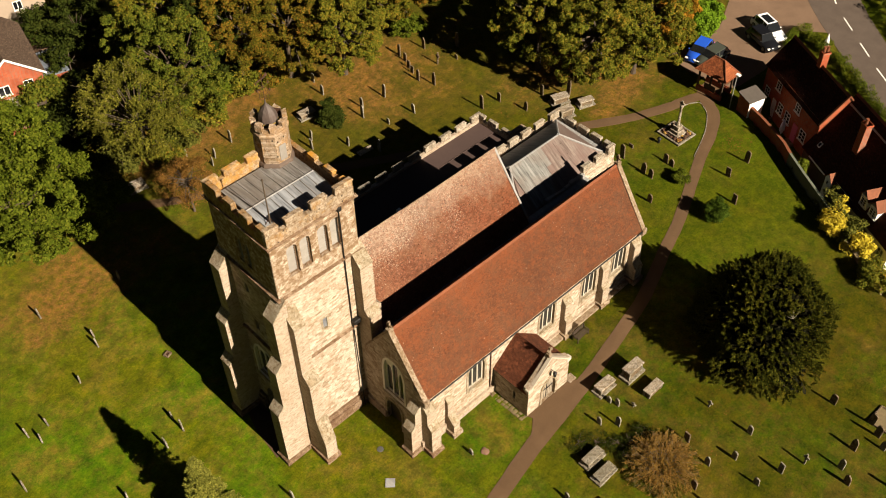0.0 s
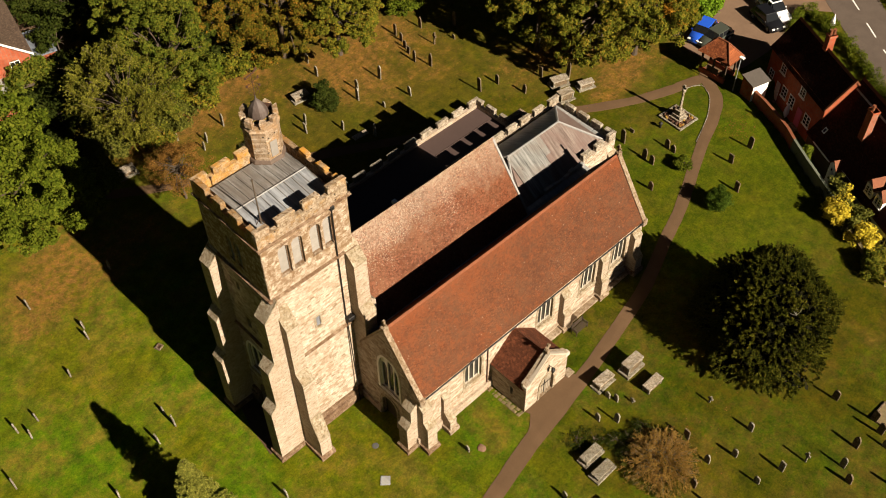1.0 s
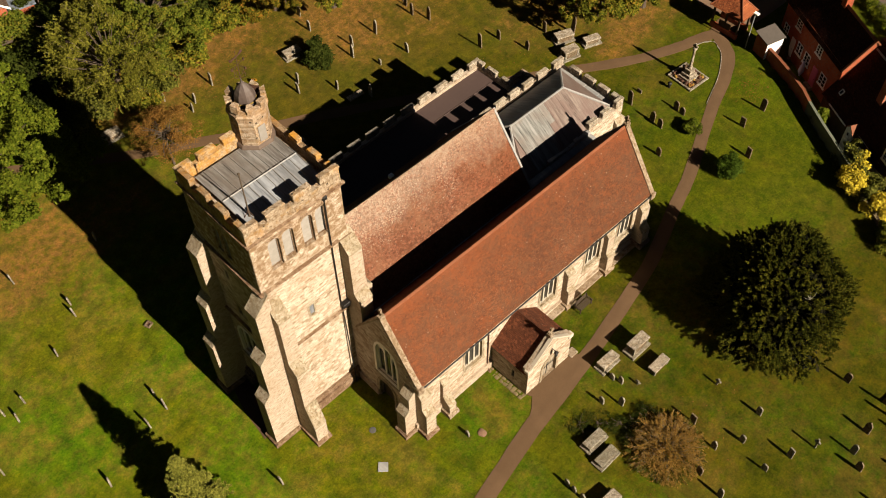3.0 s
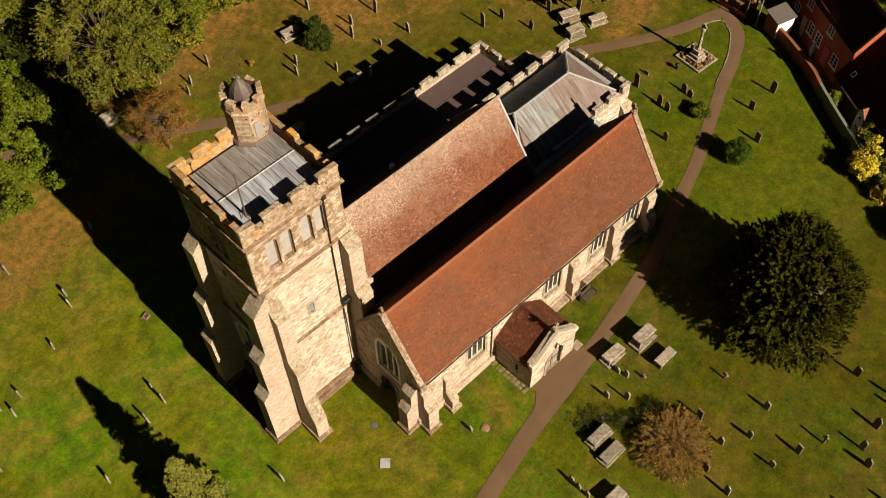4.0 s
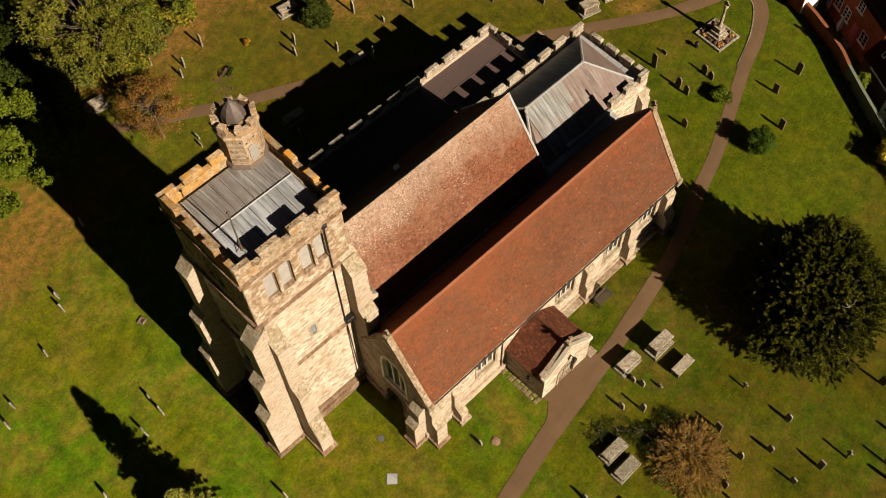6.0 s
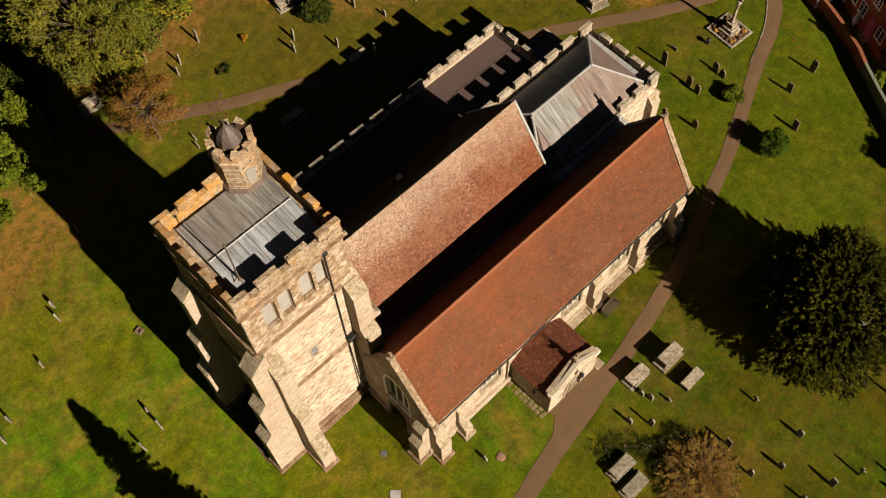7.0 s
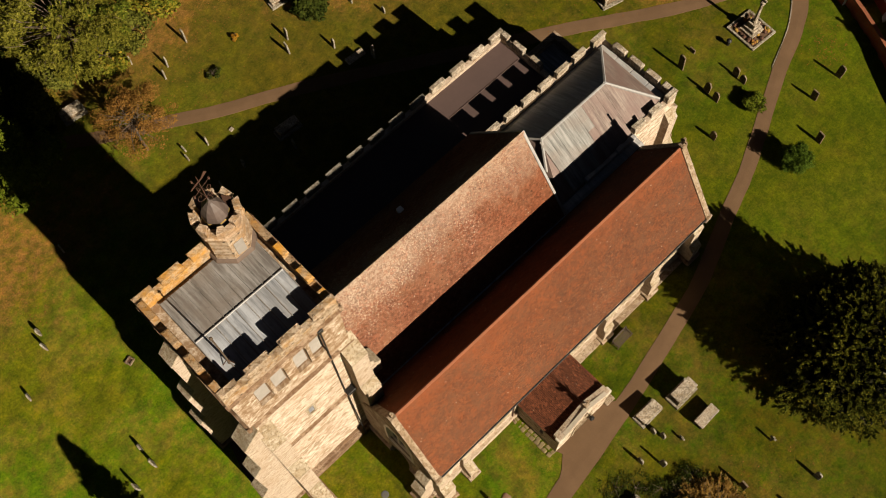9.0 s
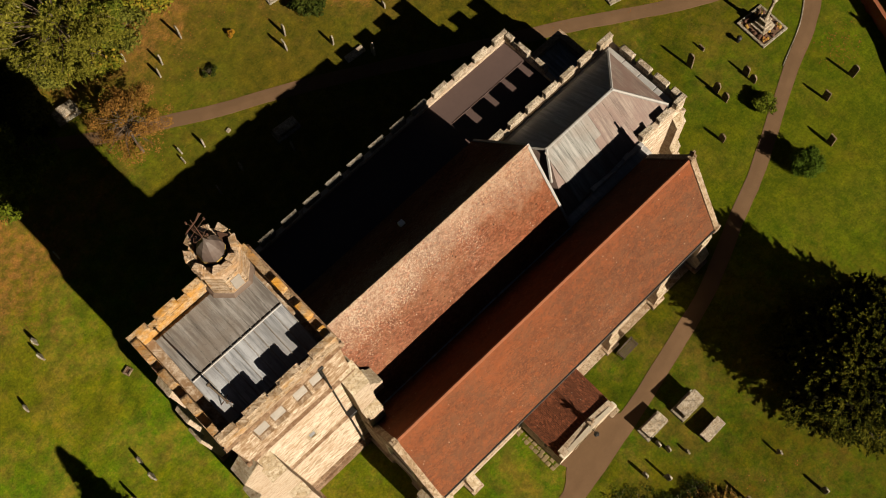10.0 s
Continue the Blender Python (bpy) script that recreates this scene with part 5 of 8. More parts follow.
    # buttresses of the east end
    buttress((51.5, 35.2), (1, 0), 0.8, [(2.6, 1.1), (5.6, 0.75)])
    buttress((51.5, 38.0), (1, 0), 0.8, [(2.6, 1.0), (5.6, 0.6)])
    buttress((51.5, 40.8), (1, 0), 0.8, [(2.6, 1.1), (5.6, 0.75)])
    buttress((51.25, 35.05), (0, -1), 0.8, [(2.6, 1.1), (5.6, 0.75)])


chancel()


def north_aisle():
    x0, x1, y1 = 26.0, 47.7, 46.35
    t = 0.34
    bm = bmesh.new()
    box(bm, x0, y1 - t, 0, x1, y1, 6.55)
    box(bm, x1 - t, 41.15, 0, x1, y1 - t, 6.55)
    box(bm, x0, 40.75, 0, x0 + t, y1 - t, 6.55)
    wall = part("north_aisle_wall", bm, "stone", church, "embattled stone wall of the north aisle")
    for i in range(12):
        c = 47.1 - i * 1.765
        # from the fifth merlon westward the stone is darker
        merlon(wall, c - 0.58, y1 - 0.24, min(c + 0.58, x1), y1 + 0.03, 6.55, 7.12 if i < 4 else 7.09, *(("ledger", "ledger") if i < 4 else ("merlon_dark", "merlon_dark")))
    for c in (44.55, 43.0):
        merlon(wall, x1 - 0.32, c - 0.5, x1, c + 0.5, 6.55, 7.12, "ledger", "ledger")
    merlon(wall, x1 - 0.32, 45.5, x1, y1 - 0.3, 6.55, 7.12, "ledger", "ledger")
    part("north_aisle_roof", boxed(x0 + t, 41.0, 6.1, x1 - t, y1 - t, 6.28), "felt", church, "flat brown felt roof")
    bm = bmesh.new()
    tube(bm, [(40.95, 44.2, 6.3), (47.2, 44.2, 6.3)], 0.03, 0.03, 5)
    part("felt_seam", bm, "felt", church)
    # low vestry between the aisle and the chancel
    bm = bmesh.new()
    box(bm, 47.7, 44.6, 0, 51.6, 44.95, 4.15)
    box(bm, 51.25, 41.15, 0, 51.6, 44.6, 4.15)
    part("vestry_wall", bm, "stone", church, "low vestry walls")
    bm = bmesh.new()
    box(bm, 47.7, 44.55, 4.15, 51.68, 45.0, 4.25)
    box(bm, 51.2, 41.2, 4.15, 51.68, 44.55, 4.25)
    part("vestry_coping", bm, "coping", church)
    part("vestry_roof", boxed(47.7, 41.15, 3.5, 51.25, 44.6, 3.65), "lead", church, "flat lead vestry roof")


north_aisle()


def porch():
    x0, x1, y0, y1 = 31.5, 35.75, 25.3, 28.65
    c = (x0 + x1) / 2
    t = 0.5
    bm = bmesh.new()
    panel(bm, [(x0, 0), (x1, 0), (x1, 3.75), (x1 - 0.35, 3.95), (c, 5.6), (x0 + 0.35, 3.95), (x0, 3.75)], [arch(c + 0.05, 1.4, 0.0, 2.0, 2.95)], (0, y0, 0), (1, 0, 0), (0, 0, 1), (0, t, 0))
    panel(bm, [(y0 + t, 0), (y1, 0), (y1, 3.3), (y0 + t, 3.3)], [[(26.5, 1.5), (26.75, 1.5), (26.75, 2.3), (26.5, 2.3)]], (x0, 0, 0), (0, 1, 0), (0, 0, 1), (t, 0, 0))
    box(bm, x1 - t, y0 + t, 0, x1, y1, 3.3)
    wall = part("porch_wall", bm, "stone", church, "bright cream stone porch gable with pointed arch")
    bm = bmesh.new()
    panel(bm, arch(c + 0.05, 1.75, 0.0, 2.05, 3.2), [arch(c + 0.05, 1.38, 0.0, 2.0, 2.93)], (0, y0 - 0.05, 0), (1, 0, 0), (0, 0, 1), (0, 0.25, 0))
    part("porch_arch", bm, "dressed", wall)
    # weathered double gate in the arch
    bm = bmesh.new()
    prism(bm, [(a, y0 + 0.2, b) for a, b in arch(c + 0.05, 1.38, 0.0, 2.0, 2.93)], (0, 0.05, 0))
    gate = part("porch_gate", bm, "gate_wood", church, "pale weathered wooden double gate")
    for k in range(7):
        a = c + 0.05 - 0.6 + k * 0.2
        part("batten", softbox(a - 0.035, y0 + 0.165, 0.1, a + 0.035, y0 + 0.2, 2.75 - abs(a - c - 0.05) * 1.15, 0.008), "gate_wood" if k != 3 else "iron", gate)
    for zz in (0.55, 1.75):
        part("strap_hinge", softbox(c - 0.58, y0 + 0.15, zz, c + 0.68, y0 + 0.165, zz + 0.08, 0.004), "iron", gate)
    masonry(wall, (x0, y0), (1, 0), (0, -1), x1 - x0, 0.6, 5.5, [(c - 0.87 - x0, 0, c + 0.97 - x0, 3.2)], top=lambda u: min(3.75, 9) if abs(u + x0 - c) > 1.75 else 5.5 - abs(u + x0 - c) * 0.98)
    masonry(wall, (x0, y0 + t), (0, 1), (-1, 0), y1 - y0 - t, 0.6, 2.95, [(0.6, 1.4, 1.1, 2.4)])
    part("porch_floor", boxed(x0 + t, y0, 0.0, x1 - t, y1 - 0.02, 0.72), "coping", church)
    bm = bmesh.new()
    prism(bm, [(a, y1 - 0.1, b) for a, b in arch(c, 1.5, 0.72, 2.4, 3.2)], (0, 0.06, 0))
    part("porch_inner_door", bm, "wood", church, "dark oak inner door")
    part("slit_pane", boxed(x0 + 0.2, 26.48, 1.48, x0 + 0.23, 26.77, 2.32), "glass", wall)
    for e, n in (((x0 - 0.12, 3.2), "porch_roof_west"), ((x1 + 0.12, 3.2), "porch_roof_east")):
        bm = bmesh.new()
        tiled(bm, ((c, y0 + 0.17, 5.3), (c, y1, 5.3)), ((e[0], y0 + 0.17, e[1]), (e[0], y1, e[1])), cols=5)
        part(n, bm, "tile_dark", church, "dark old clay tiles on the porch")
    bm = bmesh.new()
    prism(bm, [(c - 0.13, y0 + 0.3, 5.22), (c, y0 + 0.3, 5.40), (c + 0.13, y0 + 0.3, 5.22)], (0, y1 - y0 - 0.45, 0))
    part("ridge_flashing", bm, "tile_dark", church, "dark tiled porch ridge")
    bm = bmesh.new()
    z = lambda x: 5.62 - abs(x - c) * 0.98
    for a, b in ((x0 + 0.05, c), (c, x1 - 0.05)):
        prism(bm, [(a, y0 - 0.08, z(a) - 0.06), (b, y0 - 0.08, z(b) - 0.06), (b, y0 - 0.08, z(b) + 0.1), (a, y0 - 0.08, z(a) + 0.06)], (0, 0.26, 0))
    part("gable_coping", bm, "mullion", church)
    for a, b in ((x0 - 0.12, x0 + 0.35), (x1 - 0.35, x1 + 0.12)):
        part("kneeler", softbox(a, y0 - 0.1, 3.4, b, y0 + 0.3, 3.75, 0.04), "mullion", church)
    bm = bmesh.new()
    box(bm, c - 0.16, y0 + 0.06, 5.6, c + 0.16, y0 + 0.38, 5.85)
    box(bm, c - 0.07, y0 + 0.14, 5.8, c + 0.07, y0 + 0.28, 6.55)
    box(bm, c - 0.26, y0 + 0.15, 6.12, c + 0.26, y0 + 0.27, 6.27)
    part("porch_cross", bm, "coping", church, "small stone gable cross")
    bm = bmesh.new()
    tube(bm, [(c + 0.1, y0, 4.15), (c + 0.1, y0 - 0.4, 4.2)], 0.025, 0.025, 5)
    lathe(bm, c + 0.1, y0 - 0.4, [(0.1, 3.7), (0.15, 4.05), (0.17, 4.08), (0.03, 4.22)], 6)
    part("porch_lantern", bm, "iron", church, "black iron lantern on a bracket")
    # string and drainage strip
    part("eaves_string", boxed(x0 - 0.09, y0 + 0.55, 2.98, x0, y1, 3.12), "coping", wall)
    for i in range(9):
        for j in range(2):
            dx, dy = rng.uniform(-.03, .03), rng.uniform(-.04, .04)
            part("drain_stone", softbox(30.92 + j * 0.29 + dx, 25.3 + i * 0.36 + dy, 0.4, 31.19 + j * 0.29 + dx, 25.6 + i * 0.36 + dy, 0.62 + rng.uniform(-.04, .03), 0.04, 0.03), "moss", church)
    part("step_slab", softbox(35.8, 25.0, 0.55, 36.5, 25.6, 0.83, 0.03), "coping", church)


porch()


def tower_border():
    bm = bmesh.new()
    prism(bm, [(x, y, gz(x) - 0.05) for x, y in ((16.7, 35.3), (18.6, 35.3), (18.6, 39.9), (17.5, 39.9), (17.0, 38.0))], (0, 0, 0.08))
    return tagged(part("soil_border", bm, "earth"), "bare brown soil at the foot of the tower", "soil", kind="structure")


tower_border()


# ---- the churchyard ----
def headstone(x, y, h=1.0, shape="round", w=0.55, lean=0.0, turn=None, material="grave", label=""):
    """A headstone whose faces look east and west."""
    t, w = 0.12, w * 0.82
    if shape == "round":
        out = [(-w / 2, -0.25), (w / 2, -0.25)] + [(w / 2 * math.cos(a), h - w / 2 + w / 2 * math.sin(a)) for a in [math.pi * k / 8 for k in range(9)]]
    elif shape == "shoulder":
        out = [(-w / 2, -0.25), (w / 2, -0.25), (w / 2, h * 0.78), (w * 0.36, h * 0.84)] + [(w * 0.3 * math.cos(a), h - w * 0.3 + w * 0.3 * math.sin(a)) for a in [math.pi * k / 6 for k in range(7)]] + [(-w * 0.36, h * 0.84), (-w / 2, h * 0.78)]
    elif shape == "gothic":
        out = [(-w / 2, -0.25), (w / 2, -0.25), (w / 2, h * 0.66), (w * 0.4, h * 0.8), (w * 0.22, h * 0.92), (0, h), (-w * 0.22, h * 0.92), (-w * 0.4, h * 0.8), (-w / 2, h * 0.66)]
    elif shape == "cross":
        a = w * 0.16
        out = [(-a, -0.25), (a, -0.25), (a, h * 0.6), (w / 2, h * 0.6), (w / 2, h * 0.76), (a, h * 0.76), (a, h), (-a, h), (-a, h * 0.76), (-w / 2, h * 0.76), (-w / 2, h * 0.6), (-a, h * 0.6)]
    else:
        out = [(-w / 2, -0.25), (w / 2, -0.25), (w / 2 * 0.96, h), (-w / 2 * 0.96, h)]
    bm = bmesh.new()
    prism(bm, [(-t / 2, a, b) for a, b in out], (t, 0, 0))
    if shape != "cross":
        bmesh.ops.bevel(bm, geom=[e for e in bm.edges if abs(e.verts[0].co.x - e.verts[1].co.x) < 0.01], offset=0.018, segments=1, affect="EDGES")
    name = "cross_headstone" if shape == "cross" else "headstone"
    ob = part(name, bm, material)
    ob.matrix_basis = pose(x * U, y * U, gz(x) * U, lean * 0.4 + rng.uniform(-3, 3), lean + rng.uniform(-4, 4), rng.uniform(-12, 1) if turn is None else turn)
    words = {"round": "round-topped lichened headstone standing in grass", "shoulder": "shouldered stone headstone standing in grass", "gothic": "pointed gothic headstone standing in grass",
             "cross": "small stone cross grave marker in grass", "slab": "square-topped plain headstone standing in grass"}[shape]
    if material == "grave_brown":
        words = words.replace("stone", "brown stone", 1) if "lichened" not in words else words.replace("lichened", "brown sandstone")
    tagged(ob, label or words, "headstone", "churchyard headstones")


for row in ((11.0, 58.8, 1.1, "round"), (13.1, 54.1, 0.8, "round"), (12.8, 53.0, 1.0, "gothic"), (10.1, 51.0, 0.7, "round"), (6.5, 49.3, 0.8, "shoulder"), (5.0, 49.4, 1.1, "gothic"),
            (5.5, 48.3, 0.9, "round"), (13.3, 43.4, 0.7, "round"), (13.3, 42.0, 1.2, "shoulder"), (11.7, 41.6, 1.0, "slab"), (2.8, 45.5, 1.2, "round"), (7.5, 39.9, 0.9, "round"),
            (17.6, 57.8, 1.0, "gothic"), (15.6, 32.1, 0.9, "round")):
    headstone(*row)
for row in ((33.9, 65.0, 1.4, "round"), (31.6, 64.3, 1.1, "gothic"), (30.9, 63.6, 0.9, "round"), (29.9, 66.4, 0.7, "round"), (39.3, 59.8, 1.1, "round"), (38.6, 58.8, 1.1, "slab"), (41.2, 56.8, 1.0, "gothic"),
            (45.6, 59.9, 1.2, "shoulder"), (44.7, 58.8, 1.4, "gothic"), (48.1, 59.6, 1.5, "shoulder"), (44.2, 64.2, 1.2, "round"), (44.8, 66.4, 1.0, "round"), (48.5, 55.8, 1.1, "round"), (45.8, 56.4, 0.6, "round")):
    headstone(*row)
for row in ((53.5, 63.4, 1.3, "round"), (56.0, 62.5, 1.3, "gothic"), (53.3, 62.3, 1.0, "round"), (52.8, 61.2, 0.9, "round"), (52.5, 60.4, 0.8, "slab"), (52.1, 59.1, 1.3, "shoulder"), (52.7, 57.5, 1.5, "gothic"),
            (55.2, 59.6, 1.4, "cross"), (58.6, 60.3, 1.6, "round"), (57.1, 58.9, 0.5, "round"), (42.7, 54.1, 1.3, "gothic"), (53.4, 51.6, 1.6, "round"), (29.7, 57.2, 0.8, "round"), (30.4, 54.0, 0.8, "round"),
            (28.3, 53.7, 0.8, "slab"), (33.9, 52.6, 0.9, "round"), (28.23, 57.92, 0.4, "slab"), (27.95, 57.21, 0.4, "slab")):
    headstone(*row, material="grave_brown" if row[0] > 52 else "grave")
for row in ((55.3, 51.2, 1.0, "round"), (56.1, 48.5, 1.0, "gothic"), (58.8, 48.9, 1.2, "slab"), (60.4, 47.0, 1.9, "gothic"), (64.4, 29.6, 1.3, "round"), (61.8, 29.7, 1.0, "slab"), (59.4, 27.4, 1.0, "slab"),
            (57.3, 37.8, 1.5, "round"), (59.5, 34.7, 0.9, "round"), (59.4, 34.0, 0.8, "gothic"), (57.1, 35.3, 1.1, "shoulder"), (57.0, 34.4, 1.0, "shoulder"), (54.6, 32.6, 0.9, "round"), (58.9, 38.1, 0.35, "slab")):
    headstone(*row, w=0.62, material="grave_brown")
for row in ((36.6, 22.0, 0.7, "round"), (36.8, 21.4, 0.85, "round"), (34.7, 21.3, 0.9, "round"), (35.5, 20.3, 1.2, "shoulder"), (37.5, 20.5, 0.5, "cross"), (41.3, 16.7, 0.8, "cross"), (41.5, 13.4, 1.0, "round"),
            (37.4, 14.0, 1.0, "gothic"), (39.1, 13.0, 1.0, "round"), (40.4, 10.2, 1.1, "slab"), (38.5, 10.8, 0.9, "round"), (42.1, 9.4, 1.2, "cross"), (43.5, 7.5, 1.2, "shoulder"),
            (28.7, 19.0, 0.8, "round"), (28.7, 18.4, 0.8, "shoulder"), (28.7, 17.7, 0.7, "round"), (35.0, 11.7, 1.2, "shoulder"), (26.6, 26.0, 0.6, "round"), (46.8, 6.3, 1.0, "gothic")):
    headstone(row[0], row[1], row[2] * 0.88, row[3], w=0.52)
for row in ((37.9, 16.1, 1.1, "slab"), (42.8, 6.6, 1.2, "gothic"), (47.7, 10.7, 1.2, "round"), (48.1, 7.9, 1.4, "round"), (47.5, 7.1, 1.4, "round"), (45.4, 7.7, 1.3, "gothic"), (35.3, 13.6, 1.0, "round"),
            (46.2, 20.5, 0.9, "round"), (51.0, 5.5, 1.2, "round"), (44.6, 4.3, 1.2, "shoulder"), (39.5, 5.6, 1.1, "round"), (41.6, 4.2, 1.1, "gothic"), (49.3, 3.4, 1.1, "round")):
    headstone(row[0], row[1], row[2] * 0.88, row[3], w=0.6, material="grave_brown")


def chest_tomb(x0, y0, x1, y1, h, label, ledger="ledger", plinth=0.16, rough=0.02, turn=0.0):
    """A chest tomb: plinth, panelled chest with corner piers, overhanging ledger."""
    cx, cy, a, b = (x0 + x1) / 2, (y0 + y1) / 2, (x1 - x0) / 2, (y1 - y0) / 2
    ob = thing("chest_tomb", cx, cy, None, label, "tomb", "churchyard tombs", turn)
    if plinth:
        part("plinth", softbox(-a - 0.12, -b - 0.12, -0.15, a + 0.12, b + 0.12, plinth, 0.03, rough), "grave", ob)
    part("chest", boxed(-a + 0.1, -b + 0.1, -0.1, a - 0.1, b - 0.1, h - 0.12), "grave_brown", ob)
    for sx in (-1, 1):
        for sy in (-1, 1):
            x, y = sx * (a - 0.13), sy * (b - 0.13)
            part("corner_pier", boxed(x - 0.08, y - 0.08, 0.0, x + 0.08, y + 0.08, h - 0.12), "grave", ob)
    part("ledger", softbox(-a, -b, h - 0.13, a, b, h, 0.03, rough), ledger, ob, "thick pale ledger slab blotched with lichen")


chest_tomb(38.75, 21.95, 40.4, 22.75, 1.15, "tall chest tomb with moulded plinth on grass", plinth=0.25)
chest_tomb(36.4, 22.6, 38.0, 23.3, 0.75, "worn crumbling chest tomb beside the path", rough=0.06)
chest_tomb(38.7, 20.0, 40.3, 20.7, 0.65, "pale chest tomb with flat lichened ledger", plinth=0.0)
chest_tomb(31.3, 19.4, 33.0, 20.1, 0.6, "grey chest tomb beside a russet shrub", "grave")
chest_tomb(31.0, 18.1, 32.7, 18.8, 0.5, "grey chest tomb beside a russet shrub", "grave")
chest_tomb(29.0, 15.9, 30.4, 16.7, 0.7, "pale chest tomb on grass")
chest_tomb(23.6, 65.45, 25.15, 66.4, 0.6, "weathered chest tomb near the north path", turn=-6)
chest_tomb(40.3, 62.3, 41.9, 63.2, 0.6, "weathered chest tomb beside a small yew", turn=-8)
chest_tomb(58.3, 46.5, 60.0, 47.4, 0.8, "weathered chest tomb on leaf-strewn grass", turn=-20)
chest_tomb(59.8, 44.6, 61.3, 45.3, 0.7, "low chest tomb on leaf-strewn grass", turn=-20)
chest_tomb(57.3, 44.8, 58.8, 45.7, 0.9, "pale chest tomb beside the chancel", turn=-15)
chest_tomb(33.6, 53.6, 35.3, 54.3, 0.7, "chest tomb in the shade of the church", turn=-4)
chest_tomb(40.95, 54.65, 42.5, 55.25, 0.2, "low ledger tomb in the shade of the church", plinth=0.0, turn=-4)


def slab(name, x, y, a, b, h, material, label, category, turn=0.0):
    ob = part(name, softbox(-a / 2, -b / 2, -0.1, a / 2, b / 2, h, 0.015, 0.01), material)
    ob.matrix_basis = pose(x * U, y * U, gz(x) * U, 0, 0, turn)
    return tagged(ob, label, category)


slab("inspection_cover", 21.05, 28.25, 0.66, 0.68, 0.05, "lead_pale", "pale square cover plate set in the grass", "cover", -43)
slab("memorial_plaque", 31.6, 56.8, 0.3, 0.24, 0.12, "ledger", "small white memorial plaque on grass", "plaque", 10)


def drain_cover():
    bm = bmesh.new()
    lathe(bm, 0, 0, [(0.24, -0.05), (0.24, 0.02), (0.18, 0.035)], 12)
    ob = part("drain_cover", bm, "cover")
    ob.matrix_basis = pose(22.3 * U, 30.7 * U, gz(22.3) * U)
    tagged(ob, "round grey iron drain cover in the grass", "cover")


drain_cover()


def grave_kerb(x, y, a, b, fill, label, turn=0.0):
    ob = thing("grave_kerb", x, y, None, label, "grave plot", "", turn)
    for p in ((-a, -b, a, -b + 0.12), (-a, b - 0.12, a, b), (-a, -b + 0.12, -a + 0.12, b - 0.12), (a - 0.12, -b + 0.12, a, b - 0.12)):
        part("kerb_stone", softbox(p[0], p[1], -0.1, p[2], p[3], 0.14, 0.02), "grave_brown", ob)
    part("bed", boxed(-a + 0.1, -b + 0.1, -0.1, a - 0.1, b - 0.1, 0.06), fill, ob)


grave_kerb(16.2, 48.4, 0.27, 0.24, "rust", "small stone-edged plot filled with reddish flowers", 20)
grave_kerb(49.0, 7.4, 0.95, 0.75, "moss", "kerbed grave plot with dry brown planting")


def soil_mound():
    bm = bmesh.new()
    bmesh.ops.create_icosphere(bm, subdivisions=3, radius=0.3)
    for v in bm.verts:
        v.co.z = max(v.co.z, -0.05) * 0.35
        v.co *= 1 + 0.35 * noise.noise(v.co * 4)
    ob = part("soil_mound", bm, "soil_dry", smooth=False)
    ob.matrix_basis = pose(27.4 * U, 25.4 * U, gz(27.4) * U)
    tagged(ob, "small mound of brown soil on the grass", "mound")


soil_mound()


def memorial():
    x, y = 63.15, 36.3
    ob = thing("war_memorial", x, y, None, "stone memorial cross on steps in a kerbed flower bed", "memorial", turn=-4)
    for a, b, c, d in ((-1.2, -1.3, 1.2, -1.12), (-1.2, 1.12, 1.2, 1.3), (-1.2, -1.12, -1.02, 1.12), (1.02, -1.12, 1.2, 1.12)):
        part("kerb", softbox(a, b, -0.12, c, d, 0.16, 0.03), "grave", ob)
    part("bed", boxed(-1.02, -1.12, -0.1, 1.02, 1.12, 0.1), "earth", ob)
    for s, z0, z1 in ((0.62, 0.0, 0.3), (0.46, 0.3, 0.6), (0.32, 0.6, 1.05)):
        part("step", softbox(-s, -s, z0, s, s, z1, 0.03), "ledger", ob)
    bm = bmesh.new()
    lathe(bm, 0, 0, [(0.2, 1.05), (0.2, 1.2), (0.14, 1.3), (0.105, 2.95), (0.15, 3.0), (0.15, 3.08)], 8)
    part("shaft", bm, "ledger", ob)
    bm = bmesh.new()
    lathe(bm, 0, 0, [(0.12, 3.05), (0.2, 3.15), (0.2, 3.3), (0.12, 3.4)], 8)
    box(bm, -0.06, -0.08, 3.3, 0.06, 0.08, 3.75)
    box(bm, -0.06, -0.24, 3.42, 0.06, 0.24, 3.58)
    part("cross_head", bm, "ledger", ob)
    for i in range(80):
        px, py = rng.uniform(-0.95, 0.95), rng.uniform(-1.05, 1.05)
        if abs(px) < 0.62 and abs(py) < 0.62:
            continue
        bm = bmesh.new()
        bmesh.ops.create_icosphere(bm, subdivisions=1, radius=rng.uniform(0.08, 0.17))
        for v in bm.verts:
            v.co = v.co * (1 + rng.uniform(-0.3, 0.4)) + Vector((px, py, 0.16))
        part("flower_clump", bm, rng.choice(("leaf_russet", "rust", "earth", "leaf_dull", "rust", "leaf_fallen")), ob)


memorial()


def bollard_lamp():
    bm = bmesh.new()
    lathe(bm, 0, 0, [(0.12, -0.1), (0.12, 0.35), (0.2, 0.4), (0.2, 0.5), (0.08, 0.62)], 10)
    ob = part("floodlight", bm, "iron")
    ob.matrix_basis = pose(61.1 * U, 36.7 * U, gz(61.1) * U)
    tagged(ob, "small dark ground floodlight on the grass", "floodlight")


bollard_lamp()


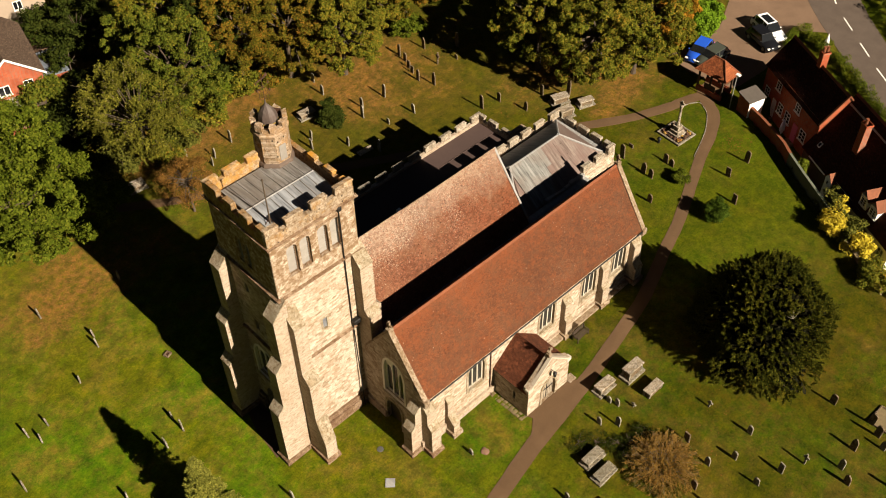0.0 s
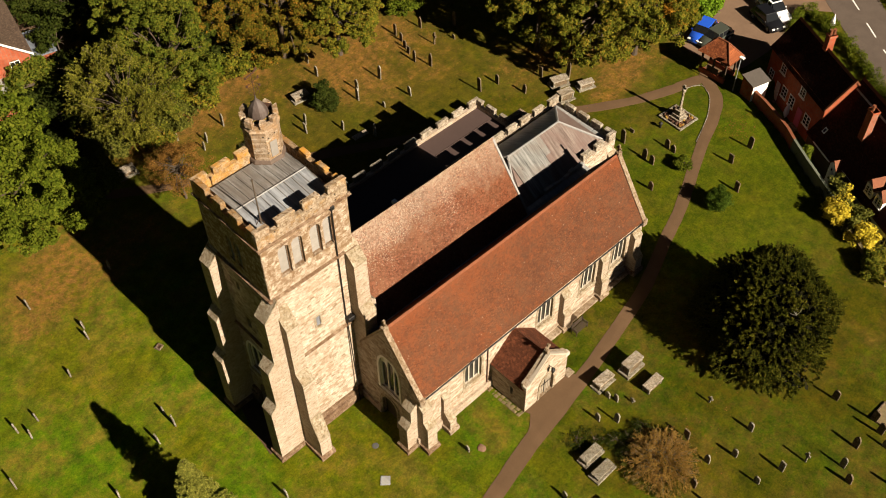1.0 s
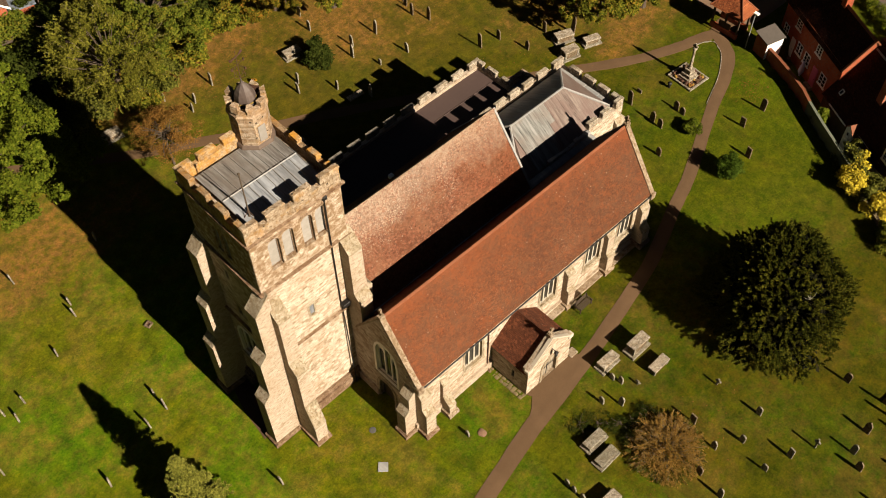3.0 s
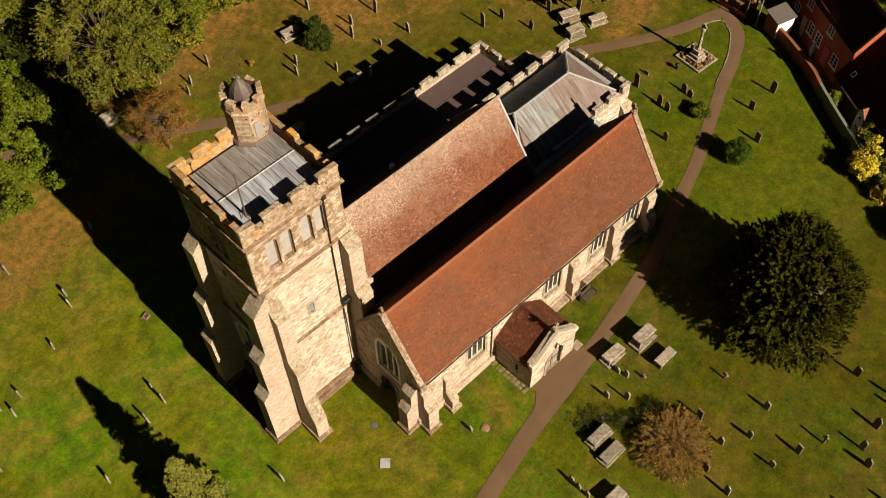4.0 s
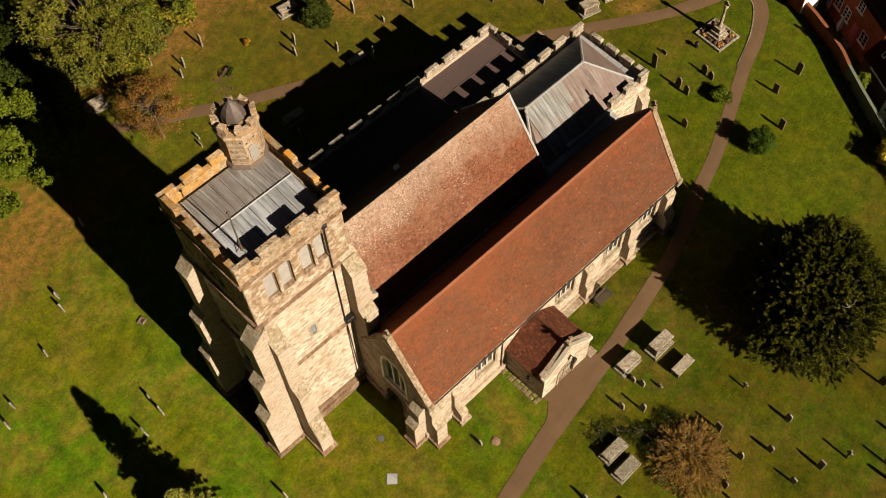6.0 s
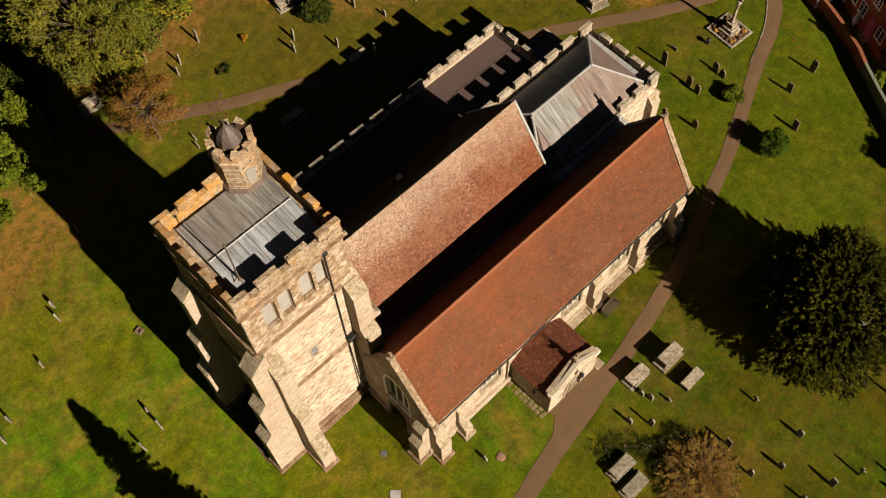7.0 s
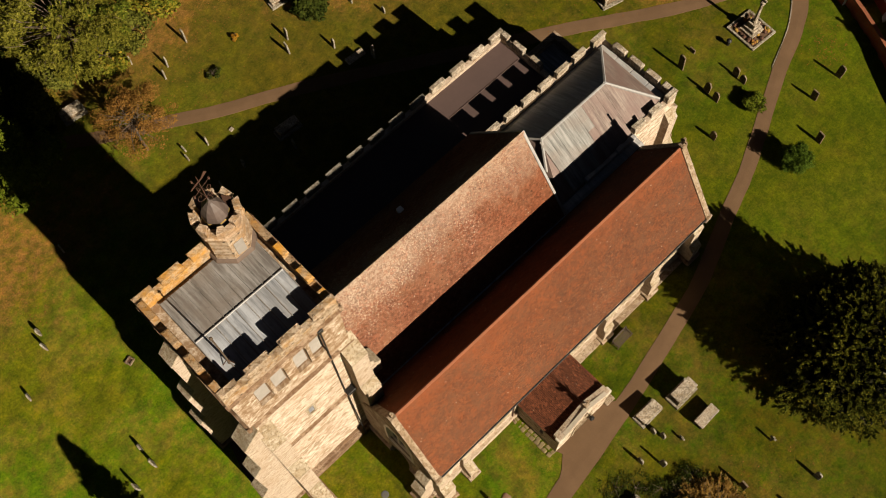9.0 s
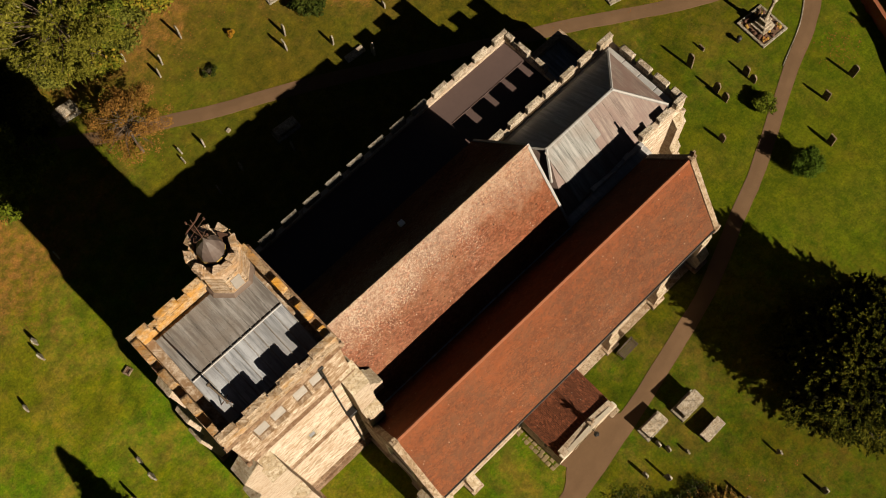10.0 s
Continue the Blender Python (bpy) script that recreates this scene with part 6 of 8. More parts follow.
def bench():
    ob = thing("bench", 39.55, 27.35, None, "weathered dark wooden bench against the church wall", "bench", turn=2)
    w = 0.68
    for i in range(5):
        part("seat_slat", softbox(-w, -0.36 + i * 0.1, 0.38, w, -0.28 + i * 0.1, 0.41, 0.006), "wood", ob)
    for i in range(4):
        part("back_slat", softbox(-w, 0.16 + i * 0.02, 0.46 + i * 0.1, w, 0.185 + i * 0.02, 0.54 + i * 0.1, 0.006), "wood", ob)
    for x in (-w + 0.03, w - 0.09):
        part("leg", softbox(x, -0.36, -0.02, x + 0.06, -0.3, 0.58, 0.006), "wood", ob)
        part("leg", softbox(x, 0.14, -0.02, x + 0.06, 0.2, 0.86, 0.006), "wood", ob)
        part("armrest", softbox(x - 0.01, -0.4, 0.58, x + 0.07, 0.2, 0.62, 0.006), "wood", ob)


bench()


# ---- the lane: lychgate, cottages, cars ----
def lychgate():
    ob = thing("lychgate", 70.55, 37.6, None, "timber lychgate with hipped red tiled roof", "lychgate")
    for x in (-0.85, 0.75):
        for y in (-1.3, 0.0, 1.3):
            part("post", softbox(x - 0.08, y - 0.08, -0.05, x + 0.08, y + 0.08, 2.3, 0.01), "wood", ob)
        part("wall_plate", softbox(x - 0.09, -1.5, 2.25, x + 0.09, 1.5, 2.42, 0.01), "wood", ob)
        part("brace", softbox(x - 0.05, -1.2, 1.9, x + 0.05, -0.7, 2.2, 0.01), "wood", ob)
        part("dwarf_wall", softbox(x - 0.14, -1.4, -0.05, x + 0.14, 1.4, 0.5, 0.03), "brick", ob)
    e = [(-1.2, -1.75, 2.28), (1.1, -1.75, 2.28), (1.1, 1.7, 2.28), (-1.2, 1.7, 2.28)]
    r = [(-0.05, -0.55, 3.7), (-0.05, 0.55, 3.7)]
    for rid, eav in (((r[0], r[1]), (e[0], e[3])), ((r[0], r[1]), (e[1], e[2]))):
        bm = bmesh.new()
        tiled(bm, rid, eav, cols=6)
        part("roof_slope", bm, "tile_lych", ob)
    for p, (a, b) in ((r[0], (e[0], e[1])), (r[1], (e[3], e[2]))):
        bm = bmesh.new()
        q = Vector(p)
        tiled(bm, (q, q + Vector((0.001, 0, 0))), (a, b), cols=6)
        part("roof_hip", bm, "tile_lych", ob)
    for p, q in ((r[0], r[1]), (r[0], e[0]), (r[0], e[1]), (r[1], e[2]), (r[1], e[3])):
        bm = bmesh.new()
        tube(bm, [Vector(p) + Vector((0, 0, .03)), Vector(q) + Vector((0, 0, .03))], 0.06, 0.06, 6)
        part("hip_tile", bm, "ridge", ob)
    for y in (-0.6, 0.1):
        part("gate_leaf", softbox(-0.9, y, 0.1, -0.84, y + 0.5, 1.1, 0.008), "wood", ob)


lychgate()


def street_lamp():
    ob = thing("street_lamp", 69.45, 35.0, None, "slim grey street lamp with small head", "lamp")
    bm = bmesh.new()
    tube(bm, [(0, 0, -0.1), (0, 0, 3.65), (0.05, 0.02, 3.77)], 0.06, 0.035, 8)
    part("post", bm, "lead_pale", ob)
    part("lamp_head", softbox(-0.12, -0.3, 3.73, 0.22, 0.16, 3.87, 0.03), "white", ob)


street_lamp()


def pane_grid(parent, x, y, z, w, h, face, cols=2, rows=2, material="white"):
    """A small-paned window on a wall that faces along face ('x' or 'y', with sign)."""
    ax, sg = face
    bm = bmesh.new()
    def put(b, u0, z0, u1, z1, d0, d1):
        if ax == "x":
            box(b, x + sg * d0, y + u0, z0, x + sg * d1, y + u1, z1)
        else:
            box(b, x + u0, y + sg * d0, z0, x + u1, y + sg * d1, z1)
    t = 0.06
    put(bm, -w / 2, z, w / 2, z + t, 0.01, 0.07)
    put(bm, -w / 2, z + h - t, w / 2, z + h, 0.01, 0.07)
    for i in range(cols + 1):
        u = -w / 2 + (w - t) * i / cols
        put(bm, u, z + t, u + t, z + h - t, 0.012, 0.066)
    for i in range(1, rows):
        v = z + (h - t) * i / rows
        put(bm, -w / 2 + t, v, w / 2 - t, v + 0.035, 0.02, 0.06)
    ob = part("window", bm, material, parent, "white-framed small-paned window")
    bm = bmesh.new()
    put(bm, -w / 2 + 0.02, z + 0.02, w / 2 - 0.02, z + h - 0.02, 0.014, 0.03)
    part("pane", bm, "car_glass", ob)
    bm = bmesh.new()
    put(bm, -w / 2 - 0.08, z - 0.08, w / 2 + 0.08, z, 0.0, 0.12)
    part("sill", bm, material, ob)


def chimney(parent, x, y, z0, z1, w=0.5, d=0.8, pots=2):
    ob = part("chimney", boxed(x - w, y - d / 2, z0, x + w, y + d / 2, z1), "brick", parent)
    part("chimney_cap", softbox(x - w - 0.06, y - d / 2 - 0.06, z1 - 0.2, x + w + 0.06, y + d / 2 + 0.06, z1, 0.02), "brick", ob)
    for i in range(pots):
        bm = bmesh.new()
        lathe(bm, x - w * 0.5 + i * w, y, [(0.14, z1), (0.11, z1 + 0.45), (0.15, z1 + 0.5)], 8)
        part("chimney_pot", bm, "ridge", ob)


def cottage(name, x, y, length, depth, eave, ridge, wall, roof_mat, label, turn=-28.0):
    """A cottage whose front wall runs north from (x, y) and looks west, before its turn."""
    ob = thing(name, x, y, gz(x) - SUNK, label, "house", turn=turn)
    t = 0.3
    bm = bmesh.new()
    for w in (0, length - t):
        panel(bm, [(0, -0.3), (depth, -0.3), (depth, eave), (depth / 2, ridge - 0.1), (0, eave)], [], (0, w, 0), (1, 0, 0), (0, 0, 1), (0, t, 0))
    box(bm, 0, t, -0.3, t, length - t, eave)
    box(bm, depth - t, t, -0.3, depth, length - t, eave)
    part("wall", bm, wall, ob)
    s = (ridge - eave) / (depth / 2)
    for a, nm in ((-0.25, "roof_front"), (depth + 0.25, "roof_back")):
        bm = bmesh.new()
        tiled(bm, ((depth / 2, -0.1, ridge), (depth / 2, length + 0.1, ridge)), ((a, -0.1, eave - 0.25 * s), (a, length + 0.1, eave - 0.25 * s)), sag=0.08)
        part(nm, bm, roof_mat, ob)
    n = 24
    for i in range(n):
        a, b = -0.1 + (length + 0.2) * i / n, -0.1 + (length + 0.2) * (i + 0.96) / n
        bm = bmesh.new()
        prism(bm, [(depth / 2 - 0.16, a, ridge - 0.12), (depth / 2, a, ridge + 0.08), (depth / 2 + 0.16, a, ridge - 0.12)], (0, b - a, 0))
        part("ridge_tile", bm, "ridge", ob)
    return ob


def brick_cottage():
    ob = cottage("brick_cottage", 69.7, 26.35, 9.2, 4.1, 4.85, 7.3, "brick", "tile_cot", "red brick cottage with dark tiled roof and white windows")
    chimney(ob, 2.15, 4.8, 6.5, 8.6, 0.33, 0.55)
    for y, z, w in ((1.8, 1.35, 0.95), (4.5, 1.35, 0.85), (5.8, 1.35, 0.85), (8.3, 1.5, 0.75), (3.4, 3.35, 0.8), (6.8, 3.35, 0.8)):
        pane_grid(ob, 0, y, z, w, 1.15 if z < 2 else 0.95, ("x", -1), 2, 3)
    for y0, y1, m, words in ((2.65, 3.4, "pink", "pink painted plank door"), (6.6, 7.2, "white", "white door")):
        door = part("door", softbox(-0.06, y0, 0.3, 0.03, y1, 2.2, 0.01), m, ob, words)
        part("door_step", softbox(-0.4, y0 - 0.1, -0.2, 0.0, y1 + 0.1, 0.3, 0.02), "coping", ob)
        part("door_knob", softbox(-0.1, y0 + 0.08, 1.15, -0.05, y0 + 0.14, 1.21, 0.01), "iron", door)
    bm = bmesh.new()
    prism(bm, [(-0.2, -0.14, 4.5), (2.05, -0.14, 7.2), (4.3, -0.14, 4.5), (4.3, -0.14, 4.7), (2.05, -0.14, 7.42), (-0.2, -0.14, 4.7)], (0, 0.2, 0))
    part("barge_tiles", bm, "ridge", ob)
    return ob


def white_cottage():
    eave, ridge, half = 2.7, 7.5, 3.67
    ob = cottage("white_cottage", 62.8, 15.05, 13.3, half * 2, eave, ridge, "white", "tile_cot", "white rendered cottage with steep dark tiled roof and dormers")
    up = lambda x: eave + (ridge - eave) * x / half
    chimney(ob, 1.9, 9.2, 3.9, 7.9, 0.3, 0.7, 1)
    for y, w in ((0.9, 0.8), (2.4, 0.8), (4.1, 0.7), (5.9, 0.8)):
        pane_grid(ob, 0, y, 0.9, w, 1.0, ("x", -1), 2, 2)
    part("front_door", softbox(-0.06, 3.0, 0.0, 0.03, 3.6, 1.8, 0.01), "wood", ob)
    for y in (3.4, 4.75):
        dorm = part("dormer", boxed(0.2, y - 0.5, 2.7, 1.7, y + 0.5, 4.1), "white", ob)
        for s in (-1, 1):
            bm = bmesh.new()
            prism(bm, [(0.05, y, 4.75), (0.05, y + s * 0.62, 3.95), (0.05, y + s * 0.62, 4.03), (0.05, y, 4.85)], (2.2, 0, 0))
            part("dormer_roof", bm, "ridge", dorm)
        pane_grid(dorm, 0.2, y, 3.15, 0.75, 0.8, ("x", -1), 2, 3)
    # a narrow gabled bay in the front
    bm = bmesh.new()
    panel(bm, [(8.4, -0.2), (9.3, -0.2), (9.3, 2.55), (8.85, 3.05), (8.4, 2.55)], [], (-0.3, 0, 0), (0, 1, 0), (0, 0, 1), (1.5, 0, 0))
    bay = part("bay", bm, "white", ob, "narrow white gabled bay")
    for s in (-1, 1):
        bm = bmesh.new()
        prism(bm, [(-0.4, 8.85, 3.08), (-0.4, 8.85 + s * 0.58, 2.44), (-0.4, 8.85 + s * 0.58, 2.52), (-0.4, 8.85, 3.18)], (1.9, 0, 0))
        part("bay_roof", bm, "ridge", bay)
    for z in (1.0, 1.95):
        pane_grid(bay, -0.3, 8.85, z, 0.32, 0.45, ("x", -1), 1, 1)
    # lead strip, skylight and gutter of the front slope
    bm = bmesh.new()
    prism(bm, [(3.0, 6.6, up(3.0) + 0.03), (3.08, 6.6, up(3.08) + 0.03), (3.08, 6.6, up(3.08) + 0.07), (3.0, 6.6, up(3.0) + 0.07)], (0, 6.5, 0))
    part("lead_strip", bm, "lead_frosted", ob, "pale lead strip across the roof")
    bm = bmesh.new()
    prism(bm, [(0.4, 12.0, up(0.4) + 0.02), (0.7, 12.0, up(0.7) + 0.02), (0.67, 12.0, up(0.7) + 0.08), (0.37, 12.0, up(0.4) + 0.08)], (0, 0.35, 0))
    light = part("skylight", bm, "white", ob, "small white-framed skylight")
    bm = bmesh.new()
    prism(bm, [(0.43, 12.06, up(0.43) + 0.05), (0.64, 12.06, up(0.64) + 0.05), (0.61, 12.06, up(0.64) + 0.1), (0.40, 12.06, up(0.43) + 0.1)], (0, 0.23, 0))
    part("pane", bm, "car_glass", light)
    bm = bmesh.new()
    tube(bm, [(-0.3, 9.5, 2.45), (-0.3, 12.1, 2.45)], 0.06, 0.06, 6)
    part("gutter", bm, "white", ob, "white gutter")
    # dark boards added to blacken the front wall north of the bay
    for k in range(9):
        part("weatherboard", softbox(-0.06, 9.5, -0.1 + 0.3 * k, -0.005, 13.3, 0.18 + 0.3 * k, 0.006), "wood", ob)
    return ob


brick_cottage()
white_cottage()


def outhouse():
    ob = thing("outhouse", 70.35, 33.5, None, "small brick outhouse with white end and grey roof", "shed", turn=-15)
    part("wall", boxed(-0.9, -0.7, -0.2, 0.9, 0.7, 1.7), "brick", ob)
    part("end_wall", boxed(-0.88, -0.73, -0.1, 0.88, -0.7, 1.6), "white", ob, "white painted end wall")
    bm = bmesh.new()
    prism(bm, [(-1.02, -0.82, 1.68), (-1.02, 0.82, 2.0), (-1.02, 0.82, 2.08), (-1.02, -0.82, 1.76)], (2.04, 0, 0))
    part("roof", bm, "slate", ob)


outhouse()


def boundary(name, pts, h, t, material, label, cap):
    ob = thing(name, pts[0][0], pts[0][1], None, label, "wall")
    o = Vector((pts[0][0], pts[0][1], gz(pts[0][0])))
    for p, q in zip(pts, pts[1:]):
        a, b = Vector((p[0], p[1], gz(p[0]))) - o, Vector((q[0], q[1], gz(q[0]))) - o
        d = (b - a).normalized()
        n = Vector((-d.y, d.x, 0)) * t / 2
        a, b = a - d * t / 2, b + d * t / 2
        for nm, k, z0, z1, mt in (("wall_length", 1.0, -1.95, h - 0.08, material), ("coping", 1.15, h - 0.08, h, cap)):
            bm = bmesh.new()
            m = n * k
            prism(bm, [v + Vector((0, 0, z0)) for v in (a - m, b - m, b + m, a + m)], (0, 0, z1 - z0))
            part(nm, bm, mt, ob)


boundary("garden_wall", GARDEN_WALL, 1.15, 0.24, "brick", "low red brick garden wall round the cottage front", "ridge")
boundary("churchyard_wall", YARD_WALL[:4], 1.15, 0.2, "green_wall", "mossy rendered churchyard wall", "green_wall")


boundary("retaining_wall", YARD_WALL[3:], 0.25, 0.24, "moss", "low mossy retaining wall below the garden bushes", "moss")


def garden_clutter():
    ob = thing("garden_parasol", 71.6, 30.4, gz(71.6) - SUNK, "closed pale blue garden parasol on a patio", "parasol")
    bm = bmesh.new()
    lathe(bm, 0, 0, [(0.05, 0.0), (0.25, 0.5), (0.22, 1.0), (0.05, 1.7)], 8)
    part("canopy", bm, "cloth", ob)


garden_clutter()


def back_garden():
    ob = thing("closed_parasol", 83.6, 33.7, None, "closed white parasol on a stand in a back garden", "parasol")
    bm = bmesh.new()
    lathe(bm, 0, 0, [(0.04, 0.0), (0.04, 0.5), (0.3, 0.7), (0.2, 1.2), (0.03, 1.9)], 8)
    part("canopy", bm, "white", ob)


back_garden()


def yard_and_road():
    bm = bmesh.new()
    pts = [(71.8, 36.6), (73.0, 36.2), (76.5, 36.0), (79.5, 36.2), (84.5, 37.6), (86.5, 35.0), (90, 37.5), (98, 45), (94, 54), (84.5, 45.6), (80.2, 43.6), (76.5, 42.7), (72.0, 44.0), (71.2, 41.2)]
    prism(bm, [(x, y, gz(80) - 0.05) for x, y in pts], (0, 0, 0.066))
    tagged(part("yard", bm, "yard"), "worn brown tarmac yard with parked cars", "car park", kind="structure")
    strip("road", [(60, -12, 5.2), (72, 9.0, 5.2), (80.2, 22.4, 5.2), (84.6, 28.6, 5.2), (87.5, 32.3, 5.2), (90.5, 36.0, 5.4), (94, 39.6, 5.6), (101, 46, 5.6), (125, 66, 5.6)], 0.03, "asphalt", "grey asphalt lane with white centre dashes", "road")
    c = [(80.9, 23.4), (82.0, 25.0), (83.3, 26.8), (84.5, 28.5), (85.7, 30.0), (87.1, 31.8), (88.5, 33.5), (89.9, 35.3), (91.6, 37.2), (93.4, 39.0), (95.2, 40.7), (97, 42.3)]
    road_marks = thing("road_markings", 80.9, 23.4, gz(80), "white dashed centre line on the lane", "road marking", kind="structure")
    for (ax, ay), (bx, by) in zip(c[::2], c[1::2]):
        d = Vector((bx - ax, by - ay, 0)).normalized()
        n = Vector((-d.y, d.x, 0)) * 0.06
        a, b = Vector((ax - 80.9, ay - 23.4, 0.05)), Vector((bx - 80.9, by - 23.4, 0.05))
        bm = bmesh.new()
        prism(bm, [a - n, b - n, b + n, a + n], (0, 0, 0.006))
        part("dash", bm, "white", road_marks)


yard_and_road()
strip("path_edging", [(61.75, 33.27, 0.075), (65.0, 34.53, 0.075), (67.1, 35.8, 0.075), (68.0, 36.95, 0.075), (68.1, 37.5, 0.075), (67.5, 37.95, 0.075), (66.6, 38.3, 0.075)], 0.05, "grave", "thin mossy stone edging beside the path", "edging")


def car(x, y, turn, paint, label, length=3.8, tall=1.36, sunroof=False):
    """A parked car: body shell, glasshouse, wheels with rims, lamps. It points along its own +x."""
    ob = thing("car", x, y, None, label, "car", "parked cars", turn)
    L, W = length / 2, 0.8
    side = [(-L, 0.45), (-L + 0.05, 0.75), (-L + 0.25, 0.84), (L - 1.15, 0.8), (L - 0.25, 0.68), (L - 0.02, 0.5), (L, 0.3), (L - 0.1, 0.18), (-L + 0.1, 0.18)]
    bm = bmesh.new()
    prism(bm, [(a, -W, b) for a, b in side], (0, 2 * W, 0))
    bmesh.ops.bevel(bm, geom=bm.edges[:], offset=0.06, segments=2, affect="EDGES")
    body = part("body", bm, paint, ob, smooth=True)
    top = [(-L + 0.2, 0.8), (-L + 0.5, tall - 0.06), (-L + 0.8, tall), (0.35, tall), (L - 1.1, 0.8)]
    bm = bmesh.new()
    a = [bm.verts.new((p, -W + 0.06 + (q - 0.8) * 0.24, q)) for p, q in top]
    b = [bm.verts.new((p, W - 0.06 - (q - 0.8) * 0.24, q)) for p, q in top]
    bm.faces.new(a)
    bm.faces.new(b[::-1])
    for i in range(len(a)):
        j = (i + 1) % len(a)
        bm.faces.new((a[i], a[j], b[j], b[i]))
    part("glasshouse", bm, "car_glass", ob)
    bm = bmesh.new()
    w = W - 0.06 - (tall - 0.8) * 0.24 + 0.02
    box(bm, -L + 0.62, -w, tall - 0.05, 0.36, w, tall + 0.025)
    bmesh.ops.bevel(bm, geom=bm.edges[:], offset=0.03, segments=1, affect="EDGES")
    roof = part("roof_panel", bm, paint, ob)
    if sunroof:
        part("glass_roof", softbox(-L + 0.95, -0.42, tall + 0.02, 0.22, 0.42, tall + 0.04, 0.008), "car_glass", roof)
    for s in (-1, 1):
        for px in (-L + 0.55, -0.25, 0.5):
            z0, z1 = 0.8, tall
            bm = bmesh.new()
            o0, o1 = s * (W - 0.05), s * (W - 0.05 - (z1 - z0) * 0.24)
            prism(bm, [(px, o0, z0), (px + 0.09, o0, z0), (px + 0.05 - 0.1 * (px > 0.3) * 2, o1, z1), (px - 0.04 - 0.1 * (px > 0.3) * 2, o1, z1)], (0, -s * 0.02, 0))
            part("pillar", bm, paint, body)
        for px in (-L + 0.72, L - 0.72):
            bm = bmesh.new()
            lathe(bm, 0, 0, [(0.29, -0.09), (0.31, -0.05), (0.31, 0.05), (0.29, 0.09)], 16)
            bmesh.ops.rotate(bm, matrix=Matrix.Rotation(math.pi / 2, 3, "X"), verts=bm.verts)
            bmesh.ops.translate(bm, vec=(px, s * (W - 0.06), 0.3), verts=bm.verts)
            wheel = part("wheel", bm, "rubber", ob)
            bm = bmesh.new()
            lathe(bm, 0, 0, [(0.19, -0.02), (0.19, 0.02), (0.06, 0.03)], 12)
            bmesh.ops.rotate(bm, matrix=Matrix.Rotation(-s * math.pi / 2, 3, "X"), verts=bm.verts)
            bmesh.ops.translate(bm, vec=(px, s * (W + 0.035), 0.3), verts=bm.verts)
            part("rim", bm, "lead_pale", wheel)
        part("headlight", softbox(L - 0.2, s * 0.62 - 0.14, 0.52, L - 0.02, s * 0.62 + 0.14, 0.64, 0.02), "white", body)
        part("tail_light", softbox(-L + 0.0, s * 0.66 - 0.1, 0.6, -L + 0.1, s * 0.66 + 0.1, 0.76, 0.02), "pink", body)
        part("door_mirror", softbox(0.62, s * (W + 0.07) - 0.07, 0.84, 0.74, s * (W + 0.07) + 0.07, 0.95, 0.02), paint, body)


car(74.1, 41.9, 192, "car_blue", "bright blue hatchback parked by the lychgate")
car(74.2, 40.55, 176, "car_olive", "dark olive estate car parked in the yard", 3.9, 1.3)
car(82.1, 39.3, -112, "car_white", "white family car with dark glass roof", 4.2, 1.42, True)
car(80.2, 38.7, -110, "car_black", "black car parked in shade", 3.8)


def garage():
    ob = thing("garage", 86.6, 47.0, None, "white garage building at the edge of the yard", "garage", turn=20)
    part("wall", boxed(-1.6, -1.5, -0.2, 3.0, 3.0, 2.6), "white", ob)
    part("roof", softbox(-1.8, -1.7, 2.6, 3.2, 3.2, 2.8, 0.03), "felt", ob)
    for i in range(4):
        part("door_panel", softbox(-1.4 + i * 0.75, -1.55, 0.0, -0.75 + i * 0.75, -1.5, 2.1, 0.01), "white", ob)


garage()


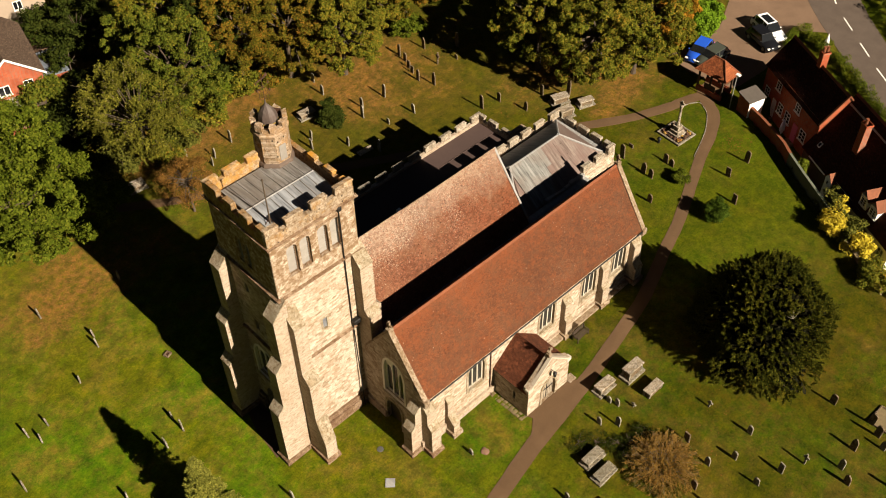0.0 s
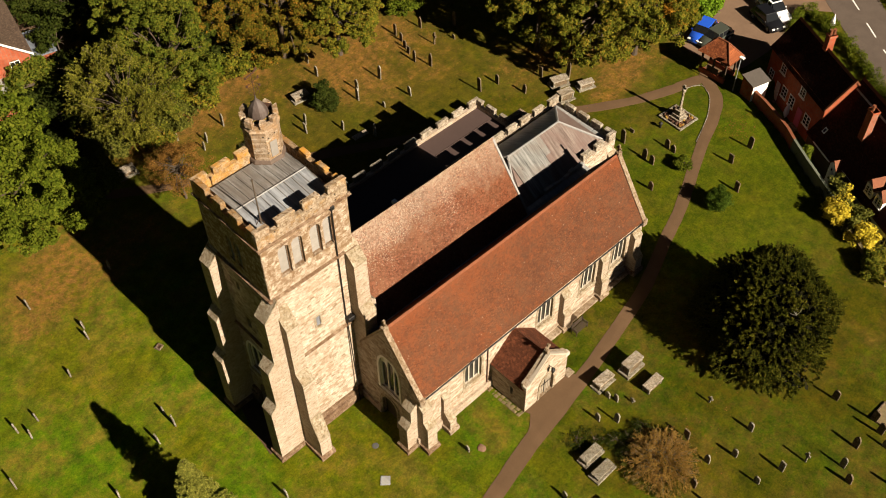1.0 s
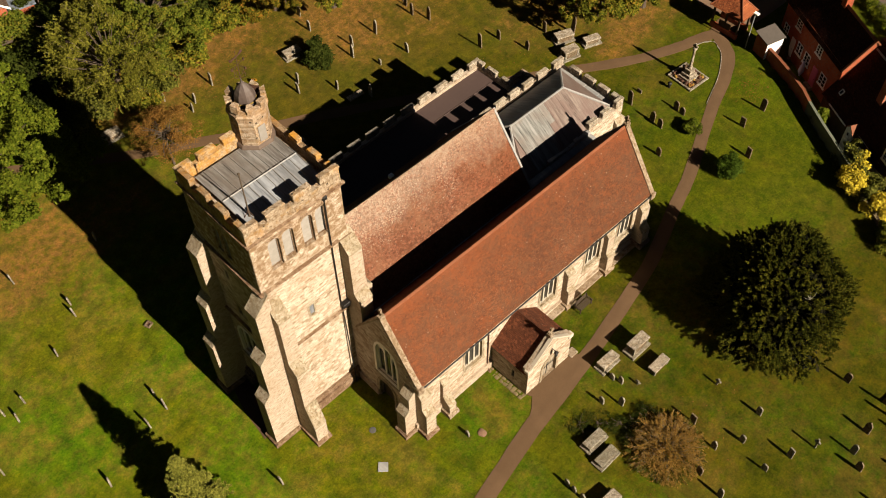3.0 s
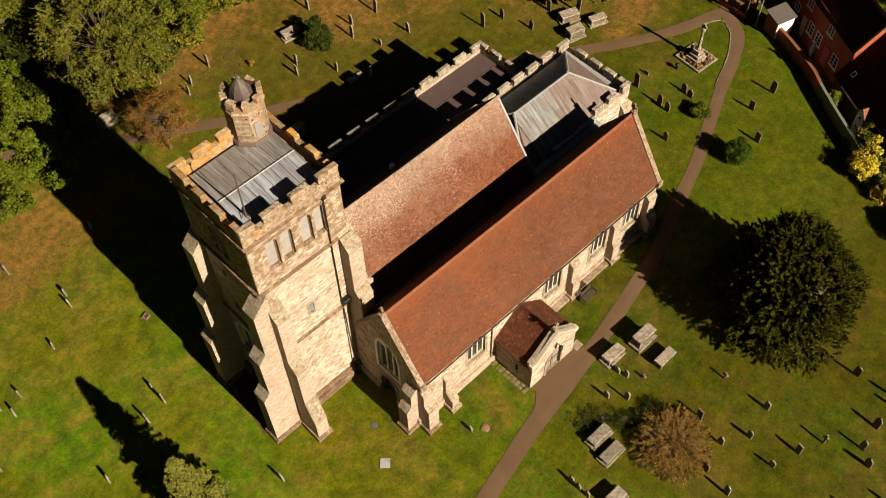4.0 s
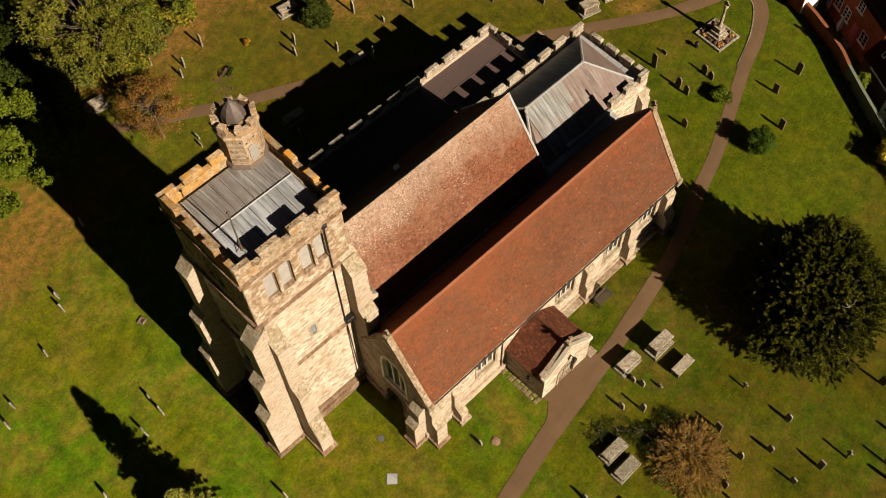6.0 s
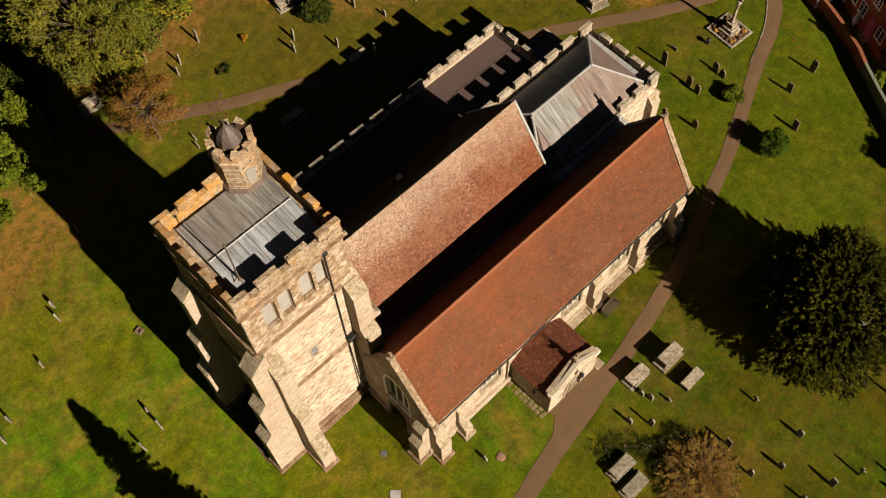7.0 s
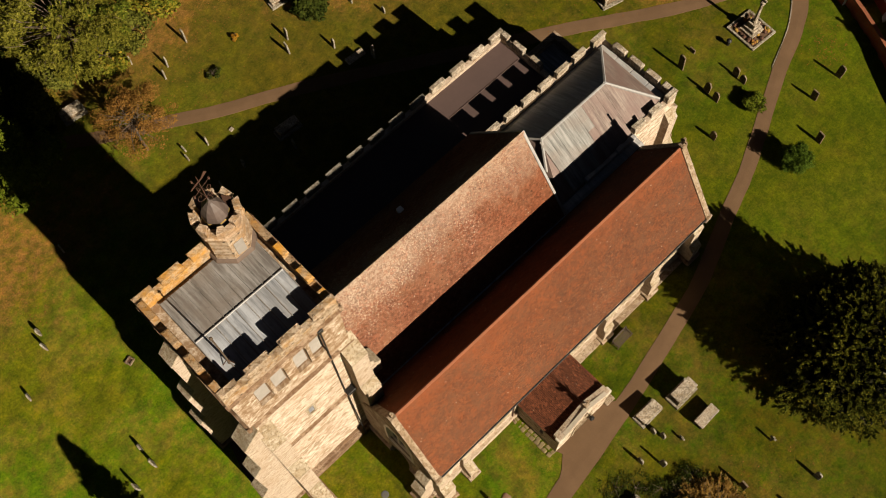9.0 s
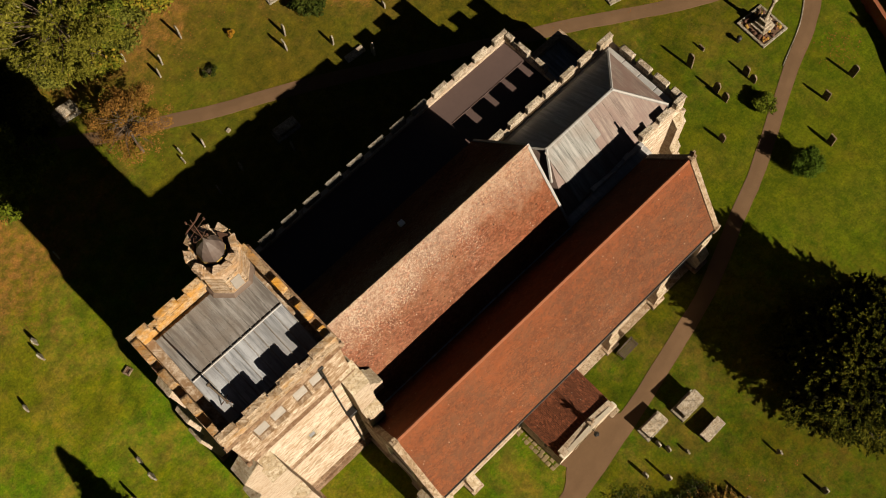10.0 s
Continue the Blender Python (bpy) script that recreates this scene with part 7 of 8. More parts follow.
# ---- houses beyond the north-west trees ----
def brick_house():
    ob = thing("brick_house", 21.9, 81.2, 0.9, "red brick house with brown tiled roof and white gable boards", "house", turn=-12)
    a, b = 2.75, 9.0
    bm = bmesh.new()
    for w in (0.0, b - 0.3):
        panel(bm, [(-a, -0.3), (a, -0.3), (a, 4.5), (0, 6.7), (-a, 4.5)], [], (0, w, 0), (1, 0, 0), (0, 0, 1), (0, 0.3, 0))
    box(bm, -a, 0.3, -0.3, -a + 0.3, b - 0.3, 4.5)
    box(bm, a - 0.3, 0.3, -0.3, a, b - 0.3, 4.5)
    part("wall", bm, "brick", ob)
    for s in (-1, 1):
        bm = bmesh.new()
        tiled(bm, ((0, -0.3, 6.95), (0, b + 0.2, 6.95)), ((s * 3.05, -0.3, 4.4), (s * 3.05, b + 0.2, 4.4)))
        part("roof_slope", bm, "tile_brown", ob)
        bm = bmesh.new()
        prism(bm, [(0, -0.36, 6.75), (s * 3.1, -0.36, 4.2), (s * 3.1, -0.36, 4.42), (0, -0.36, 6.98)], (0, 0.06, 0))
        part("barge_board", bm, "white", ob)
    pane_grid(ob, -1.2, 0, 3.1, 1.6, 1.0, ("y", -1), 3, 1)
    pane_grid(ob, 1.3, 0, 3.2, 0.9, 0.8, ("y", -1), 2, 1)
    pane_grid(ob, -0.8, 0, 0.9, 2.0, 1.1, ("y", -1), 3, 1)
    # conservatory
    part("conservatory_base", boxed(-2.4, -2.0, -0.2, 0.2, -0.02, 0.5), "brick", ob)
    for i in range(6):
        part("conservatory_bar", boxed(-2.4 + i * 0.5, -2.0, 0.5, -2.34 + i * 0.5, -1.94, 2.1), "white", ob)
    bm = bmesh.new()
    prism(bm, [(-2.5, -2.1, 2.1), (-2.5, 0.0, 2.6), (-2.5, 0.0, 2.66), (-2.5, -2.1, 2.16)], (2.8, 0, 0))
    part("conservatory_roof", bm, "lead_pale", ob)
    part("extension", boxed(a, 2.0, -0.2, a + 2.4, 6.0, 2.3), "brick", ob)
    part("extension_roof", softbox(a, 1.8, 2.3, a + 2.6, 6.2, 2.45, 0.02), "lead_blue", ob, "flat blue-grey extension roof")


def cream_house():
    ob = thing("cream_house", 27.5, 95.2, None, "cream rendered house with large plain wall", "house", turn=-16)
    part("wall", boxed(-9, 0, -0.2, 4.2, 7, 5.2), "render", ob)
    for s in (0, 1):
        bm = bmesh.new()
        tiled(bm, ((-9.2, 3.5, 8.0), (4.4, 3.5, 8.0)), ((-9.2, -0.3 + s * 7.6, 5.0), (4.4, -0.3 + s * 7.6, 5.0)), cols=12)
        part("roof_slope", bm, "tile_brown", ob)
    for x in (-2.0, 1.5):
        pane_grid(ob, x, 0, 2.9, 0.9, 1.0, ("y", -1), 2, 1)
    part("patio", boxed(-3, -4.0, -0.1, 5, -0.05, 0.05), "yard", ob)


brick_house()
cream_house()
boundary("garden_fence", [(17.0, 77.5), (22.0, 77.0), (28.5, 77.2), (33.0, 84.0), (34.0, 92.0)], 1.5, 0.12, "wood", "dark wooden garden fence behind trees", "wood")


# ---- trees, shrubs, litter ----
def blades(name, p, nrm, a, size, stretch, material, parent, label="", kind=""):
    """Leaves as one mesh: at p, facing nrm, pointing along a, each a small folded blade."""
    n = len(p)
    nrm = nrm / (np.linalg.norm(nrm, axis=1)[:, None] + 1e-6)
    b = np.cross(nrm, a)
    b /= np.linalg.norm(b, axis=1)[:, None] + 1e-6
    tip, back, left, right = p + a * size * stretch, p - a * size * stretch, p + b * size * 0.55 + nrm * size * 0.18, p - b * size * 0.55 + nrm * size * 0.18
    v = np.stack([back, left, tip, right], axis=1).reshape(-1, 3) * U
    me = bpy.data.meshes.new(name)
    me.vertices.add(4 * n)
    me.vertices.foreach_set("co", v.ravel())
    me.loops.add(4 * n)
    me.loops.foreach_set("vertex_index", np.arange(4 * n))
    me.polygons.add(n)
    me.polygons.foreach_set("loop_start", np.arange(0, 4 * n, 4))
    me.update(calc_edges=True)
    me.materials.append(M[material])
    ob = new(name, me)
    ob.parent = parent
    return tagged(ob, label, kind=kind)


def leaves(name, centres, radii, count, size, material, parent, flat=0.6, up=0.25, stretch=1.0, label="", seed=1, kind="", spray=0.0):
    """A crown: clumps of single leaves. centres, radii: the clumps, in plan units from the thing's base."""
    g = np.random.default_rng(seed)
    c = np.repeat(np.asarray(centres, float), count, axis=0)
    r = np.repeat(np.asarray(radii, float), count)
    n = len(c)
    d = g.normal(size=(n, 3))
    d /= np.linalg.norm(d, axis=1)[:, None]
    p = c + d * (r * (0.35 + 0.65 * g.random(n) ** 0.6))[:, None] * np.array([1, 1, flat])
    nrm = d * 0.7 + g.normal(size=(n, 3)) * 0.55 + np.array([0, 0, up * 2])
    nrm /= np.linalg.norm(nrm, axis=1)[:, None]
    a = np.cross(nrm, g.normal(size=(n, 3)))
    a /= np.linalg.norm(a, axis=1)[:, None]
    if spray:
        a = a * (1 - spray) + (d + np.array([0, 0, 0.3])) * spray
        a /= np.linalg.norm(a, axis=1)[:, None]
    return blades(name, p, nrm, a, size * (0.6 + 0.8 * g.random(n))[:, None], stretch, material, parent, label, kind)


def sprays(name, base, way, length, count, width, size, stretch, material, parent, seed, droop=0.12):
    """Feathery shoots: leaves set along each shoot from its base, narrowing to its tip."""
    g = np.random.default_rng(seed)
    base, way, length = (np.repeat(np.asarray(v, float), count, axis=0) for v in (base, way, length))
    n = len(base)
    t = g.random(n) ** 0.8
    side = np.cross(way, g.normal(size=(n, 3)))
    side /= np.linalg.norm(side, axis=1)[:, None] + 1e-6
    wide = np.abs(g.normal(size=n)) * width * (1.1 - 0.85 * t)
    p = base + way * (length * t)[:, None] + side * wide[:, None]
    p[:, 2] -= droop * length * t * t
    a = way * 0.6 + side * 0.6 + g.normal(size=(n, 3)) * 0.25
    a /= np.linalg.norm(a, axis=1)[:, None]
    nrm = g.normal(size=(n, 3)) * 0.6 + np.array([0, 0, 0.8]) + side * 0.4
    return blades(name, p, nrm, a, size * (0.6 + 0.8 * g.random(n))[:, None], stretch, material, parent)


def boughs(rx, ry, z0, z1, seed, count=34, each=9, reach=0.24):
    """Clumps gathered into separate boughs over an uneven crown, with gaps between them."""
    g = np.random.default_rng(seed)
    zc, rz, out, rad = (z0 + z1) / 2, (z1 - z0) / 2, [], []
    off, held = Vector((seed * 2.9, seed * 1.7, 3.0)), []
    tries = 0
    while len(held) < count and tries < 4000:
        tries += 1
        d = g.normal(size=3)
        d /= np.linalg.norm(d)
        k = (0.5 + 0.5 * g.random() ** 0.4) * (1 + 0.5 * noise.noise(Vector(d) * 1.5 + off))
        q = np.array([d[0] * rx * k, d[1] * ry * k, zc + d[2] * rz * k])
        rb = min(rx, ry) * reach * g.uniform(0.65, 1.25)
        if d[2] < -0.55 or any(np.linalg.norm(q - w) < 0.72 * (rb + v) for w, v in held):
            continue
        held.append((q, rb))
        out.append(q)
        rad.append(rb * 0.7)
        for _ in range(each):
            e = g.normal(size=3) + d * 0.9 + np.array([0, 0, 0.5])
            e /= np.linalg.norm(e)
            out.append(q + e * rb * g.uniform(0.6, 1.05) * np.array([1, 1, 0.72]))
            rad.append(rb * g.uniform(0.26, 0.46))
    return out, rad


def crown_clumps(n, rx, ry, z0, z1, rclump, seed, shape="round", lumps=0.34, core=0.55):
    """Clump centres on and inside an uneven crown."""
    g = np.random.default_rng(seed)
    out, rad = [], []
    zc, rz = (z0 + z1) / 2, (z1 - z0) / 2
    off = Vector((seed * 3.7, seed * 1.3, 0))
    while len(out) < n:
        d = g.normal(size=3)
        d /= np.linalg.norm(d)
        if shape == "dome" and d[2] < -0.25:
            continue
        k = (core + (1 - core) * g.random() ** 0.5) * (1 + lumps * 2 * noise.noise(Vector(d) * 1.7 + off))
        q = [d[0] * rx * k, d[1] * ry * k, zc + d[2] * rz * k]
        if shape == "dome":
            k = min(k, 1.12)
            q = [d[0] * rx * k, d[1] * ry * k, z0 + (0.25 + d[2]) / 1.25 * (z1 - z0) * k]
        out.append(q)
        rad.append(rclump * (0.7 + 0.6 * g.random()))
    return out, rad


def tree(name, x, y, r, z0, z1, material, label, seed, clumps=70, per=170, size=0.16, trunk=0.28, rc=1.15, shape="round", ry=None, core=0.55, lean=(0, 0), category="tree", flat=0.6, stretch=1.0, limbs=12, spray=0.0, lumps=0.34):
    low = SUNK * sunken(x, y)
    z1 += low
    ob = thing(name, x, y, gz(x) - low, label, category)
    if shape == "boughs":
        cs, rs = boughs(r, ry or r, z0, z1, seed, clumps)
    else:
        cs, rs = crown_clumps(clumps, r, ry or r, z0, z1, rc, seed, shape, core=core, lumps=lumps)
    cs = [(a + lean[0], b + lean[1], c) for a, b, c in cs]
    g = random.Random(seed)
    bm = bmesh.new()
    top = z0 + (z1 - z0) * 0.55
    mid = (lean[0] * 0.4 + g.uniform(-.15, .15), lean[1] * 0.4 + g.uniform(-.15, .15), top * 0.5)
    crown = (lean[0], lean[1], top)
    tube(bm, [(0, 0, -0.15), (0.02, 0.01, 0.3), mid, crown], trunk, trunk * 0.45, 8)
    for q in g.sample(cs, min(limbs, len(cs))):
        s = g.uniform(0.35, 0.9)
        o = Vector(mid).lerp(Vector(crown), s)
        m = o.lerp(Vector(q), 0.5) + Vector((g.uniform(-.3, .3), g.uniform(-.3, .3), g.uniform(0, .4)))
        tube(bm, [o, m, q], trunk * 0.35, trunk * 0.08, 5)
    part("trunk", bm, "bark", ob)
    leaves("crown", cs, rs, per, size, material, ob, flat=flat, seed=seed, stretch=stretch, spray=spray)
    return ob


def yew(x, y, r, h, seed):
    """A broad old yew: dense inside, its shade painted near-black, with feathery shoots all over a blunt crown."""
    ob = thing("yew_tree", x, y, None, "large dark spreading yew tree on the churchyard lawn", "tree")
    g = np.random.default_rng(seed)
    at = lambda s, a, k: np.array([math.cos(a) * r * k, math.sin(a) * r * k * 1.07, 0.15 + h * s])

    def girth(s, a):
        d = Vector((math.cos(a) * 1.3, math.sin(a) * 1.3, s * 2.2))
        return (1 - s ** 2.8) ** 0.5 * (0.93 + 0.1 * s) * (1 + 0.24 * noise.noise(d + Vector((seed, 0, 0))) + 0.16 * noise.noise(d * 2.6))
    bm = bmesh.new()
    tube(bm, [(0, 0, -0.15), (0.1, 0, 0.8), (0.0, 0.1, h * 0.7)], 0.55, 0.15, 9)
    base, way, length = [], [], []
    for i in range(2300):
        s = g.random() ** 0.8 * 0.995
        a = g.uniform(0, math.tau)
        k = girth(s, a)
        k = k - abs(g.normal()) * 0.07 if k > 0.3 else k * g.random() ** 0.5
        out = np.array([math.cos(a), math.sin(a), 0.0])
        w = out * (0.95 - 0.55 * s) + np.array([0, 0, 0.2 + 0.75 * s]) + g.normal(size=3) * 0.3
        w /= np.linalg.norm(w)
        base.append(at(s, a, max(k, 0.0)) - w * 0.25)
        way.append(w)
        length.append(g.uniform(0.4, 0.8) * (1.4 if g.random() < 0.08 else 1.0))
        if i % 60 == 0:
            tube(bm, [(0, 0, 0.6 + h * s * 0.6), at(s, a, k * 0.9)], 0.12, 0.03, 5)
    part("trunk", bm, "bark", ob)
    sprays("crown", base, way, length, 80, 0.085, 0.045, 1.8, "leaf_yew", ob, seed)
    # inner leaves, coloured near-black for the shade between the shoots
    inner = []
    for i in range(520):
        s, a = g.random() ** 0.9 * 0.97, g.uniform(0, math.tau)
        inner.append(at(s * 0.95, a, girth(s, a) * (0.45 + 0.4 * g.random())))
    leaves("inner_foliage", inner, [0.55] * len(inner), 42, 0.2, "leaf_inner_shade", ob, seed=seed + 1)
    bm = bmesh.new()
    q = Vector(at(0.86, -2.3, 0.62))
    for e in ((0.5, 0.35, 0.25), (0.1, 0.55, 0.3), (-0.35, 0.25, 0.2), (0.45, -0.1, 0.3)):
        tube(bm, [q, q + Vector(e) * 0.6, q + Vector(e) * 1.1 + Vector((0.05, 0.08, 0))], 0.022, 0.01, 5)
    part("dead_branch", bm, "grave", ob, "bleached dead branch tips")


# the big tree west of the church
tree("tree", 14.6, 65.0, 5.8, 1.2, 12.4, "leaf_lime", "large broad-leaved tree with bright yellow-green leaves", 11, 110, 100, 0.115, 0.4, shape="boughs", flat=0.8)
tree("tree", 23.6, 79.6, 1.9, 0.6, 4.6, "leaf_mid", "green tree between the gardens", 12, 60, 190, 0.15, 0.25, 0.9)
def wispy_tree(x, y, r, h, seed):
    """A broad bushy tree of long thin shoots, with its bare branches showing."""
    ob = thing("tree", x, y, None, "broad dull olive tree with wispy shoots and bare twigs", "tree")
    cs, rs = boughs(r, r, 0.4, h, seed, 60, 7, 0.25)
    g = np.random.default_rng(seed)
    base, way, length = [], [], []
    bm = bmesh.new()
    tube(bm, [(0, 0, -0.15), (0.1, 0.1, h * 0.3), (0, 0, h * 0.5)], 0.32, 0.16, 8)
    twigs = bmesh.new()
    for i, q in enumerate(cs):
        out = np.array([q[0], q[1], max(q[2] - h * 0.3, 0.1) * 0.9])
        out /= np.linalg.norm(out) + 1e-6
        for _ in range(6):
            w = out + g.normal(size=3) * 0.42
            w /= np.linalg.norm(w)
            base.append(np.asarray(q) + g.normal(size=3) * 0.2 - w * 0.2)
            way.append(w)
            length.append(g.uniform(0.45, 1.0))
        if i % 9 == 0:
            tube(bm, [(0, 0, h * 0.3), np.asarray(q) * (0.5, 0.5, 0.7), q], 0.06, 0.02, 5)
        if i % 3 == 0 and q[2] > h * 0.45:
            e = np.asarray(q) + out * g.uniform(0.5, 0.95) + g.normal(size=3) * 0.15
            tube(twigs, [np.asarray(q) * 0.92, np.asarray(q) + out * 0.25, e], 0.016, 0.007, 4)
    part("trunk", bm, "bark", ob)
    part("brushwood", twigs, "twig", ob, "pale bare twigs", kind="stuff")
    sprays("crown", base, way, length, 22, 0.1, 0.06, 1.5, "leaf_wisp", ob, seed, 0.2)


wispy_tree(28.0, 70.2, 3.9, 8.6, 20)


def wispy_shrub(x, y, r, h, seed):
    """A low spreading shrub of thin arching shoots, russet within and greener at its skirts."""
    ob = thing("russet_shrub", x, y, None, "spreading wispy russet-brown shrub among graves", "shrub")
    g = np.random.default_rng(seed)
    bm = bmesh.new()
    sets = {"leaf_russet": ([], [], []), "leaf_dull": ([], [], [])}
    for i in range(1300):
        a, d = g.uniform(0, math.tau), g.random() ** 0.6
        out = np.array([math.cos(a), math.sin(a), 0.0])
        q = out * r * d * (0.9 + 0.12 * noise.noise(Vector((math.cos(a) * 2, math.sin(a) * 2, seed)))) + np.array([0, 0, h * (1 - d * d) ** 0.6 * g.uniform(0.25, 0.85)])
        w = out * (0.35 + 0.7 * d) + np.array([0, 0, 0.75 - 0.55 * d]) + g.normal(size=3) * 0.35
        w /= np.linalg.norm(w)
        b, v, n = sets["leaf_dull" if d > 0.8 and g.random() < 0.4 else "leaf_russet"]
        b.append(q)
        v.append(w)
        n.append(g.uniform(0.25, 0.6))
        if i % 4 == 0:
            tube(bm, [out * r * d * 0.3 + np.array([0, 0, 0.02]), q, q + w * n[-1] * 0.9], 0.014, 0.005, 4)
    part("brushwood", bm, "twig", ob, "thin pale arching stems", kind="stuff")
    for m, (b, v, n) in sets.items():
        sprays("foliage", b, v, n, 30, 0.08, 0.022, 3.0, m, ob, seed + len(m), 0.35)


# the north belt
BELT = ((32.6, 70.8, 4.2, 0.6, 10.5, "leaf_mid"), (32.2, 75.6, 2.8, 1.5, 9.5, "leaf_mid"), (36.4, 77.8, 4.2, 1.5, 13.0, "leaf_oak"),
        (37.4, 73.6, 3.6, 1.2, 10.5, "leaf_dark"), (40.0, 71.0, 3.8, 1.5, 11.0, "leaf_autumn"), (43.8, 68.6, 3.6, 1.6, 10.0, "leaf_autumn"), (47.8, 65.0, 3.4, 1.6, 9.5, "leaf_oak"),
        (52.6, 66.8, 3.6, 1.6, 10.5, "leaf_oak"), (57.0, 66.2, 3.5, 1.6, 10.0, "leaf_autumn"), (41.5, 80.0, 5.0, 2.0, 13.5, "leaf_autumn"))
for i, (x, y, r, z0, z1, m) in enumerate(BELT):
    kind = {"leaf_dull": "dense dull green tree in the boundary belt", "leaf_dark": "dark green tree in the boundary belt", "leaf_mid": "green broad-leaved tree in the boundary belt",
            "leaf_oak": "olive-green oak in the boundary belt", "leaf_autumn": "oak turning brown and orange in the boundary belt"}[m]
    tree("tree", x, y, r, z0, z1, m, kind, 21 + i, 70, 82, 0.092, 0.3, shape="boughs", flat=0.8, limbs=26)
BELT2 = ((49.0, 76.0, 5.0, 2.0, 13.0, "leaf_oak"), (57.0, 75.5, 5.0, 2.0, 13.0, "leaf_oak"), (64.5, 71.0, 4.5, 2.0, 12.5, "leaf_autumn"), (63.5, 79.0, 5.0, 2.0, 13.0, "leaf_autumn"), (70.0, 65.0, 5.0, 2.0, 13.0, "leaf_oak"),
         (61.4, 51.8, 3.4, 1.6, 9.5, "leaf_oak"), (63.9, 46.8, 4.4, 0.9, 10.0, "leaf_oak"), (67.4, 44.8, 4.2, 0.6, 9.8, "leaf_oak"), (71.3, 45.6, 3.0, 1.0, 9.0, "leaf_orange"), (69.0, 54.5, 5.0, 2.0, 12.5, "leaf_oak"), (76.0, 51.5, 4.6, 2.0, 12.0, "leaf_autumn"))
for i, (x, y, r, z0, z1, m) in enumerate(BELT2):
    kind = {"leaf_oak": "large spreading oak with olive-green leaves", "leaf_autumn": "oak turning brown and orange", "leaf_orange": "tree with orange-brown autumn leaves"}[m]
    tree("tree", x, y, r, z0, z1, m, kind, 40 + i, 74, 82, 0.098, 0.34, shape="boughs", flat=0.8, limbs=26)
# dark shrubs added to fill the gap where shade lies between the gardens
for i, (x, y, r, h) in enumerate(((21.0, 70.5, 2.0, 3.5), (20.2, 68.0, 1.6, 2.6), (23.2, 74.5, 2.2, 5.0), (21.5, 66.8, 1.3, 2.0), (28.3, 83.6, 2.2, 5.5), (31.4, 87.2, 2.6, 6.5), (26.6, 79.8, 1.5, 3.5), (34.4, 90.5, 2.6, 6.5), (29.2, 90.6, 2.0, 5.0))):
    tree("shrub", x, y, r, 0.0, h, "leaf_dark", "added dark shrub filling the shaded gap between garden trees", 60 + i, 40, 150, 0.13, 0.1, 0.7, category="shrub")
# undergrowth along the belt
for i, (x, y, r, h, m) in enumerate(((24.8, 69.0, 1.6, 2.6, "leaf_dull"), (28.4, 67.6, 1.9, 2.6, "leaf_oak"), (31.2, 67.8, 1.7, 2.4, "leaf_dull"), (34.4, 69.0, 1.7, 3.0, "leaf_oak"), (36.6, 71.2, 1.6, 2.6, "leaf_lime"),
                                     (39.4, 70.2, 1.6, 2.2, "leaf_oak"), (42.6, 69.6, 1.5, 2.0, "leaf_autumn"), (51.8, 66.4, 1.5, 2.0, "leaf_oak"), (56.4, 65.4, 1.4, 1.8, "leaf_lime"), (22.6, 67.6, 1.5, 2.4, "leaf_dull"))):
    tree("shrub", x, y, r, 0.0, h, m, "dense bramble and shrub undergrowth at the churchyard edge", 70 + i, 26, 150, 0.13, 0.08, 0.7, category="shrub")
# single trees and shrubs of the churchyard
yew(47.95, 17.15, 4.6, 8.25, 90)
tree("small_tree", 26.4, 59.8, 2.6, 1.4, 4.6, "leaf_thin", "small tree with sparse russet autumn leaves", 91, 130, 95, 0.06, 0.13, 0.5, lean=(0.4, 0.9), limbs=50)
tree("small_yew", 42.3, 60.7, 1.15, 0.05, 2.1, "leaf_dark", "small dark conical yew on the grass", 92, 60, 130, 0.09, 0.08, 0.42, "dome", stretch=1.4, category="shrub")
tree("round_bush", 56.75, 27.45, 0.9, 0.1, 2.0, "leaf_holly", "rounded glossy green bush beside the path", 93, 120, 150, 0.06, 0.08, 0.34, category="shrub", core=0.2, lumps=0.1)
tree("small_bush", 58.5, 32.3, 0.62, 0.0, 0.9, "leaf_lime", "low green bush on the grass", 94, 26, 110, 0.08, 0.05, 0.32, category="shrub")
wispy_shrub(35.2, 16.2, 2.7, 1.4, 95)
# low brambles whose dark leaves also stand in for the shrub's shadow
for i, (x, y, r, h) in enumerate(((33.3, 20.5, 1.3, 0.12), (34.4, 19.4, 1.0, 0.2), (32.5, 21.3, 1.0, 0.1), (35.0, 18.8, 0.7, 0.4), (33.9, 18.3, 0.6, 0.4), (36.3, 18.6, 0.8, 0.4))):
    tree("bramble_shade_patch", x, y, r, 0.0, h, "leaf_dark", "low dark green bramble and ivy partly standing in for shrub shadow", 140 + i, 50, 36, 0.04, 0.04, 0.24, "dome", category="undergrowth", core=0.1)
tree("rose_bush", 33.5, 61.1, 0.45, 0.0, 0.6, "leaf_dark", "small dark rose bush on the grass", 96, 10, 70, 0.06, 0.03, 0.22, category="shrub")
tree("flower_pot_plant", 36.6, 62.5, 0.28, 0.1, 0.5, "leaf_orange", "small clump of orange-yellow flowers on a grave", 97, 8, 60, 0.05, 0.03, 0.14, category="flowers")
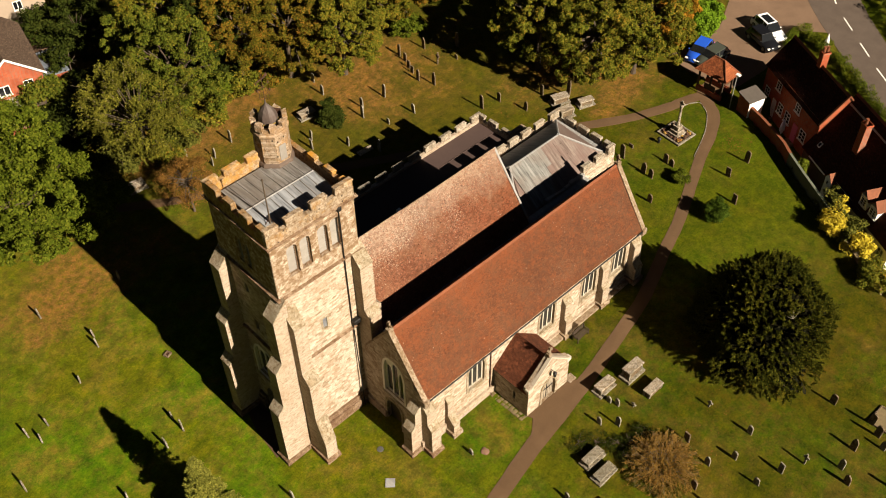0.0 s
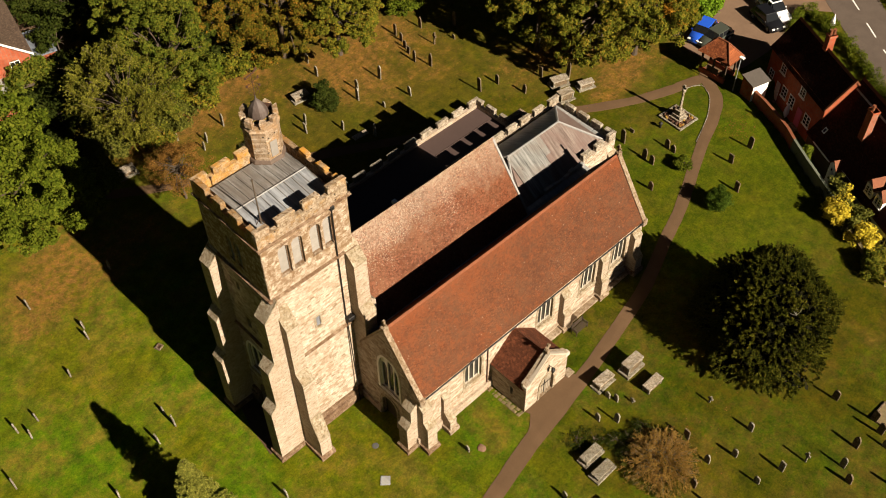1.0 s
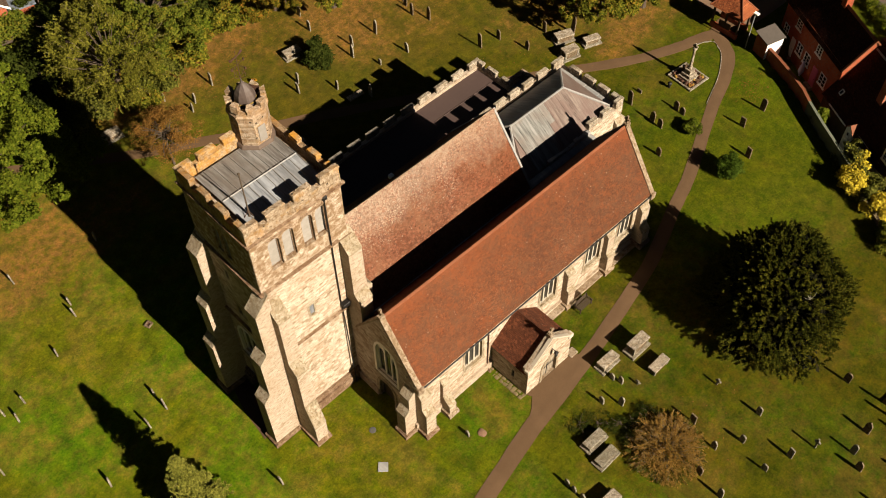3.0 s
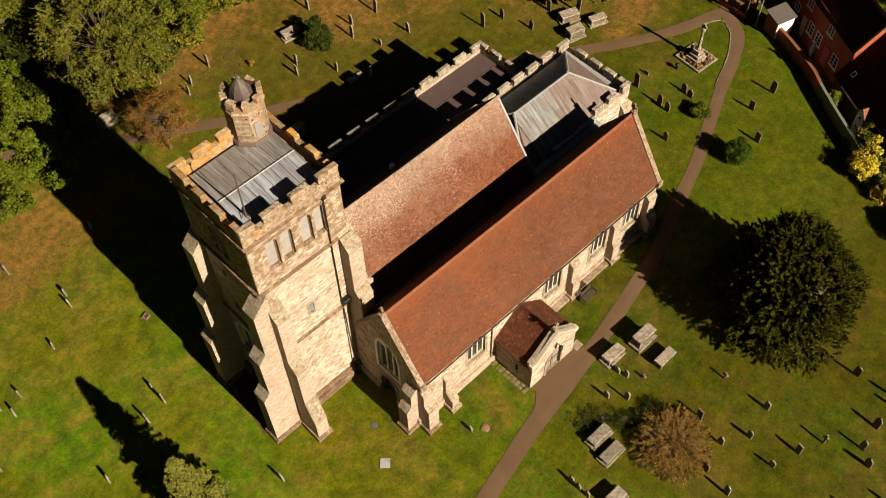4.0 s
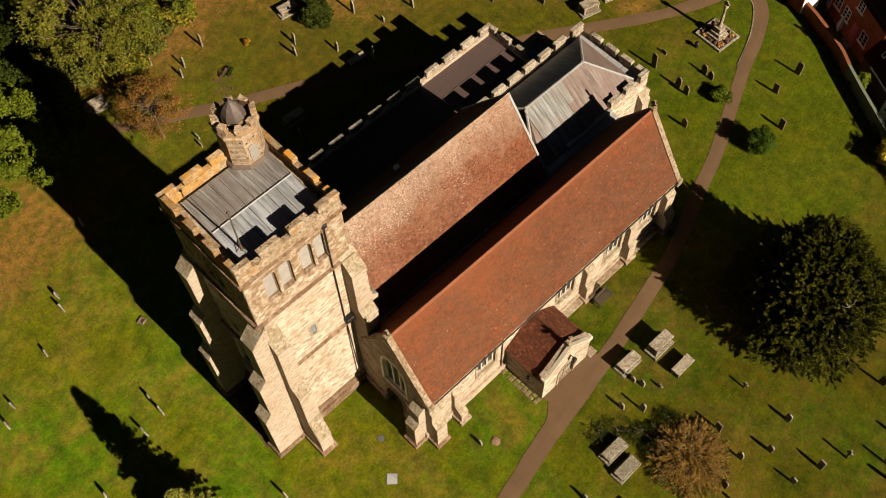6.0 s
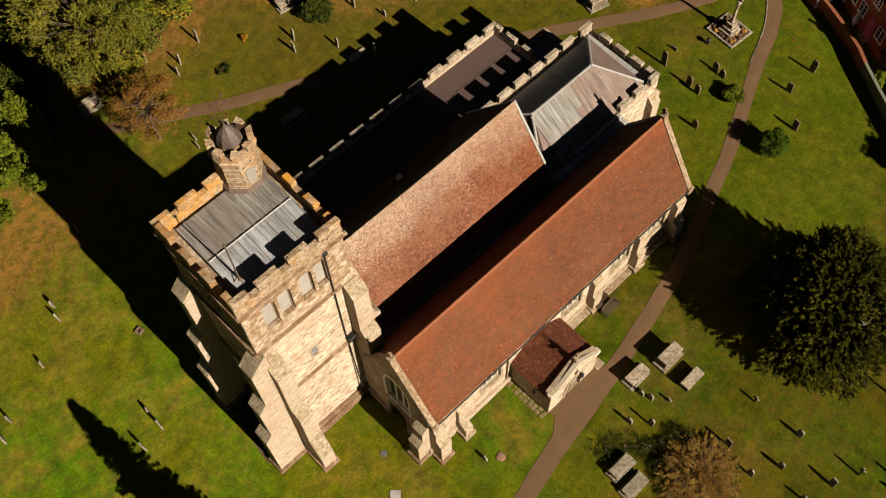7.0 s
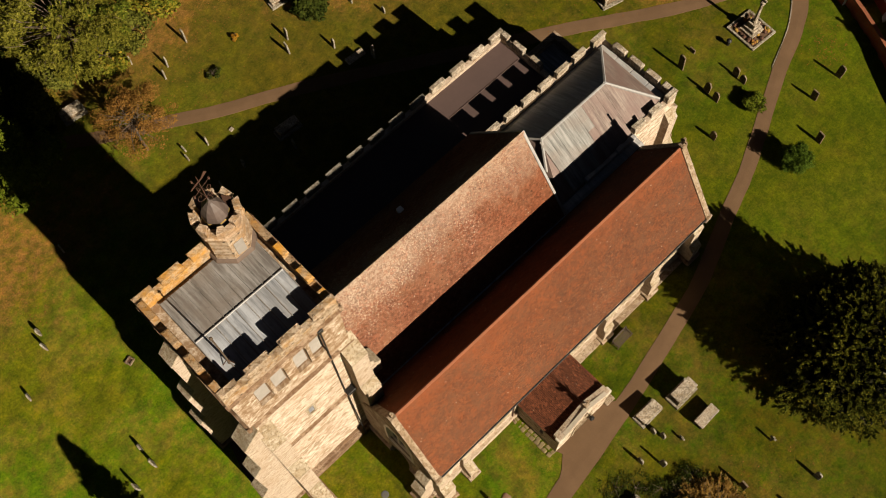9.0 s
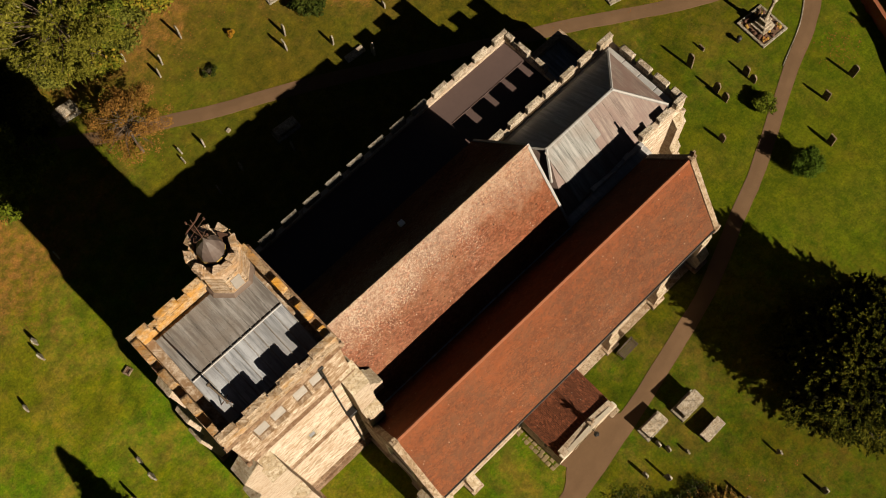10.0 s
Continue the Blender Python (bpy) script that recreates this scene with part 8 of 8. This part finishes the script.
for i, (x, y, r, h, m, words) in enumerate(((64.5, 21.2, 1.25, 2.0, "leaf_dull", "grey-green garden bush by the cottage"), (62.4, 20.0, 0.9, 1.7, "leaf_yellow", "golden-yellow garden bush by the cottage"),
                                            (63.9, 20.6, 0.9, 1.8, "leaf_yellow", "golden-yellow garden bush by the cottage"), (63.1, 19.1, 1.1, 1.8, "leaf_dull", "grey-green garden bush by the cottage"),
                                            (61.6, 17.0, 1.0, 1.7, "leaf_yellow", "golden-yellow garden bush by the cottage"), (60.0, 14.9, 1.2, 1.2, "leaf_oak", "clipped green garden bush by the cottage"),
                                            (66.7, 25.7, 0.35, 0.8, "leaf_lime", "green garden bush behind the wall"))):
    tree("garden_bush", x, y, r, 0.1, h, m, words, 100 + i, 40, 130, 0.1, 0.06, 0.5, category="shrub")
for i, (x, y, r, h) in enumerate(((76.6, 44.0, 1.5, 2.6), (78.6, 45.0, 1.6, 2.8))):
    tree("garden_bush", x, y, r, 0.1, h, "leaf_vivid", "bright green shrub beside the yard", 110 + i, 46, 150, 0.12, 0.08, 0.6, category="shrub")


def hedge(x0, y0, x1, y1, w, h, seed, material="leaf_holly"):
    n = int(math.hypot(x1 - x0, y1 - y0) * 9)
    g = random.Random(seed)
    h = h * 0.8
    ob = thing("hedge", x0, y0, None, "clipped green hedge along the lane", "hedge")
    cs = [((x1 - x0) * t + g.uniform(-w, w) / 2, (y1 - y0) * t + g.uniform(-w, w) / 2, g.uniform(0.2, h)) for t in [(i + 0.5) / n for i in range(n)]]
    bm = bmesh.new()
    for t in (0.1, 0.4, 0.7, 0.95):
        tube(bm, [((x1 - x0) * t, (y1 - y0) * t, -0.1), ((x1 - x0) * t, (y1 - y0) * t, h * 0.7)], 0.06, 0.03, 5)
    part("brushwood", bm, "bark", ob)
    leaves("foliage", cs, [0.36] * n, 110, 0.06, material, ob, flat=0.9, seed=seed)


hedge(80.2, 35.9, 84.3, 37.4, 0.8, 1.3, 120, "leaf_lime")
hedge(84.6, 36.9, 82.2, 31.0, 0.9, 1.4, 121, "leaf_lime")
hedge(82.2, 31.0, 79.0, 26.0, 0.9, 1.4, 122, "leaf_lime")
hedge(79.0, 26.0, 74.0, 18.0, 0.9, 1.4, 123, "leaf_lime")
hedge(99.5, 39.5, 91.0, 29.0, 1.2, 2.4, 124, "leaf_dark")
hedge(91.0, 29.0, 85.5, 20.5, 1.2, 2.4, 125, "leaf_dark")


def conifer(x, y, h, r, seed):
    ob = thing("conifer", x, y, None, "young spruce with drooping green-grey branches", "tree")
    bm = bmesh.new()
    tube(bm, [(0, 0, -0.1), (0, 0, h * 0.6), (0, 0, h)], 0.16, 0.02, 7)
    cs, rs = [], []
    g = random.Random(seed)
    for i in range(460):
        t = g.random() ** 0.9
        z = 0.3 + (h - 0.4) * t
        a = g.uniform(0, math.tau)
        reach = (r * (1 - t) ** 0.95 + 0.08) * g.uniform(0.6, 1.12)
        n = max(2, int(reach / 0.22))
        for k in range(n):
            d = reach * (k + 1) / n
            cs.append((d * math.cos(a) + g.uniform(-.05, .05), d * math.sin(a) + g.uniform(-.05, .05), z + 0.12 * d - 0.1 * d * d))
            rs.append(0.2 - 0.09 * k / n)
        if i % 5 == 0:
            tube(bm, [(0, 0, z), cs[-1]], 0.03, 0.01, 4)
    part("trunk", bm, "bark", ob)
    leaves("crown", cs, rs, 34, 0.05, "leaf_conifer", ob, flat=0.55, stretch=1.8, seed=seed, spray=0.6)


conifer(10.6, 33.75, 8.85, 2.35, 130)


def litter():
    """Fallen leaves under the trees and along the north grass."""
    g = np.random.default_rng(5)
    out = []
    for cx, cy, sx, sy, n in ((45, 66, 9, 2.6, 1500), (33, 68, 5, 2.0, 500), (63, 48.0, 5, 2.6, 900), (58, 62, 4, 2.5, 500), (27, 61.5, 3, 2, 250), (65.6, 31.5, 0.9, 0.7, 160), (36, 15.5, 2.6, 1.4, 150), (13, 58, 4, 2.5, 300)):
        p = np.stack([g.normal(cx, sx, n), g.normal(cy, sy, n)], axis=1)
        out.append(p)
    p = np.concatenate(out)
    p = p[~((p[:, 0] > 25) & (p[:, 0] < 52) & (p[:, 1] > 25) & (p[:, 1] < 47))]
    c = [(a, b, gz(a) + 0.03) for a, b in p]
    leaves("fallen_leaves", c, [0.02] * len(c), 1, 0.05, "leaf_fallen", None, up=2.0, label="", seed=6, kind="stuff")


litter()
tagged(bpy.data.objects["fallen_leaves"], "scattered orange-brown fallen leaves on the grass", "leaves")
